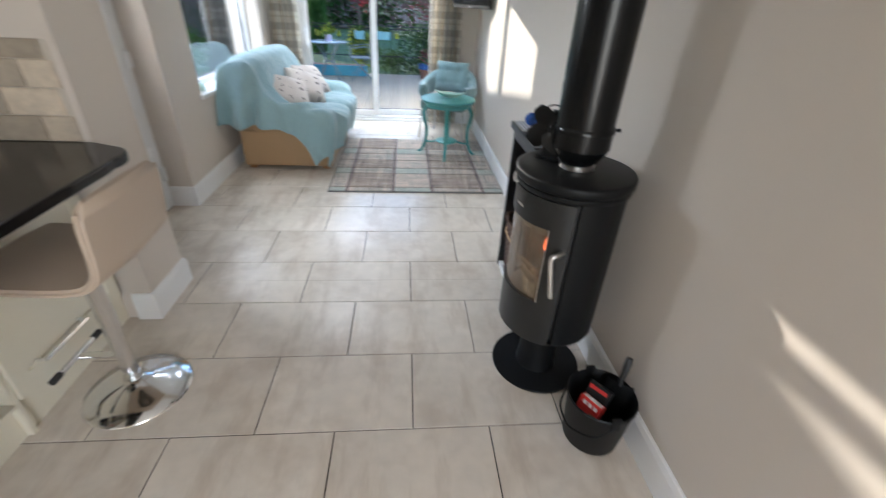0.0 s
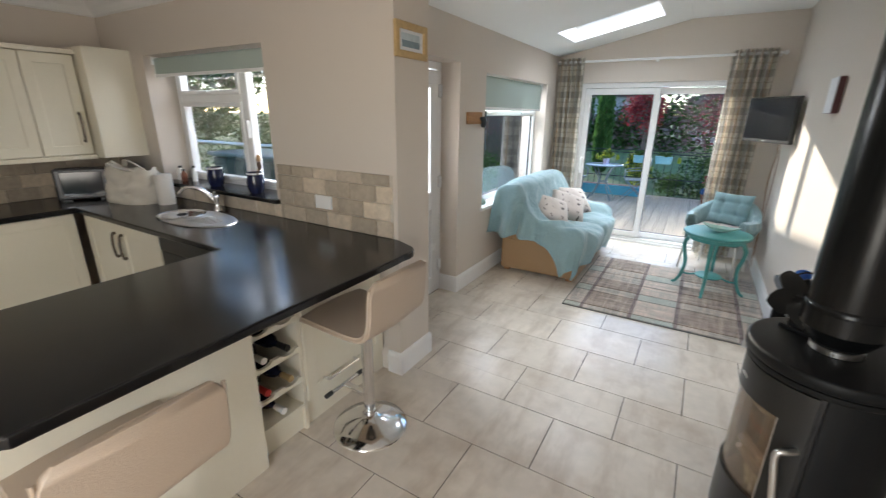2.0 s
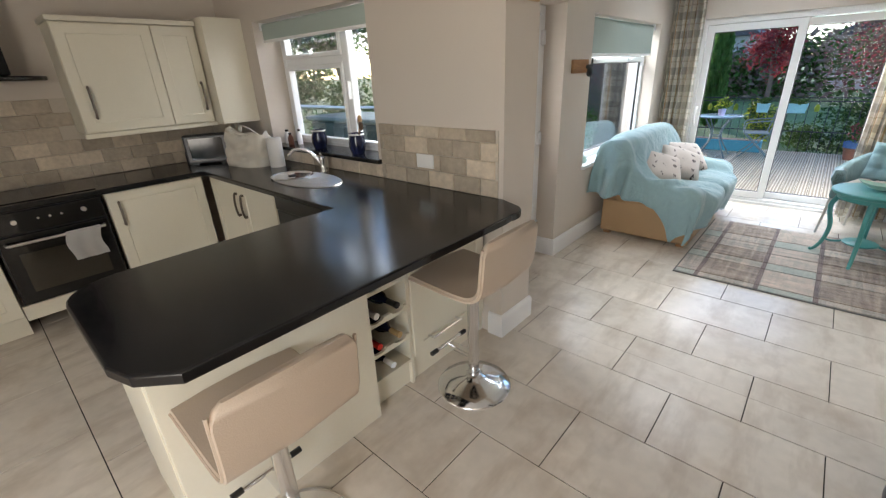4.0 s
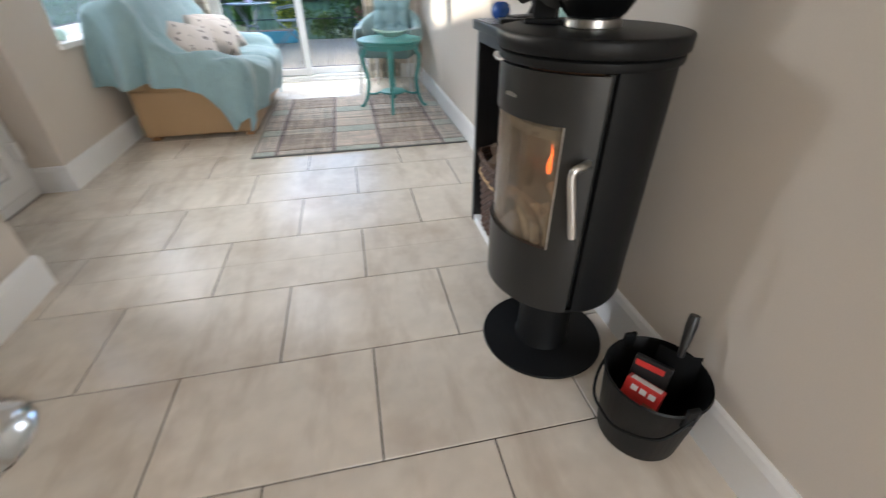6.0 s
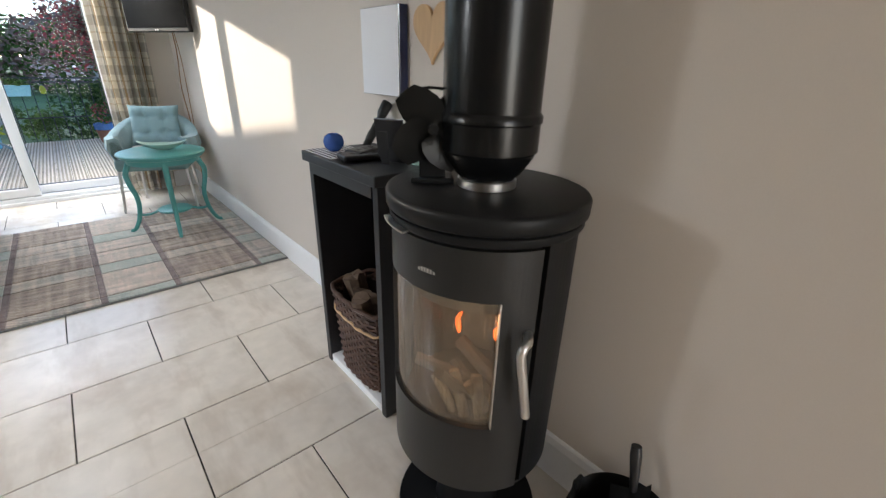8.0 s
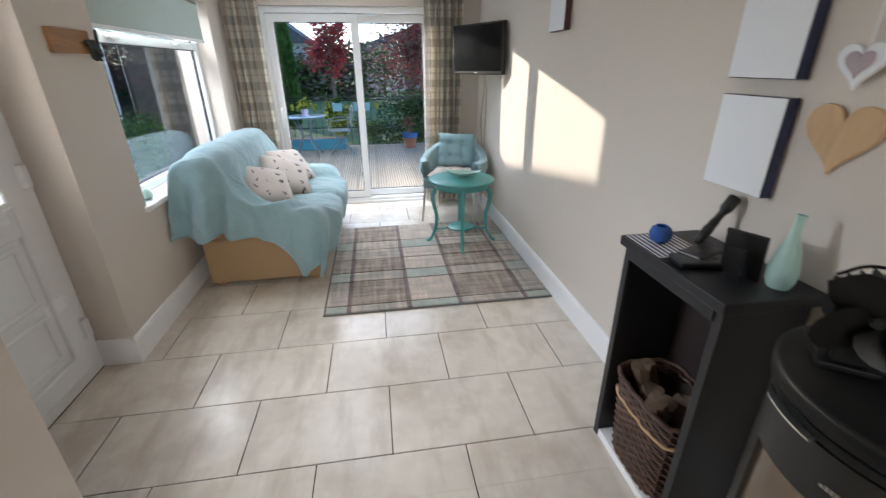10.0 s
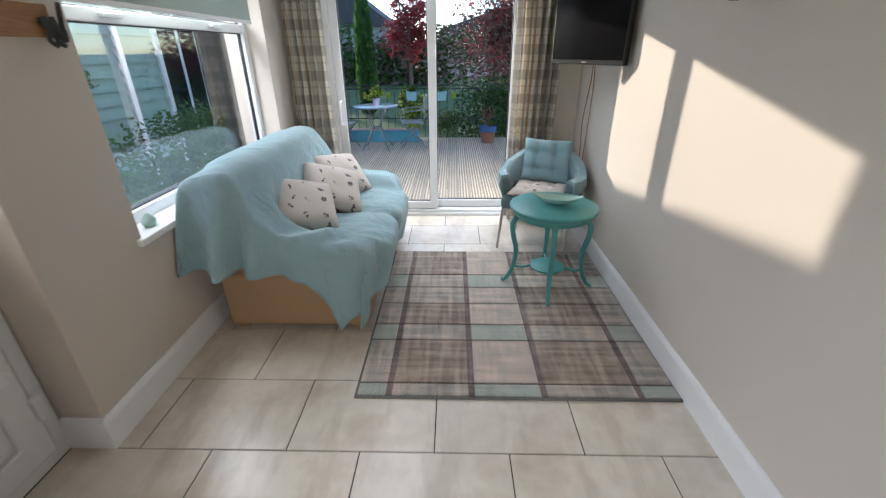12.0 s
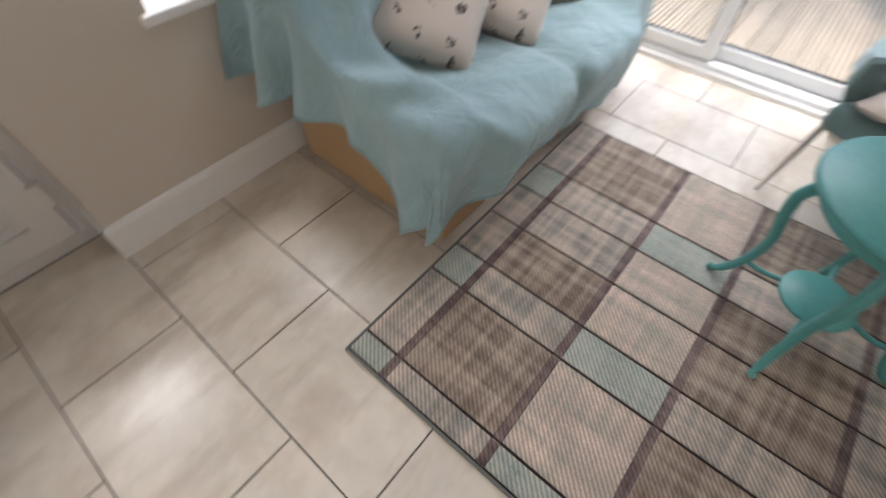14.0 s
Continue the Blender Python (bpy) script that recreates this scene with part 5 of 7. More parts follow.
part("rope", tube(smooth_path([(0, 0, 0), (0.004, 0.02, 0.10), (0, -0.02, 0.22), (0.004, 0.015, 0.36), (0, 0, 0.48)], 6), 0.012, 8), LOGWOOD, h3, smooth=True)
for z in (0.10, 0.25, 0.40):
    part("wooden_bead", lathe([(0, -0.022), (0.02, -0.01), (0.022, 0.005), (0.012, 0.02), (0, 0.024)], 14, Matrix.Translation((0, 0, z)), 0.6, 1), PINE, h3, smooth=True)

# television on its bracket
tv = thing("television", "small black flat television on a wall bracket", "television", Matrix.Translation((0.69, 4.95, 1.37)) @ Matrix.Rotation(radians(-63), 4, "Z"))
part("bezel", box(-0.335, -0.018, 0.0, 0.335, 0.022, 0.405, 0.008), BLACKPLASTIC, tv)
part("screen", box(-0.322, -0.0205, 0.03, 0.322, -0.0175, 0.39, 0.001), shade("dark_screen", (0.004, 0.004, 0.005), 0.2, vary=0.05, bump=0, spec=0.12), tv, "dark glossy screen")
part("back_shell", box(-0.22, 0.022, 0.04, 0.20, 0.05, 0.32, 0.012), BLACKPLASTIC, tv)
part("bracket_arm", box(-0.02, 0.05, 0.16, 0.02, 0.215, 0.22, 0.004), BLACK, tv)
part("maker_mark", box(-0.02, -0.0215, 0.012, 0.02, -0.0188, 0.018), STEEL, tv)
cable = thing("television_cable", "thin dark cable hanging from the television", "cable")
part("wire", tube(smooth_path([(0.82, 5.22, 1.45), (0.84, 5.28, 1.25), (0.83, 5.33, 0.95), (0.85, 5.36, 0.7), (0.865, 5.40, 0.35), (0.868, 5.42, 0.02)], 6), 0.004, 6), PINE, cable, smooth=True)
part("wire", tube(smooth_path([(0.83, 5.22, 1.45), (0.86, 5.27, 1.2), (0.868, 5.31, 0.9), (0.866, 5.33, 0.5), (0.868, 5.36, 0.02)], 6), 0.003, 6), PINE, cable, smooth=True)

# picture on the pier, coat hook board
pic = thing("framed_painting", "small seascape painting in a gilt wooden frame", "picture", Matrix.Translation((XP, 1.875, 1.955)))
bm = bmesh.new()
ring_frame(-0.145, -0.085, 0.145, 0.085, 0.035, 0.002, 0.022, in_x, bm, 0.004)
part("picture_frame", bm, GOLD, pic)
part("mount", box(0.004, -0.112, -0.052, 0.009, 0.112, 0.052), PAPER, pic)
part("painted_sea", box(0.0092, -0.08, -0.032, 0.011, 0.08, 0.0), shade("sea_paint", (0.20, 0.28, 0.33), 0.6, vary=0.3), pic)
part("painted_sky", box(0.0092, -0.08, 0.0005, 0.011, 0.08, 0.034), shade("sky_paint", (0.50, 0.58, 0.62), 0.6, vary=0.2), pic)
hook = thing("coat_hook", "rustic wooden plaque with a black dog-tail hook", "hook", Matrix.Translation((XL, 3.33, 1.56)))
part("plaque", box(0.001, -0.14, -0.05, 0.020, 0.14, 0.05, 0.003), PINE, hook)
for y in (0.095, 0.125):
    part("iron_leg", tube(smooth_path([(0.03, y, 0.01), (0.04, y + 0.004, -0.03), (0.036, y - 0.004, -0.06), (0.046, y + 0.012, -0.078)], 4), [0.014, 0.013, 0.012, 0.011, 0.010, 0.009, 0.009, 0.008, 0.008, 0.008, 0.008, 0.008, 0.007], 8), IRON, hook, smooth=True)
part("iron_hook", tube(smooth_path([(0.02, 0.10, 0.0), (0.045, 0.11, -0.02), (0.05, 0.135, -0.055), (0.04, 0.15, -0.03), (0.038, 0.165, 0.035), (0.034, 0.175, 0.055)], 5), [0.016] * 6 + [0.012] * 10 + [0.008] * 10, 8), IRON, hook, "black iron hook", smooth=True)
dl = thing("downlight", "small round white recessed ceiling light", "downlight", Matrix.Translation((-0.95, 3.0, slope(0.43)[1] - 0.004)) @ Matrix.Rotation(-tilt, 4, "Y"))
part("trim_ring", lathe([(0.03, -0.002), (0.042, -0.004), (0.045, 0.0), (0.03, 0.003)], 24), WHITE, dl, smooth=True)
part("lamp", lathe([(0.03, 0.001), (0, 0.001)], 20), glow("lamp_face", (1, 0.95, 0.88), 2.0), dl)


# ---- garden room furniture ----
# rug: carved pile panels between dark lines
rug = thing("rug", "chequered wool rug in sage, pink and brown panels", "rug")
RZ = 0.010


def pile(name, color, pink):
    m = shade(name, color, 0.95, grain=230, vary=0.42, bump=1.0, blotch=7, spread=0.10, sheen=0.3)
    nt = m.node_tree
    b = nt.nodes["Principled BSDF"]
    src = b.inputs["Base Color"].links[0].from_socket
    tc = nt.nodes["Texture Coordinate"]
    wv = nt.nodes.new("ShaderNodeMath")
    wv.operation = "ADD"
    for k, st in enumerate(((26, 2.5, 1), (2.2, 24, 1))):
        mp = nt.nodes.new("ShaderNodeMapping")
        mp.inputs["Scale"].default_value = st
        ns = nt.nodes.new("ShaderNodeTexNoise")
        ns.inputs["Scale"].default_value = 1.0
        ns.inputs["Detail"].default_value = 5.0
        mr = nt.nodes.new("ShaderNodeMapRange")
        mr.inputs["From Min"].default_value, mr.inputs["From Max"].default_value = 0.40, 0.66
        mr.inputs["To Max"].default_value = 0.62
        nt.links.new(tc.outputs["Object"], mp.inputs["Vector"])
        nt.links.new(mp.outputs[0], ns.inputs["Vector"])
        nt.links.new(ns.outputs["Fac"], mr.inputs["Value"])
        nt.links.new(mr.outputs[0], wv.inputs[k])
    tw = nt.nodes.new("ShaderNodeTexWave")
    tw.bands_direction = "DIAGONAL"
    tw.inputs["Scale"].default_value = 34.0
    tw.inputs["Distortion"].default_value = 1.2
    tw.inputs["Detail Scale"].default_value = 3.0
    nt.links.new(tc.outputs["Object"], tw.inputs["Vector"])
    tm = nt.nodes.new("ShaderNodeMapRange")
    tm.inputs["To Min"].default_value, tm.inputs["To Max"].default_value = 0.74, 1.24
    nt.links.new(tw.outputs["Fac"], tm.inputs["Value"])
    mx = nt.nodes.new("ShaderNodeMix")
    mx.data_type = "RGBA"
    mx.inputs[7].default_value = (*pink, 1)
    nt.links.new(wv.outputs[0], mx.inputs[0])
    nt.links.new(src, mx.inputs[6])
    vm = nt.nodes.new("ShaderNodeVectorMath")
    vm.operation = "SCALE"
    nt.links.new(mx.outputs[2], vm.inputs[0])
    nt.links.new(tm.outputs[0], vm.inputs["Scale"])
    nt.links.new(vm.outputs[0], b.inputs["Base Color"])
    return m


PILE_SAGE = pile("sage_pile", (0.31, 0.37, 0.33), (0.46, 0.46, 0.40))
PILE_PINK = pile("pink_pile", (0.64, 0.50, 0.42), (0.38, 0.35, 0.29))
PILE_BROWN = pile("brown_pile", (0.17, 0.12, 0.095), (0.46, 0.37, 0.29))
PILE_MIX = pile("mixed_pile", (0.26, 0.25, 0.22), (0.60, 0.49, 0.41))
PILE_DARK = pile("dark_band_pile", (0.075, 0.046, 0.046), (0.26, 0.19, 0.17))
for _m in (PILE_SAGE, PILE_PINK, PILE_BROWN, PILE_MIX):
    crumple(_m, 40.0, 0.008, 0.6)
PILE_LINE = shade("dark_line_pile", (0.045, 0.03, 0.028), 0.95, grain=90, vary=0.5, bump=1.0)
EDGE_GREY = shade("rug_edge", (0.17, 0.17, 0.16), 0.95, grain=200, vary=0.2, bump=0.5)
part("backing", box(-0.643, 3.341, 0.0, 0.868, 4.913, 0.006, 0.002), PILE_LINE, rug)
part("bound_edge", box(-0.645, 3.339, 0.0005, 0.870, 3.349, 0.011, 0.003), EDGE_GREY, rug)
part("bound_edge", box(-0.6455, 3.3495, 0.0005, -0.636, 4.915, 0.011, 0.003), EDGE_GREY, rug)
rx = [-0.635, -0.487, -0.097, 0.243, 0.688, 0.862]
ry = [3.350, 3.436, 3.770, 3.918, 4.143, 4.344, 4.52, 4.905]
lay = ["SMSMS", "MBPBM", "SMSMS", "MBPBM", "MMPBM", "SMSMS", "MBPBM"]
kinds = {"S": PILE_SAGE, "P": PILE_PINK, "B": PILE_BROWN, "M": PILE_MIX}
for j in range(7):
    for i in range(5):
        g = 0.015
        part("pile_panel", box(rx[i] + (g if i else 0), ry[j] + 0.0045, 0.004, rx[i + 1] - (g if i < 4 else 0), ry[j + 1] - 0.0045, RZ + 0.002, 0.004, 2), kinds[lay[j][i]], rug)
        if i:
            part("pile_band", box(rx[i] - 0.0145, ry[j] + 0.003, 0.004, rx[i] + 0.0145, ry[j + 1] - 0.003, RZ + 0.0005, 0.002, 1), PILE_DARK, rug)


# sofa under its throw
sofa = thing("sofa", "two-seat tan leather sofa covered by a throw", "sofa")
SX0, SX1, SY0, SY1 = -1.47, -0.64, 3.87, 5.28
part("base", box(SX0, SY0, 0.03, SX1 - 0.03, SY1, 0.36, 0.02, 3), TAN, sofa)
part("backrest", box(SX0 - 0.03, SY0 + 0.02, 0.30, SX0 + 0.20, SY1 - 0.02, 0.86, 0.06, 4), TAN, sofa, smooth=True)
for y0, y1 in ((SY0 + 0.18, 4.575), (4.58, SY1 - 0.18)):
    part("seat_cushion", box(SX0 + 0.20, y0, 0.345, SX1 + 0.03, y1, 0.44, 0.04, 4), TAN, sofa, smooth=True)
for y0 in (SY0, SY1 - 0.18):
    part("armrest", box(SX0 + 0.10, y0 + 0.005, 0.30, SX1 - 0.04, y0 + 0.175, 0.545, 0.055, 4), TAN, sofa, smooth=True)
for x in (SX0 + 0.06, SX1 - 0.10):
    for y in (SY0 + 0.06, SY1 - 0.06):
        part("foot", box(x - 0.03, y - 0.03, 0, x + 0.03, y + 0.03, 0.032), PINE, sofa)


# the throw: one sheet laid over back, seat and arms, with hanging sides
OVER_SEAT = [(-1.535, 0.56), (-1.54, 0.76), (-1.535, 0.89), (-1.47, 0.935), (-1.33, 0.935), (-1.255, 0.88), (-1.20, 0.70), (-1.16, 0.52), (-1.06, 0.478), (-0.85, 0.482), (-0.66, 0.478), (-0.585, 0.44), (-0.57, 0.36), (-0.60, 0.24), (-0.63, 0.13)]
OVER_ARM = [(-1.54, 0.56), (-1.545, 0.76), (-1.535, 0.87), (-1.47, 0.915), (-1.33, 0.92), (-1.25, 0.84), (-1.18, 0.72), (-1.09, 0.63), (-1.00, 0.59), (-0.86, 0.572), (-0.72, 0.558), (-0.645, 0.51), (-0.62, 0.40), (-0.64, 0.26), (-0.66, 0.13)]
SEAT_LINE, ARM_LINE = smooth_path([(x, 0, z) for x, z in OVER_SEAT], 6), smooth_path([(x, 0, z) for x, z in OVER_ARM], 6)
NU = len(SEAT_LINE)
N_HANG, N_TOP, N_FAR = 14, 64, 8


def ease(a, b, x):
    t = min(1.0, max(0.0, (x - a) / (b - a)))
    return t * t * (3 - 2 * t)


def throw_point(i, j):
    """Point i across the sofa, j along it: the near hang first, then the top, then the far hang."""
    lo, hi = SY0 - 0.03, SY1 + 0.015
    if j < N_HANG:
        y, k = lo, j / N_HANG
    elif j <= N_HANG + N_TOP:
        y, k = lo + (hi - lo) * (j - N_HANG) / N_TOP, 1.0
    else:
        y, k = hi, 1.0 - (j - N_HANG - N_TOP) / N_FAR
    w = max(1 - ease(SY0 + 0.13, SY0 + 0.25, y), ease(SY1 - 0.24, SY1 - 0.14, y))
    p = SEAT_LINE[i].lerp(ARM_LINE[i], w)
    x, z = p.x, p.z
    f = i / (NU - 1)
    front = ease(0.72, 0.80, f)
    seat = ease(0.50, 0.58, f) * (1 - w)
    split = math.exp(-((y - 4.575) / 0.035) ** 2) * seat
    z -= 0.028 * split
    x += front * (0.03 * (1 - abs(2 * ((y - SY0) / (SY1 - SY0) * 2 % 1) - 1) ** 3) * (1 - w) - 0.03 * split)
    if front > 0.3:
        x += 0.016 * math.sin(y * 17 + 1.2 * math.sin(y * 5)) * ease(0.80, 1.0, f)
        z += 0.05 * ease(0.86, 1.0, f) * math.sin(y * 3.1 + 0.6)
    if j < N_HANG:
        hem = float(np.interp(x, (-1.54, -1.40, -1.26, -1.12, -0.98, -0.90, -0.83, -0.76, -0.66), (0.44, 0.38, 0.42, 0.38, 0.345, 0.20, 0.035, 0.13, 0.16)))
        d = 1 - k
        if f > 0.80:
            y -= 0.03 * d
            x -= 0.05 * d
            z = max(0.05, z - 0.10 * d)
        else:
            back = 1 - ease(0.36, 0.50, f)
            z = z + (min(hem, z - 0.02) - z) * d
            y -= 0.02 + 0.06 * d * back + (0.055 * back + 0.024) * d * math.sin(f * 46 + 0.9) + 0.05 * d * math.exp(-((x + 0.80) / 0.07) ** 2)
            x -= 0.05 * d * back - 0.03 * d * math.exp(-((x + 0.88) / 0.08) ** 2)
    elif k < 1.0:
        z -= 0.16 * (1 - k)
        y += 0.02 + 0.015 * math.sin(f * 30) * (1 - k)
    else:
        c = Vector((x, y, z))
        near = math.exp(-((y - SY0) / 0.30) ** 2) * ease(0.22, 0.34, f) * (1 - ease(0.62, 0.78, f))
        lift = 0.026 * near * math.sin((x + z) * 26 - y * 15) + 0.008 * noise.noise(c * 7) + 0.022 * max(0.0, 0.25 - abs(noise.noise(Vector((x * 4, y * 9, z * 4)))))
        z += lift
        x += lift * 0.8 * (1 if f > 0.36 else 0)
    return Vector((max(x, XL + 0.014), y, z))


def cloth_mesh(grid, thick):
    bm = bmesh.new()
    v = [[bm.verts.new(c) for c in row] for row in grid]
    for a, b in zip(v, v[1:]):
        for k in range(len(a) - 1):
            bm.faces.new((a[k], b[k], b[k + 1], a[k + 1]))
    bmesh.ops.recalc_face_normals(bm, faces=bm.faces)
    for _ in range(2):
        bmesh.ops.smooth_vert(bm, verts=bm.verts, factor=0.45, use_axis_x=True, use_axis_y=True, use_axis_z=True)
    hem = [c.co.copy() for c in [r[0] for r in v] + v[-1][1:] + [r[-1] for r in v[-2::-1]] + v[0][-2:0:-1]]
    bm.normal_update()
    under = [[bm.verts.new(c.co - c.normal * thick) for c in row] for row in v]
    for a, b in zip(under, under[1:]):
        for k in range(len(a) - 1):
            bm.faces.new((a[k + 1], b[k + 1], b[k], a[k]))
    return bm, hem


throw = thing("sofa_throw", "crumpled pale aqua cotton throw spread over the sofa", "throw")
bm, hem_line = cloth_mesh([[throw_point(i, j) for j in range(N_HANG + N_TOP + N_FAR + 1)] for i in range(NU)], 0.006)
cloth = part("cloth", bm, THROW, throw, smooth=True)
part("hem", tube(hem_line + hem_line[:1], 0.0055, 6), THROW, cloth, smooth=True)


def pillow(name, m, w, h, d, material, label, category, tuft=0, group=""):
    """A stuffed square cushion standing in local x (width) and z (height), with pinched corners."""
    t = thing(name, label, category, m, group)
    bm = bmesh.new()
    n = 22
    for side in (1, -1):
        v = []
        for i in range(n + 1):
            row = []
            for j in range(n + 1):
                a, b = 2 * i / n - 1, 2 * j / n - 1
                f = max(0.0, (1 - a ** 4) * (1 - b ** 4)) ** 0.42
                pin = 1 - 0.07 * (1 - abs(a)) ** 1 * abs(b) - 0.0
                k = d * f * (1 + 0.12 * noise.noise((a * 1.7, b * 1.7, side + w * 9)))
                if tuft:
                    for ta in (-0.4, 0.4):
                        for tb in (-0.4, 0.4):
                            k -= d * 0.55 * math.exp(-((a - ta) ** 2 + (b - tb) ** 2) / 0.02) + d * 0.25 * math.exp(-min((a - ta) ** 2, (b - tb) ** 2) / 0.01) * 0.6
                row.append(bm.verts.new((w / 2 * a * (1 - 0.06 * (1 - b * b)), side * max(k, 0.002 if f > 0 else 0), h / 2 * b * (1 - 0.06 * (1 - a * a)) + h / 2)))
            v.append(row)
        for i in range(n):
            for j in range(n):
                bm.faces.new((v[i][j], v[i + 1][j], v[i + 1][j + 1], v[i][j + 1]))
    bmesh.ops.remove_doubles(bm, verts=bm.verts, dist=0.0015)
    bmesh.ops.recalc_face_normals(bm, faces=bm.faces)
    part("cover", bm, material, t, smooth=True)
    return t


def bird_print(name, base, mark, depth="Z"):
    """Linen with small scattered printed birds."""
    m = shade(name, base, 0.92, grain=350, vary=0.08, bump=0.4, sheen=0.2)
    nt = m.node_tree
    b = nt.nodes["Principled BSDF"]
    src = b.inputs["Base Color"].links[0].from_socket
    tc = nt.nodes["Texture Coordinate"]
    ns = nt.nodes.new("ShaderNodeTexNoise")
    ns.inputs["Scale"].default_value = 22
    ad = nt.nodes.new("ShaderNodeMixRGB")
    ad.blend_type = "ADD"
    ad.inputs[0].default_value = 0.07
    nt.links.new(tc.outputs["Object"], ns.inputs["Vector"])
    nt.links.new(tc.outputs["Object"], ad.inputs[1])
    nt.links.new(ns.outputs["Color"], ad.inputs[2])
    sx = nt.nodes.new("ShaderNodeSeparateXYZ")
    nt.links.new(ad.outputs[0], sx.inputs[0])
    mp = nt.nodes.new("ShaderNodeCombineXYZ")
    nt.links.new(sx.outputs["X"], mp.inputs["X"])
    nt.links.new(sx.outputs[depth], mp.inputs["Y"])
    vo = nt.nodes.new("ShaderNodeTexVoronoi")
    vo.voronoi_dimensions = "2D"
    vo.inputs["Scale"].default_value = 10.0
    vo.inputs["Randomness"].default_value = 0.6
    nt.links.new(mp.outputs[0], vo.inputs["Vector"])
    lt = nt.nodes.new("ShaderNodeMapRange")
    lt.inputs["From Min"].default_value, lt.inputs["From Max"].default_value = 0.17, 0.13
    nt.links.new(vo.outputs["Distance"], lt.inputs["Value"])
    br = nt.nodes.new("ShaderNodeMapRange")
    br.inputs["From Min"].default_value, br.inputs["From Max"].default_value = 0.40, 0.50
    n2 = nt.nodes.new("ShaderNodeTexNoise")
    n2.inputs["Scale"].default_value = 60
    nt.links.new(tc.outputs["Object"], n2.inputs["Vector"])
    nt.links.new(n2.outputs["Fac"], br.inputs["Value"])
    mu = nt.nodes.new("ShaderNodeMath")
    mu.operation = "MULTIPLY"
    nt.links.new(lt.outputs[0], mu.inputs[0])
    nt.links.new(br.outputs[0], mu.inputs[1])
    mx = nt.nodes.new("ShaderNodeMix")
    mx.data_type = "RGBA"
    mx.inputs[7].default_value = (*mark, 1)
    nt.links.new(mu.outputs[0], mx.inputs[0])
    nt.links.new(src, mx.inputs[6])
    nt.links.new(mx.outputs[2], b.inputs["Base Color"])
    return m


BIRDS = bird_print("bird_linen", (0.60, 0.53, 0.48), (0.09, 0.07, 0.07))
AQUA_PAD = shade("aqua_pad", (0.25, 0.40, 0.44), 0.9, grain=300, vary=0.08, bump=0.4, sheen=0.2)
for x, y, rz, lean, rx_ in ((-1.05, 4.17, 54, -52, 26), (-0.98, 4.51, 50, -52, 28), (-0.95, 4.91, 56, -48, 8)):
    pillow("cushion", Matrix.Translation((x, y, 0.455 + 0.07 * math.sin(radians(abs(rx_))))) @ Matrix.Rotation(radians(rz), 4, "Z") @ Matrix.Rotation(radians(lean), 4, "X") @ Matrix.Rotation(radians(rx_), 4, "Y"), 0.41, 0.39, 0.092, BIRDS, "square oatmeal cushion printed with small dark birds", "cushion", group="cushions on the sofa")

# small armchair in the corner
CHM = Matrix.Translation((0.50, 5.10, 0)) @ Matrix.Rotation(radians(-22), 4, "Z")
chair = thing("tub_chair", "small tub armchair draped in pale aqua cloth", "armchair", CHM)
GREYGREEN = shade("grey_green_fabric", (0.16, 0.25, 0.25), 0.85, grain=200, vary=0.1, bump=0.3)
for x, y in ((-0.24, -0.19), (0.24, -0.19), (-0.20, 0.20), (0.20, 0.20)):
    part("leg", tube([(x, y, 0.36), (x * 1.12, y * 1.12, 0.0)], [0.014, 0.010], 8), STEEL, chair, "slim grey metal leg", smooth=True)
part("seat_base", box(-0.26, -0.22, 0.34, 0.26, 0.24, 0.44, 0.03, 3), GREYGREEN, chair, smooth=True)


def tub_shell(r_in, r_out, z_lo, arm, back, flare, wave):
    bm = bmesh.new()
    n = 40
    cols = []
    for i in range(n + 1):
        a = radians(-35 + 250 * i / n)
        k = max(0.0, math.sin(a))
        top = arm + (back - arm) * k ** 1.3
        d = Vector((math.cos(a), math.sin(a) * 0.92, 0))
        w = wave * math.sin(i * 1.9) + wave * 0.6 * math.sin(i * 0.8 + 1)
        ring = [d * r_in + Vector((0, 0, z_lo + 0.03)), d * (r_in + flare * 0.6) + Vector((0, 0, top - 0.01)), d * (r_in + flare * 0.6 + 0.02) + Vector((0, 0, top + 0.008)),
                d * (r_out + flare + 0.005) + Vector((0, 0, top)), d * (r_out + flare + 0.012 + w) + Vector((0, 0, (top + z_lo) / 2)), d * (r_out + 0.006 + w * 1.5) + Vector((0, 0, z_lo + w * 1.5))]
        cols.append([bm.verts.new(c) for c in ring])
    for a, b in zip(cols, cols[1:]):
        k = len(a)
        for i in range(k):
            bm.faces.new((a[i], a[(i + 1) % k], b[(i + 1) % k], b[i]))
    bm.faces.new(cols[0])
    bm.faces.new(cols[-1][::-1])
    bmesh.ops.recalc_face_normals(bm, faces=bm.faces)
    return bm


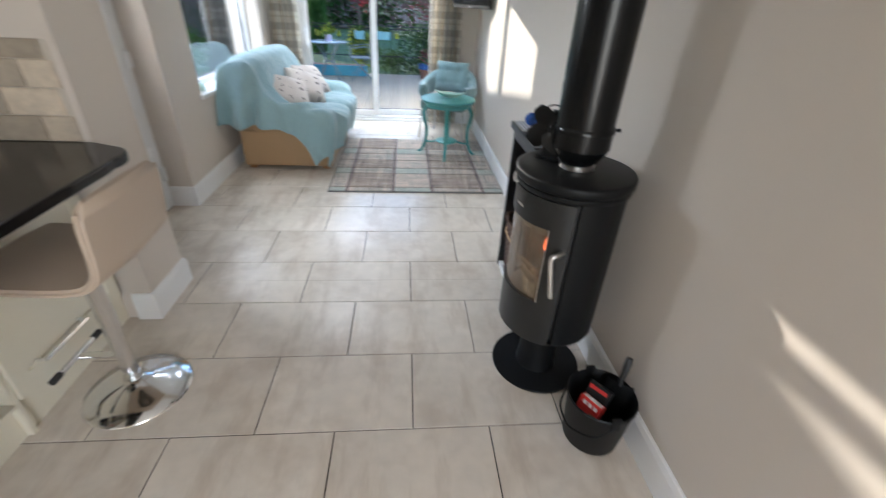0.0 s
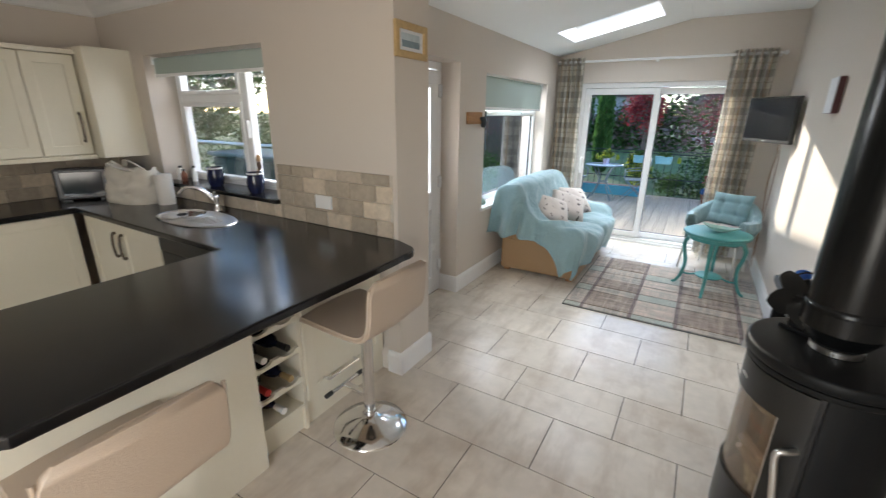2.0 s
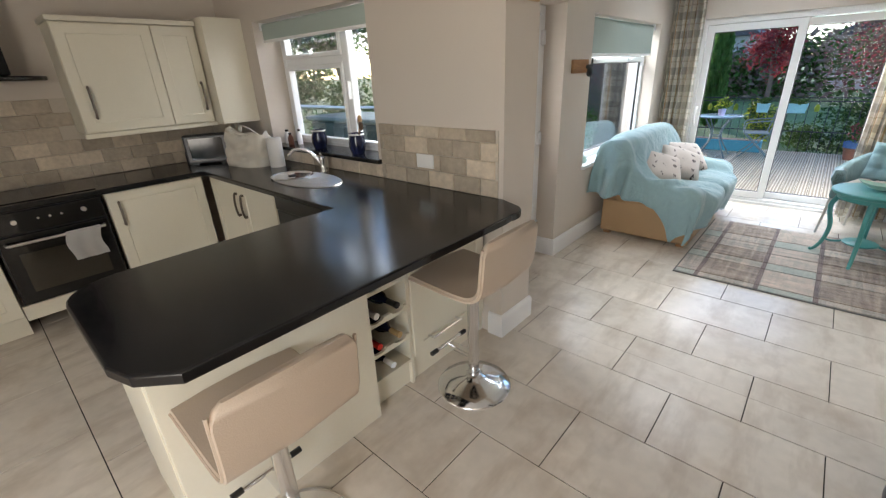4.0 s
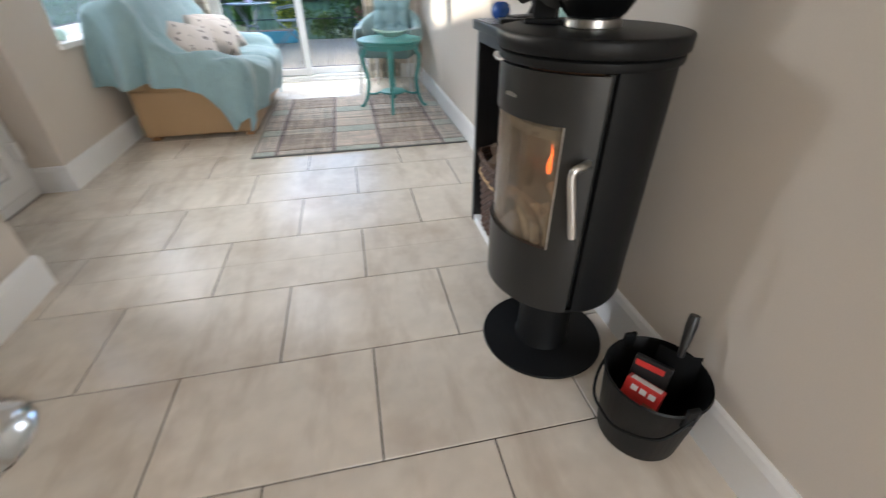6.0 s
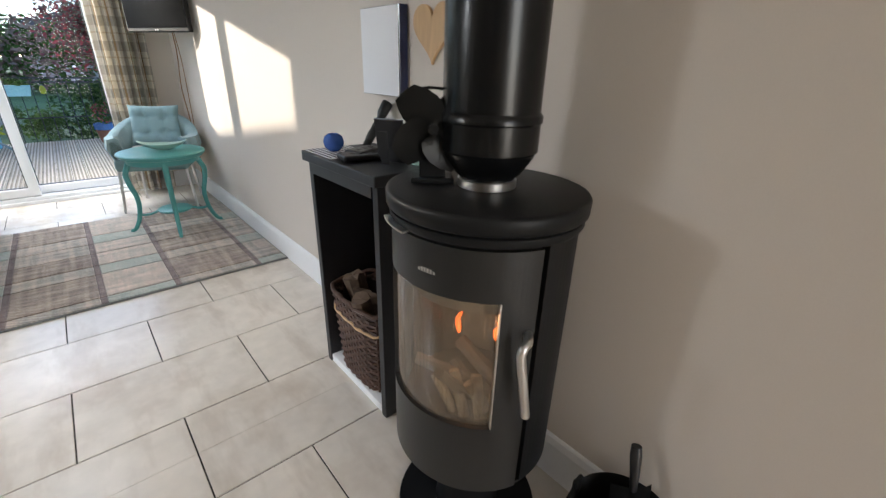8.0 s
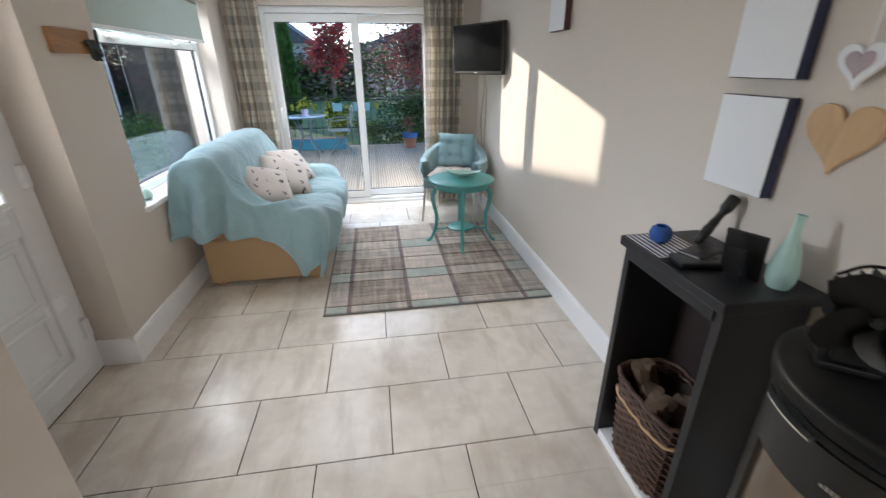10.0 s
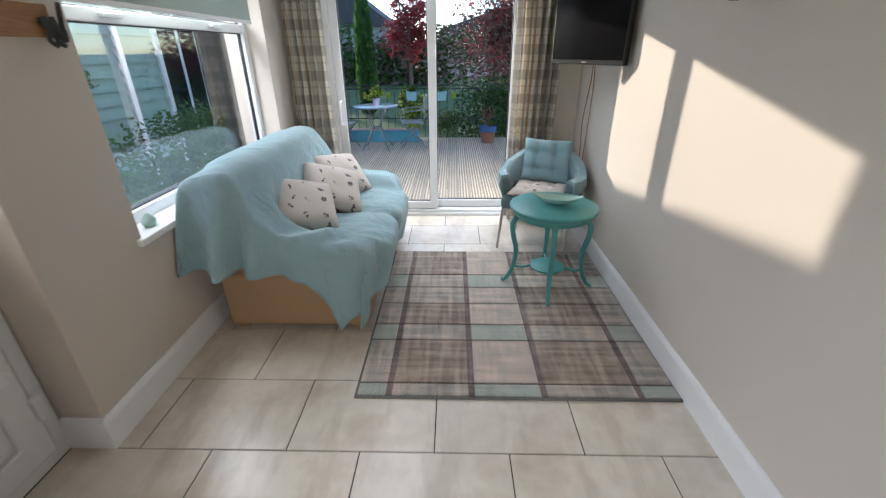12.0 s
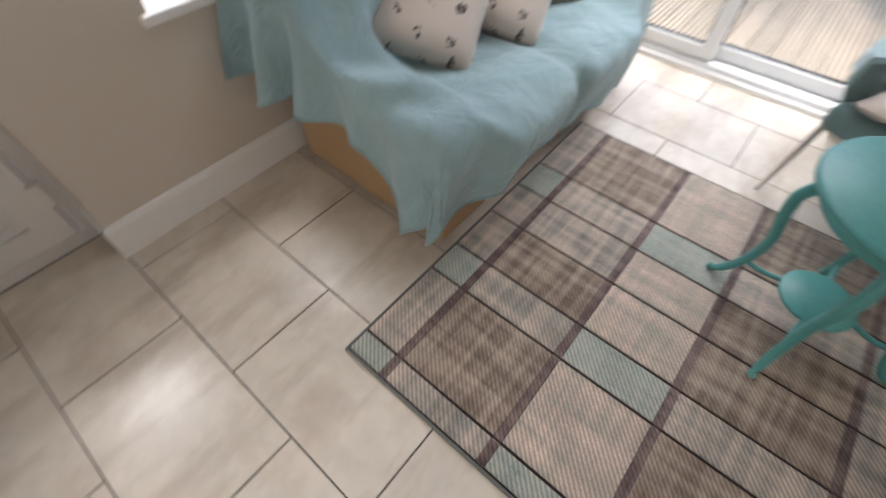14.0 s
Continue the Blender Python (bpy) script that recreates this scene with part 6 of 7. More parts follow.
part("tub_back", tub_shell(0.245, 0.285, 0.38, 0.57, 0.74, 0.03, 0.0), GREYGREEN, chair, smooth=True)
ct = thing("chair_throw", "pale aqua cloth draped round the tub armchair", "throw", CHM)
part("cloth", tub_shell(0.236, 0.295, 0.43, 0.592, 0.765, 0.032, 0.010), THROW, ct, smooth=True)
pillow("seat_pad", CHM @ Matrix.Translation((0, -0.05, 0.475)) @ Matrix.Rotation(radians(90), 4, "X") @ Matrix.Translation((0, 0, -0.19)), 0.42, 0.38, 0.038, BIRDS, "tufted oatmeal bird-print seat pad", "seat pad", 1)
pillow("back_cushion", CHM @ Matrix.Translation((0.0, 0.09, 0.50)) @ Matrix.Rotation(radians(-20), 4, "X"), 0.38, 0.34, 0.05, AQUA_PAD, "tufted pale blue square back cushion", "cushion", 1)

# teal side table
TC = Vector((0.445, 4.40, 0.012))
table = thing("side_table", "round teal painted side table with curved legs", "table", Matrix.Translation(TC))
part("tabletop", lathe([(0, 0.535), (0.255, 0.535), (0.262, 0.540), (0.262, 0.546), (0.272, 0.552), (0.275, 0.560), (0.272, 0.567), (0.262, 0.571), (0, 0.572)], 56), TEAL, table, smooth=True)
part("apron", lathe([(0.205, 0.495), (0.225, 0.497), (0.228, 0.536), (0.205, 0.536)], 48), TEAL, table, smooth=True)
part("lower_shelf", lathe([(0, 0.128), (0.105, 0.128), (0.112, 0.134), (0.112, 0.142), (0.105, 0.147), (0, 0.147)], 36), TEAL, table, smooth=True)
for k in range(4):
    a = radians(-98 + 90 * k)
    d = Vector((math.cos(a), math.sin(a), 0))
    prof = [(0.205, 0.52), (0.225, 0.47), (0.245, 0.42), (0.235, 0.34), (0.215, 0.26), (0.215, 0.18), (0.235, 0.09), (0.265, 0.03), (0.285, 0.012), (0.30, 0.016)]
    pts = smooth_path([d * r + Vector((0, 0, z)) for r, z in prof], 4)
    n = len(pts)
    part("leg", tube(pts, [0.020 - 0.008 * (i / n) if i < n - 8 else 0.012 for i in range(n)], 10), TEAL, table, "curved cabriole leg", smooth=True)
    part("stretcher", tube(smooth_path([d * 0.10 + Vector((0, 0, 0.138)), d * 0.15 + Vector((0, 0, 0.120)), d * 0.20 + Vector((0, 0, 0.118)), d * 0.228 + Vector((0, 0, 0.135))], 4), 0.009, 8), TEAL, table, smooth=True)
bowl = thing("leaf_dish", "pale green leaf-shaped ceramic dish", "dish", Matrix.Translation((0.455, 4.40, 0.584)) @ Matrix.Rotation(radians(-18), 4, "Z"))
bm = bmesh.new()
n, rings = 32, []
for r in (0.0, 0.25, 0.5, 0.75, 1.0):
    ring = []
    for i in range(n):
        a = 2 * math.pi * i / n
        c, s = math.cos(a), math.sin(a)
        x = 0.15 * r * (abs(c) ** 0.9) * math.copysign(1, c) * (1.1 if c > 0 else 1.0)
        y = 0.062 * r * s * (1 - 0.3 * abs(c))
        ring.append((x, y, 0.004 + 0.042 * r ** 2.2 + 0.022 * (r * abs(c)) ** 3))
    rings.append([bm.verts.new(p) for p in ring] if r else [bm.verts.new((0, 0, 0.004))])
for a, b in zip(rings, rings[1:]):
    for i in range(n):
        q = list(dict.fromkeys([a[i % len(a)], b[i], b[(i + 1) % n], a[(i + 1) % len(a)]]))
        bm.faces.new(q)
bmesh.ops.recalc_face_normals(bm, faces=bm.faces)
bmesh.ops.solidify(bm, geom=bm.faces[:], thickness=0.004)
part("dish", bm, SAGE, bowl, smooth=True)


# curtains
def plaid(name):
    """Checked curtain cloth: grey-brown bars on cream with a mustard line."""
    m = shade(name, (0.74, 0.70, 0.61), 0.9, grain=300, vary=0.05, bump=0.3, sheen=0.2)
    nt = m.node_tree
    n, ln = nt.nodes, nt.links.new
    b = n["Principled BSDF"]
    src = b.inputs["Base Color"].links[0].from_socket
    uv = n.new("ShaderNodeUVMap")
    uv.uv_map = "cloth"
    sp = n.new("ShaderNodeSeparateXYZ")
    ln(uv.outputs[0], sp.inputs[0])
    last = src
    for axis, period, lo, hi, col, w in (("X", 0.30, 0.08, 0.42, (0.36, 0.35, 0.32), 0.62), ("Y", 0.185, 0.06, 0.46, (0.33, 0.30, 0.255), 0.6), ("X", 0.30, 0.66, 0.73, (0.40, 0.22, 0.05), 0.7), ("Y", 0.185, 0.70, 0.76, (0.33, 0.24, 0.12), 0.4)):
        dv = n.new("ShaderNodeMath")
        dv.operation = "DIVIDE"
        dv.inputs[1].default_value = period
        ln(sp.outputs[axis], dv.inputs[0])
        fr = n.new("ShaderNodeMath")
        fr.operation = "FRACT"
        ln(dv.outputs[0], fr.inputs[0])
        g = n.new("ShaderNodeMath")
        g.operation = "COMPARE"
        g.inputs[1].default_value, g.inputs[2].default_value = (lo + hi) / 2, (hi - lo) / 2
        ln(fr.outputs[0], g.inputs[0])
        k = n.new("ShaderNodeMath")
        k.operation = "MULTIPLY"
        k.inputs[1].default_value = w
        ln(g.outputs[0], k.inputs[0])
        mx = n.new("ShaderNodeMix")
        mx.data_type = "RGBA"
        mx.inputs[7].default_value = (*col, 1)
        ln(k.outputs[0], mx.inputs[0])
        ln(last, mx.inputs[6])
        last = mx.outputs[2]
    ln(last, b.inputs["Base Color"])
    tr = n.new("ShaderNodeBsdfTranslucent")
    ln(last, tr.inputs["Color"])
    ms = n.new("ShaderNodeMixShader")
    ms.inputs[0].default_value = 0.38
    ln(b.outputs[0], ms.inputs[1])
    ln(tr.outputs[0], ms.inputs[2])
    ln(ms.outputs[0], n["Material Output"].inputs[0])
    return m


PLAID = plaid("plaid_curtain_cloth")
ROD_Z, ROD_Y = 2.225, YP - 0.075


def curtain(x0, x1, folds, lean, label):
    t = thing("curtain", label, "curtain", group="patio curtains")
    bm = bmesh.new()
    layer = bm.loops.layers.uv.new("cloth")
    nx, nz = folds * 14, 26
    width = 1.25
    cols = []
    for i in range(nx + 1):
        u = i / nx
        col = []
        for j in range(nz + 1):
            f = j / nz
            z = ROD_Z + 0.045 - (ROD_Z + 0.025) * f
            amp = 0.050 + 0.012 * f + 0.008 * math.sin(u * 9 + f * 3)
            ph = 2 * math.pi * folds * u
            x = x0 + (x1 - x0) * u + lean * f * (0.4 + 0.6 * u) + 0.010 * math.sin(ph * 2 + f * 2) * f + 0.006 * noise.noise((u * 6, f * 4, 1))
            y = ROD_Y + amp * math.sin(ph) + 0.010 * noise.noise((u * 5, f * 5, 7))
            col.append((bm.verts.new((x, min(y, YP - 0.022), z)), (u * width, f * 2.2)))
        cols.append(col)
    for a, b in zip(cols, cols[1:]):
        for j in range(nz):
            q = (a[j], a[j + 1], b[j + 1], b[j])
            f = bm.faces.new([v for v, _ in q])
            for lp, (_, c) in zip(f.loops, q):
                lp[layer].uv = c
    part("cloth", bm, PLAID, t, smooth=True)
    for i in range(folds * 2):
        u = (i + 0.5) / (folds * 2)
        part("eyelet", lathe([(0.019, -0.002), (0.026, -0.003), (0.028, 0), (0.026, 0.003), (0.019, 0.002)], 16, Matrix.Translation((x0 + (x1 - x0) * u, ROD_Y, ROD_Z)) @ Matrix.Rotation(radians(90), 4, "Y")), STEEL, t, smooth=True)
    return t


curtain(-1.55, -1.235, 5, 0.02, "grey and cream plaid curtain drawn aside at the patio door")
curtain(0.31, 0.71, 6, -0.06, "grey, cream and mustard plaid curtain drawn aside")
rod = thing("curtain_rod", "white curtain pole above the patio doors", "curtain pole")
part("pole", tube([(-1.55, ROD_Y, ROD_Z), (0.76, ROD_Y, ROD_Z)], 0.014, 14), WHITE, rod, smooth=True)
for x in (-1.555, 0.765):
    part("finial", lathe([(0, -0.02), (0.02, -0.012), (0.024, 0), (0.02, 0.012), (0, 0.02)], 16, Matrix.Translation((x, ROD_Y, ROD_Z)) @ Matrix.Rotation(radians(90), 4, "Y")), WHITE, rod, smooth=True)
for x in (-1.50, -0.42, 0.72):
    part("bracket", box(x - 0.012, ROD_Y, ROD_Z - 0.03, x + 0.012, YP - 0.001, ROD_Z - 0.012, 0.003), WHITE, rod)
orn = thing("sill_ornament", "small pale glass bird on the window sill", "ornament", Matrix.Translation((-1.625, 3.70, LZ0 + 0.028)))
part("body", lathe([(0, 0), (0.02, 0.003), (0.028, 0.025), (0.02, 0.045), (0.008, 0.06), (0, 0.065)], 16, None, 1, 1.5), SAGE, orn, smooth=True)


# ---- garden ----
ZD = -0.12
structure("ground", box(-400, -400, -1.0, 400, 400, -0.22), LAWN, "mown lawn round the house and deck", "lawn")


def clump(name, label, category, center, radii, count, size, material, parts=None, seed=1, hollow=0.55, trunk=None, group=""):
    """A shrub or crown: many small leaves in an uneven cloud with gaps."""
    rng = random.Random(seed)
    t = thing(name, label, category, Matrix.Translation(center), group)
    mats = material if isinstance(material, (list, tuple)) else (material,)
    lobes = [(Vector((rng.uniform(-0.6, 0.6) * radii[0], rng.uniform(-0.6, 0.6) * radii[1], rng.uniform(-0.55, 0.6) * radii[2])), rng.uniform(0.35, 0.6)) for _ in range(14)]
    verts, faces, mi = [], [], []
    for k in range(count):
        c, s = rng.choice(lobes)
        d = Vector((rng.gauss(0, 1), rng.gauss(0, 1), rng.gauss(0, 1))).normalized()
        r = s * rng.uniform(hollow, 1.0)
        p = c + Vector((d.x * radii[0] * r, d.y * radii[1] * r, d.z * radii[2] * r))
        a = Vector((rng.gauss(0, 1), rng.gauss(0, 1), rng.gauss(0, 0.6))).normalized()
        b = a.cross(Vector((rng.gauss(0, 1), rng.gauss(0, 1), rng.gauss(0, 1)))).normalized()
        l = size * rng.uniform(0.6, 1.4)
        i = len(verts)
        verts += [p - a * l, p - b * l * 0.45, p + a * l, p + b * l * 0.45]
        faces.append((i, i + 1, i + 2, i + 3))
        mi.append(rng.randrange(len(mats)))
    me = bpy.data.meshes.new("crown")
    me.from_pydata(verts, [], faces)
    me.polygons.foreach_set("material_index", mi)
    for m in mats:
        me.materials.append(m)
    ob = new("crown", me)
    ob.parent = t
    ob["kind"] = "stuff"
    if trunk:
        base, r0 = trunk
        bm = tube([(0, 0, base), (0.03, 0.02, base * 0.5), (0, 0, 0)], [r0, r0 * 0.8, r0 * 0.6], 10)
        part("trunk", bm, BARK, t, smooth=True)
        for k in range(9):
            c, s = lobes[k]
            e = c * 1.1
            part("limb", tube(smooth_path([(0, 0, base * rng.uniform(0.1, 0.5)), e * 0.5 + Vector((rng.uniform(-0.1, 0.1), 0, 0.05)), e], 4), [r0 * 0.5 * (1 - i / 9.5) + 0.006 for i in range(9)], 6), BARK, t, smooth=True)
    return t


clump("red_leaved_tree", "bushy tree with dull red and purple leaves", "tree", (1.25, 11.9, 2.0), (2.0, 1.2, 1.9), 24000, 0.045, (LEAF_RED, leafy(shade("plum_leaf", (0.13, 0.062, 0.066), 0.6, grain=9, vary=0.6, spec=0.15)), BARK), seed=3, hollow=0.1, trunk=(-2.0, 0.07))
clump("red_leaved_tree", "small tree with bright red autumn leaves", "tree", (-1.25, 13.0, 1.95), (0.6, 0.6, 0.85), 2600, 0.05, (LEAF_RED, leafy(shade("scarlet_leaf", (0.32, 0.045, 0.05), 0.55, grain=9, vary=0.5, spec=0.15))), seed=5, hollow=0.1, trunk=(-2.2, 0.06))
clump("evergreen_shrub", "dense dark green shrub behind the deck", "shrub", (1.05, 11.0, 0.42), (1.5, 0.6, 0.85), 8000, 0.038, (LEAF, leafy(shade("dark_leaf", (0.032, 0.07, 0.022), 0.5, grain=9, vary=0.5, spec=0.15))), seed=7, hollow=0.3)
clump("golden_shrub", "bright yellow-green shrub beside the table", "shrub", (-0.95, 10.85, 0.38), (0.36, 0.3, 0.52), 1500, 0.035, (LEAF_LIME, LEAF), seed=9, hollow=0.3)
clump("low_shrub", "low green bush at the deck edge", "shrub", (-0.35, 10.75, 0.1), (0.4, 0.3, 0.4), 1500, 0.03, LEAF, seed=10, hollow=0.3)
for i, (x, y, h, w) in enumerate(((-2.62, 14.6, 3.3, 0.30),)):
    rng = random.Random(20 + i)
    t = thing("conifer", "tall narrow bright green conifer", "tree", Matrix.Translation((x, y, -0.25)))
    part("trunk", tube([(0, 0, 0), (0, 0, h * 0.8)], [0.09, 0.03], 8), BARK, t)
    verts, faces = [], []
    for k in range(6000):
        f = rng.random()
        rr = w * (math.sin(math.pi * (0.12 + 0.88 * f) ** 0.8) ** 0.6) * (0.85 + 0.15 * math.sin(f * 30 + k % 7)) * rng.uniform(0.55, 1)
        a = rng.uniform(0, 2 * math.pi)
        p = Vector((rr * math.cos(a), rr * math.sin(a), 0.1 + h * f))
        u = Vector((math.cos(a) * 0.4, math.sin(a) * 0.4, 1)).normalized()
        s = u.cross(Vector((rng.gauss(0, 1), rng.gauss(0, 1), 0))).normalized()
        l = rng.uniform(0.05, 0.10)
        j = len(verts)
        verts += [p - u * l, p - s * l * 0.35, p + u * l, p + s * l * 0.35]
        faces.append((j, j + 1, j + 2, j + 3))
    me = bpy.data.meshes.new("crown")
    me.from_pydata(verts, [], faces)
    me.materials.append(LEAF_CON)
    ob = new("crown", me)
    ob.parent = t
    ob["kind"] = "stuff"
clump("far_trees", "distant dark hedge and trees", "trees", (3.0, 26, 1.1), (12, 1.5, 2.2), 11000, 0.17, (LEAF, BARK), seed=12, hollow=0.1)
clump("far_trees", "distant hedge behind the lawn", "trees", (-12, 25, 1.0), (9, 1.5, 2.0), 8000, 0.17, (LEAF, LEAF_CON), seed=13, hollow=0.1)


# house beyond the lawn
def house(m, w, d, h, rise, label, wall):
    t = thing("house", label, "house", m)
    part("wall", box(-w / 2, 0, 0, w / 2, d, h), wall, t)
    part("roof", prism([(-w / 2 - 0.3, h), (w / 2 + 0.3, h), (w / 2 + 0.1, h + 0.2), (0, h + rise), (-w / 2 - 0.1, h + 0.2)], -d - 0.3, 0.3, Matrix(((1, 0, 0, 0), (0, 0, -1, 0), (0, 1, 0, 0), (0, 0, 0, 1)))), ROOF, t)
    for x in (-w * 0.28, w * 0.22):
        for z in (0.9, 3.2):
            if z + 1.2 < h:
                wd = part("window", box(x - 0.55, -0.06, z, x + 0.55, -0.002, z + 1.1, 0.01), UPVC, t)
                part("pane", box(x - 0.48, -0.07, z + 0.07, x + 0.48, -0.061, z + 1.03), SCREEN, wd)
    return t


RENDER = shade("grey_render", (0.30, 0.29, 0.28), 0.9, grain=30, vary=0.12, bump=0.3)
house(Matrix.Translation((-7.0, 30.0, -0.25)), 6.0, 7, 3.0, 2.4, "grey rendered house with a dark roof beyond the garden", RENDER)
house(Matrix.Translation((3.6, 34.0, -0.25)), 9.0, 7, 2.8, 1.6, "pale house with a dark roof in the distance", RENDER)

# garden cabin beside the house
cabin = thing("garden_cabin", "sage green weatherboarded cabin with white posts", "cabin")
CX, CY0, CY1, CZ = -4.05, 5.25, 8.78, 2.15
part("wall_core", box(CX - 1.7, CY0, -0.3, CX - 0.02, CY1, CZ - 0.05), ROOF, cabin)
for k in range(15):
    z = -0.1 + 0.145 * k
    part("weatherboard", prism([(CX - 0.019, z), (CX + 0.034, z), (CX - 0.010, z + 0.155), (CX - 0.019, z + 0.155)], -7.78, -CY0, Matrix(((1, 0, 0, 0), (0, 0, -1, 0), (0, 1, 0, 0), (0, 0, 0, 1)))), SIDING, cabin)
for y in (CY0 + 0.03, 7.08, 7.78):
    part("corner_post", box(CX - 0.02, y, -0.3, CX + 0.05, y + 0.08, CZ - 0.05, 0.004), UPVC, cabin)
for k in range(2):
    y = 7.87 + 0.455 * k
    dr = part("glazed_door", box(CX - 0.018, y, -0.2, CX + 0.02, y + 0.45, 2.05, 0.004), UPVC, cabin)
    part("pane", box(CX + 0.021, y + 0.035, -0.1, CX + 0.026, y + 0.415, 1.98), SCREEN, dr)
part("eave_board", box(CX - 1.8, CY0 - 0.15, CZ - 0.05, CX + 0.12, CY1, CZ, 0.004), UPVC, cabin)
part("roof_slope", prism([(CX + 0.13, CZ), (CX - 0.9, CZ + 0.15), (CX - 1.8, CZ)], -CY1, -CY0 + 0.15, Matrix(((1, 0, 0, 0), (0, 0, -1, 0), (0, 1, 0, 0), (0, 0, 0, 1)))), ROOF, cabin)
# added, not seen: its sloping top cuts the sun patch on the east wall
shed = thing("garden_shed", "added dark block with a sloping top that shapes the sun patch", "shed")
FENCEWOOD = shade("dark_timber", (0.09, 0.07, 0.055), 0.8, grain=20, vary=0.3, bump=0.4, stretch=(6, 6, 0.6))
part("wall", prism([(8.8, -0.3), (12.6, -0.3), (12.6, 1.95), (8.8, 2.54)], -5.6, -3.99, Matrix(((0, 0, 1, 0), (1, 0, 0, 0), (0, 1, 0, 0), (0, 0, 0, 1)))), FENCEWOOD, shed)
part("roof", prism([(8.70, 2.545), (12.7, 1.922), (12.7, 1.962), (8.70, 2.585)], -5.7, -3.93, Matrix(((0, 0, 1, 0), (1, 0, 0, 0), (0, 1, 0, 0), (0, 0, 0, 1)))), ROOF, shed)
hb = thing("hanging_basket", "green plant trailing from a hanging basket", "hanging basket", Matrix.Translation((CX + 0.30, 5.75, 1.25)))
part("bowl", lathe([(0, -0.12), (0.10, -0.10), (0.16, -0.02), (0.165, 0)], 20), BARK, hb, smooth=True)
part("bracket", tube([(-0.29, 0, 0.35), (0, 0, 0.38), (0, 0, 0.0)], 0.008, 6), IRON, hb)
clump("trailing_plant", "trailing green leaves in a hanging basket", "plant", (CX + 0.30, 5.75, 1.30), (0.3, 0.3, 0.2), 900, 0.03, LEAF, seed=31, hollow=0.2)
for i, (x, y, z, r, n_) in enumerate(((-3.0, 5.3, 0.35, (0.5, 0.7, 0.5), 4000), (-2.9, 4.2, 0.15, (0.45, 0.6, 0.35), 3000), (-3.2, 6.6, 0.45, (0.5, 0.7, 0.6), 4000))):
    clump("round_shrub", "clipped green garden shrub beside the cabin", "shrub", (x, y, z), r, n_, 0.03, (LEAF, LEAF_CON), seed=40 + i, hollow=0.5)
trellis = thing("tree_trunk", "leaning grey tree trunk beside the cabin", "tree")
part("trunk", tube([(-3.3, 5.0, -0.3), (-3.4, 5.1, 0.9), (-3.6, 5.25, 2.2)], [0.10, 0.08, 0.06], 10), BARK, trellis, smooth=True)
for i, (x, y) in enumerate(((-10.6, 4.0), (-9.6, 6.0), (-8.2, 7.8))):
    clump("back_hedge", "loose green hedge outside the kitchen window", "hedge", (x, y, 0.75), (1.5, 1.3, 1.35), 5000, 0.06, (LEAF, LEAF_CON), seed=50 + i, hollow=0.4)
TWIG = leafy(shade("pale_twigs", (0.30, 0.29, 0.25), 0.8, grain=9, vary=0.4))
clump("bare_tree", "thin twiggy tree outside the kitchen window", "tree", (-9.2, 6.6, 3.0), (2.2, 1.8, 1.6), 9000, 0.07, (TWIG, LEAF_CON), seed=58, hollow=0.1, trunk=(-3.2, 0.09))
clump("bare_tree", "thin twiggy tree outside the kitchen window", "tree", (-12.0, 5.6, 2.8), (2.0, 1.8, 1.5), 9000, 0.07, (TWIG, LEAF_CON), seed=59, hollow=0.1, trunk=(-3.0, 0.09))
tank = thing("storage_box", "dark green garden storage box outside the kitchen window", "storage box")
part("bin", box(-5.4, 3.2, -0.22, -3.5, 3.9, 1.02, 0.03), shade("dark_green_plastic", (0.03, 0.05, 0.045), 0.5), tank)
part("lid", box(-5.45, 3.15, 1.021, -3.45, 3.95, 1.08, 0.02), shade("grey_green_lid", (0.10, 0.15, 0.145), 0.4), tank)
hr = thing("hand_rail", "curved pale metal handrail outside the kitchen window", "handrail")
part("rail", tube(smooth_path([(-5.6, 3.0, 1.22), (-4.4, 3.0, 1.22), (-3.55, 3.0, 1.22), (-3.32, 3.0, 1.12), (-3.28, 3.0, 0.8), (-3.28, 3.0, -0.22)], 6), 0.022, 10), STEEL, hr, smooth=True)
part("rail_post", tube([(-5.5, 3.0, 1.21), (-5.5, 3.0, -0.22)], 0.02, 8), STEEL, hr)

# bistro set on the deck
BISTRO = shade("grey_blue_metal", (0.13, 0.17, 0.185), 0.4, grain=120, vary=0.1, bump=0.05)
BT = Vector((-1.52, 9.38, ZD))
bist = thing("bistro_table", "round glass-topped metal garden table", "garden table", Matrix.Translation(BT))
part("glass_top", lathe([(0, 0.720), (0.365, 0.720), (0.37, 0.724), (0.365, 0.728), (0, 0.728)], 40), shade("frosted_top", (0.55, 0.62, 0.62), 0.12, vary=0.1), bist, smooth=True)
part("rim", lathe([(0.362, 0.710), (0.376, 0.712), (0.378, 0.725), (0.370, 0.732), (0.362, 0.719)], 40), BISTRO, bist, smooth=True)
for k in range(4):
    a = radians(45 + 90 * k)
    d = Vector((math.cos(a), math.sin(a), 0))
    part("leg", tube(smooth_path([d * 0.27 + Vector((0, 0, 0.715)), d * 0.10 + Vector((0, 0, 0.38)), d * 0.33], 6), 0.012, 8), BISTRO, bist, smooth=True)
part("leg_ring", lathe([(0.10, 0.36), (0.108, 0.37), (0.10, 0.38), (0.095, 0.37), (0.10, 0.36)], 24), BISTRO, bist, smooth=True)


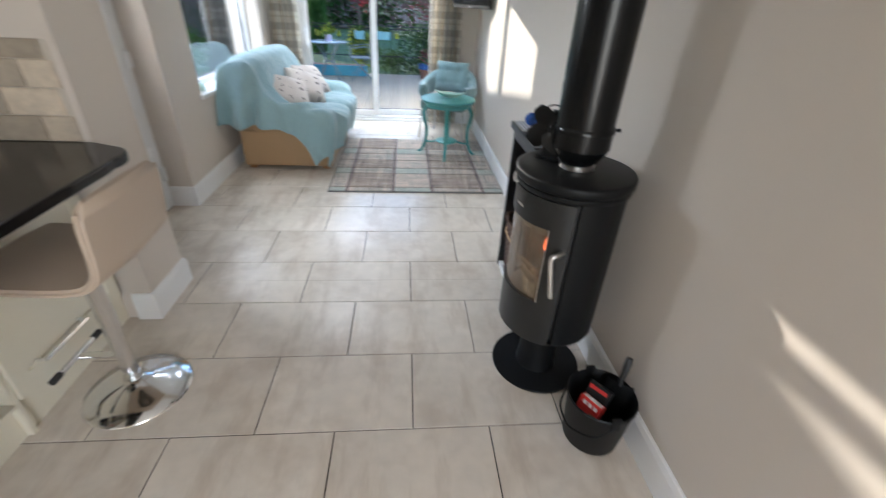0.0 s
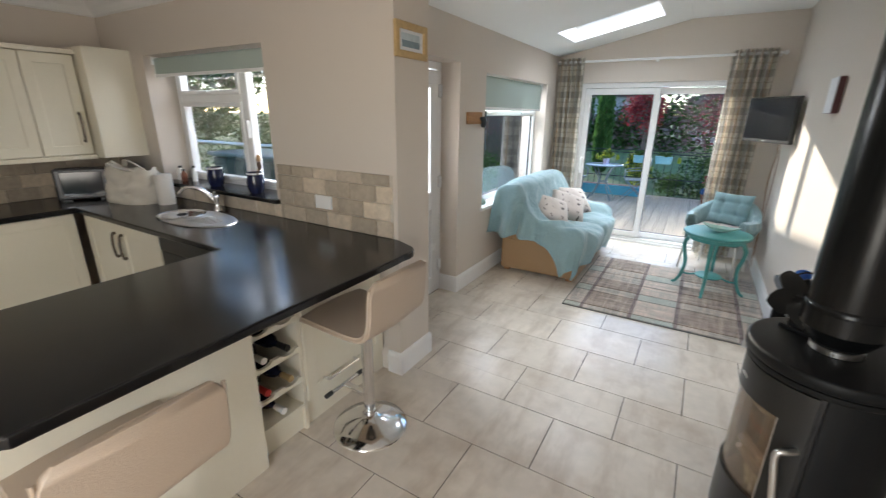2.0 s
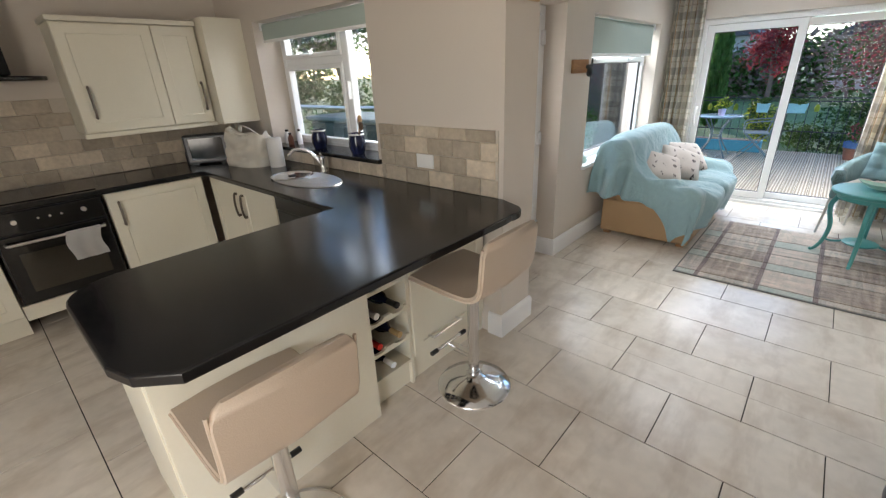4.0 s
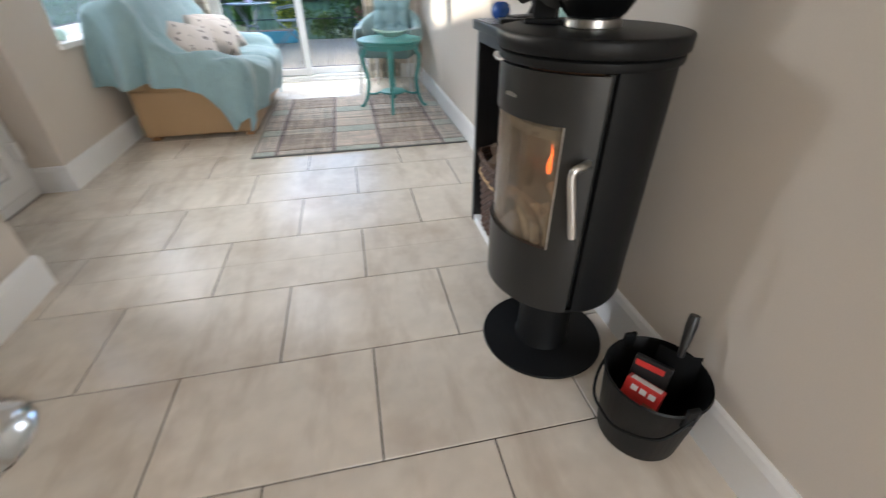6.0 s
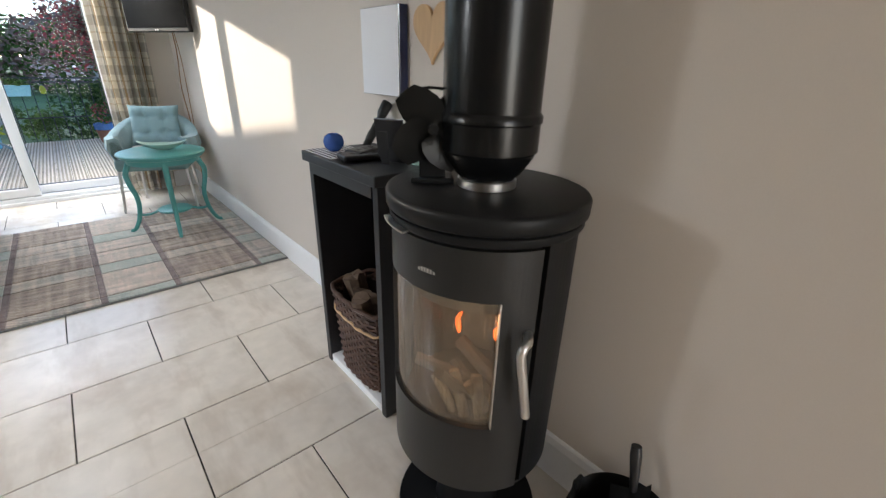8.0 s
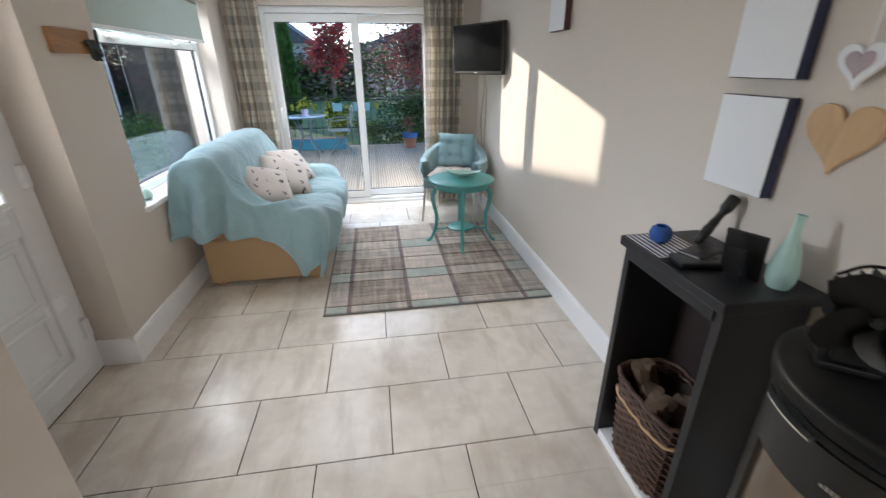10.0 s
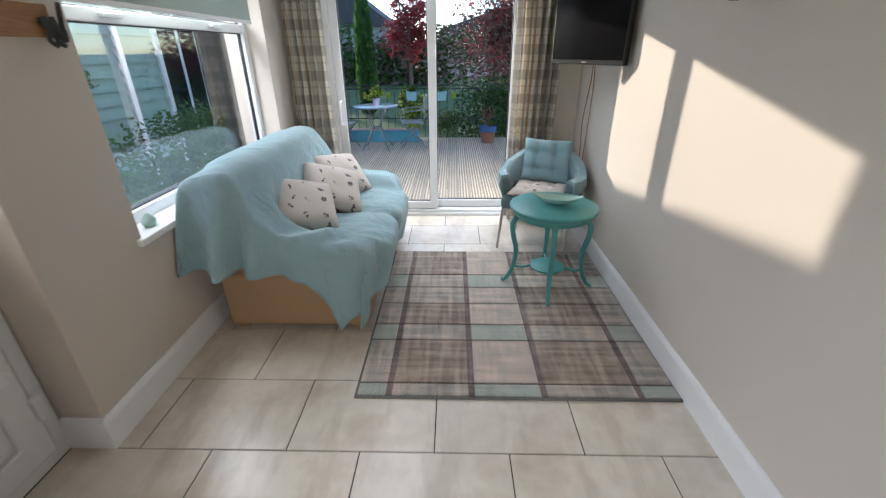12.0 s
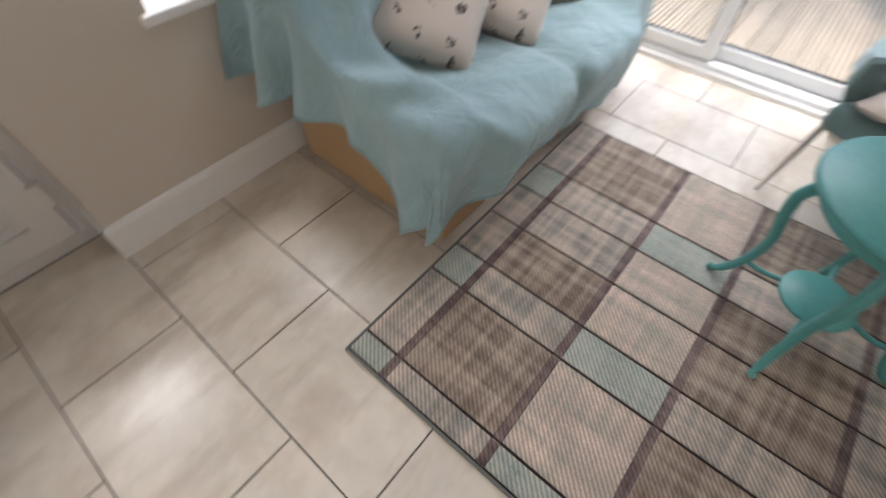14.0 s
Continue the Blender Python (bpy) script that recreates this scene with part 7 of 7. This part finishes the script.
def bistro_chair(m):
    t = thing("bistro_chair", "folding dark metal garden chair", "garden chair", m, "bistro set on the deck")
    part("seat", box(-0.20, -0.19, 0.42, 0.20, 0.19, 0.437, 0.006), BISTRO, t)
    part("back_loop", tube(smooth_path([(-0.21, 0.18, 0.42), (-0.22, 0.24, 0.70), (-0.15, 0.27, 0.84), (0, 0.28, 0.87), (0.15, 0.27, 0.84), (0.22, 0.24, 0.70), (0.21, 0.18, 0.42)], 6), 0.011, 8), BISTRO, t, smooth=True)
    for s in (-1, 1):
        part("leg", tube([(s * 0.20, 0.20, 0.43), (s * 0.20, -0.22, 0.0)], 0.011, 8), BISTRO, t)
        part("leg", tube([(s * 0.185, -0.18, 0.43), (s * 0.185, 0.24, 0.0)], 0.011, 8), BISTRO, t)
        part("armrest", tube(smooth_path([(s * 0.215, 0.23, 0.66), (s * 0.24, 0.0, 0.64), (s * 0.22, -0.18, 0.60), (s * 0.20, -0.19, 0.43)], 5), 0.010, 8), BISTRO, t, smooth=True)
    for x in (-0.10, 0, 0.10):
        part("back_slat", box(x - 0.02, 0.235, 0.50, x + 0.02, 0.243, 0.85), BISTRO, t)
    return t


bc = bistro_chair(Matrix.Translation((-2.14, 9.45, ZD)) @ Matrix.Rotation(radians(75), 4, "Z"))
copy_thing(bc, Matrix.Translation((-0.93, 9.62, ZD)) @ Matrix.Rotation(radians(-80), 4, "Z"))
pp = thing("plant_pot", "lilac pot with a leafy green plant on a table", "plant", Matrix.Translation(BT + Vector((0.02, 0.02, 0.728))))
part("pot", lathe([(0, 0), (0.05, 0), (0.065, 0.11), (0.068, 0.12), (0.06, 0.12), (0, 0.10)], 20), shade("lilac_pot", (0.50, 0.45, 0.62), 0.4), pp, smooth=True)
clump("pot_plant", "leafy green plant growing in a lilac pot", "plant", BT + Vector((0.02, 0.02, 0.94)), (0.16, 0.16, 0.14), 260, 0.045, (LEAF_LIME, LEAF), seed=61, hollow=0.2)
bbq = thing("barbecue_cover", "barbecue under a black weatherproof cover", "barbecue", Matrix.Translation((-2.75, 9.75, ZD)))
bm = box(-0.35, -0.30, 0.0, 0.35, 0.30, 1.0, 0.08, 3)
for v in bm.verts:
    v.co.x *= 1 + 0.12 * (1 - v.co.z) + 0.05 * noise.noise(v.co * 4)
    v.co.y *= 1 + 0.05 * noise.noise(v.co * 5)
part("cover", bm, BLACKPLASTIC, bbq, smooth=True)
tr_ = thing("planter_trough", "blue painted wooden planter trough", "planter", Matrix.Translation((-1.60, 10.12, ZD)))
part("trough", box(-0.75, -0.13, 0.0, 0.75, 0.13, 0.21, 0.01), BLUEPAINT, tr_)
part("soil", box(-0.72, -0.10, 0.211, 0.72, 0.10, 0.22), BARK, tr_)
for x, y, s, lab in ((0.46, 9.95, 1.05, "blue glazed rim on a terracotta garden pot"),):
    t = thing("garden_pot", lab, "plant pot", Matrix.Translation((x, y, ZD)))
    part("pot", lathe([(0, 0), (0.10 * s, 0), (0.135 * s, 0.20 * s), (0.13 * s, 0.2 * s), (0, 0.18 * s)], 24), TERRA, t, smooth=True)
    part("rim", lathe([(0.133 * s, 0.19 * s), (0.15 * s, 0.20 * s), (0.152 * s, 0.29 * s), (0.13 * s, 0.29 * s), (0.12 * s, 0.22 * s)], 24), BLUEPOT, t, smooth=True)
    clump("red_pot_plant", "red twiggy plant in a garden pot", "plant", (x, y, ZD + 0.42 * s), (0.16 * s, 0.16 * s, 0.2 * s), 240, 0.03, (LEAF_RED, LEAF), seed=70 + int(s * 10), hollow=0.1)

rail = thing("deck_railing", "thin black metal railing round the deck", "railing")
for z in (0.30, 0.84, 0.90):
    part("rail", tube([(-3.4, 10.40, z - 0.04), (2.6, 10.40, z - 0.04)], 0.010, 6), IRON, rail)
for k in range(42):
    part("baluster", tube([(-3.35 + 0.145 * k, 10.40, ZD), (-3.35 + 0.145 * k, 10.40, 0.80)], 0.006, 5), IRON, rail)
for k, x in enumerate((-1.88, -1.43, -0.18)):
    fl = thing("rail_lantern", "small yellow lantern hanging on the railing", "lantern", Matrix.Translation((x, 10.36, 0.62)))
    part("lantern", lathe([(0, 0), (0.035, 0.01), (0.042, 0.06), (0.03, 0.11), (0.012, 0.13), (0, 0.13)], 12), LEAF_LIME, fl, smooth=True)
    part("hook", tube([(0, 0, 0.125), (0, 0.02, 0.20), (0, 0.035, 0.235)], 0.004, 5), IRON, fl)

for x, w in ((-0.48, 0.17), (-0.98, 0.10)):
    t = thing("rail_planter", "pale blue metal planter hung on the deck railing", "planter", Matrix.Translation((x, 10.31, 0.60)))
    part("trough", prism([(-w * 0.85, -0.06), (w * 0.85, -0.06), (w, 0.10), (-w, 0.10)], -0.07, 0.07, Matrix(((1, 0, 0, 0), (0, 0, 1, 0), (0, 1, 0, 0.06), (0, 0, 0, 1))), bevel=0.006), shade("pale_blue_metal", (0.16, 0.36, 0.40), 0.5, vary=0.15), t)
    for k in (-0.6, 0.6):
        part("hook", tube(smooth_path([(k * w, 0.07, 0.10), (k * w, 0.08, 0.24), (k * w, 0.10, 0.27)], 4), 0.005, 6), IRON, t)
    clump("rail_plant", "small green plant growing in a hung planter", "plant", (x, 10.31, 0.80), (w, 0.09, 0.08), 160, 0.03, LEAF, seed=80 + int(w * 100), hollow=0.2)

# ---- laid pieces: floor, splashback, decking ----
floor = structure("floor", box(XW, YS, -0.06, XE, YP + 0.03, -0.004), GROUT, "beige stone-effect floor tiles with dark grout", "floor")
_tiles = {}


def slab(w, d, h, bevel, key, material, name):
    k = (key, round(w, 3), round(d, 3), round(h, 3))
    if k not in _tiles:
        bm = bmesh.new()
        b = min(bevel, w / 4, d / 4)
        lo = [bm.verts.new((x * w / 2, y * d / 2, -h)) for x, y in ((-1, -1), (1, -1), (1, 1), (-1, 1))]
        md = [bm.verts.new((x * w / 2, y * d / 2, -b)) for x, y in ((-1, -1), (1, -1), (1, 1), (-1, 1))]
        hi = [bm.verts.new((x * (w / 2 - b), y * (d / 2 - b), 0)) for x, y in ((-1, -1), (1, -1), (1, 1), (-1, 1))]
        for a, c in ((lo, md), (md, hi)):
            for i in range(4):
                bm.faces.new((a[i], a[(i + 1) % 4], c[(i + 1) % 4], c[i]))
        bm.faces.new(hi)
        me = bpy.data.meshes.new(name)
        bm.to_mesh(me)
        bm.free()
        me.materials.append(material)
        _tiles[k] = me
    return _tiles[k]


TX, TY, TX0, TY0, G = 0.603, 0.403, -0.260, 1.041, 0.0045
for j in range(-8, 13):
    y0, y1 = TY0 + j * TY, TY0 + (j + 1) * TY
    shift = 0.3015 if j % 2 == 0 else 0.0
    for i in range(-8, 4):
        x0 = TX0 + i * TX + shift
        x1 = x0 + TX
        for bx0, bx1, by0, by1 in ((XW, XE, YS, DY0 - 0.01), (XL - 0.17, XE, DY0 - 0.01, YP + 0.03)):
            a0, a1, b0, b1 = max(x0 + G / 2, bx0), min(x1 - G / 2, bx1), max(y0 + G / 2, by0), min(y1 - G / 2, by1)
            if a1 - a0 > 0.01 and b1 - b0 > 0.01:
                t = new("tile", slab(a1 - a0, b1 - b0, 0.008, 0.0015, "f", TILE, "tile"))
                t.location = ((a0 + a1) / 2, (b0 + b1) / 2, 0.0)
                t.parent = floor


def splash(name, place, u0, u1, v0, v1, skip, label):
    """Tumbled stone tiles 200 x 100 in half bond; place maps (u, v) to a pose with z out of the wall."""
    back = structure(name, box(u0, v0, -0.006, u1, v1, -0.001), SPLASH_GROUT, label, "splashback")
    back.matrix_world = place
    j, v = 0, v0
    while v < v1 - 0.02:
        u = u0 - (0.06 if j % 2 else 0.16)
        while u < u1:
            a0, a1, b1 = max(u, u0), min(u + 0.197, u1), min(v + 0.097, v1)
            if a1 - a0 > 0.02 and not any(s[0] < (a0 + a1) / 2 < s[1] and s[2] < (v + b1) / 2 < s[3] for s in skip):
                t = new("tile", slab(a1 - a0, b1 - v, 0.010, 0.004, "s", SPLASH, "splash_tile"))
                t.location = ((a0 + a1) / 2, (v + b1) / 2, 0.007)
                t.parent = back
            u += 0.20
        v += 0.10
        j += 1
    return back


FACE_S = Matrix(((1, 0, 0, 0), (0, 0, -1, YK - 0.007), (0, 1, 0, 0), (0, 0, 0, 1)))
FACE_E = Matrix(((0, 0, 1, XW + 0.007), (1, 0, 0, 0), (0, 1, 0, 0), (0, 0, 0, 1)))
splash("splashback_window_wall", FACE_S, WX1 + 0.04, XP - 0.03, ZT + 0.001, 1.265, [], "tumbled beige stone splashback tiles")
splash("splashback_under_sill", FACE_S, XW + 0.02, WX1 + 0.04, ZT + 0.001, WZ0 - 0.008, [], "tumbled beige stone tiles under the sill")
splash("splashback_west", FACE_E, -0.95, YK - 0.02, ZT + 0.001, 1.50, [(0.45, 1.76, 1.24, 1.6)], "tumbled beige stone splashback tiles behind the hob")

# decking: grooved boards running away from the house
deck = structure("decking", box(-3.6, YP + 0.31, ZD - 0.16, 2.8, 10.45, ZD - 0.035), GROUT, "weathered grooved timber decking", "deck")
BWID, n_g = 0.144, 4
prof = [(-0.069, -0.030), (-0.069, -0.003), (-0.066, 0.0)]
for k in range(n_g):
    c = -0.052 + 0.0347 * k
    prof += [(c - 0.009, 0.0), (c - 0.0075, -0.009), (c + 0.0075, -0.009), (c + 0.009, 0.0)]
prof += [(0.066, 0.0), (0.069, -0.003), (0.069, -0.030)]
bm = prism(prof, -10.45, -(YP + 0.31), Matrix(((1, 0, 0, 0), (0, 0, -1, 0), (0, 1, 0, 0), (0, 0, 0, 1))))
for f in bm.faces:
    if all(-0.012 < v.co.z < 0.001 for v in f.verts) and min(v.co.z for v in f.verts) < -0.005:
        f.material_index = 1
board = bpy.data.meshes.new("deck_board")
bm.to_mesh(board)
bm.free()
board.materials.append(DECK)
# groove faces in a darker tone: shade painted into the boards
board.materials.append(shade("groove_shade", (0.34, 0.285, 0.215), 0.9, grain=60, vary=0.3))
for k in range(44):
    t = new("deck_board", board)
    t.location = (-3.5 + BWID * k, 0, ZD)
    t.parent = deck
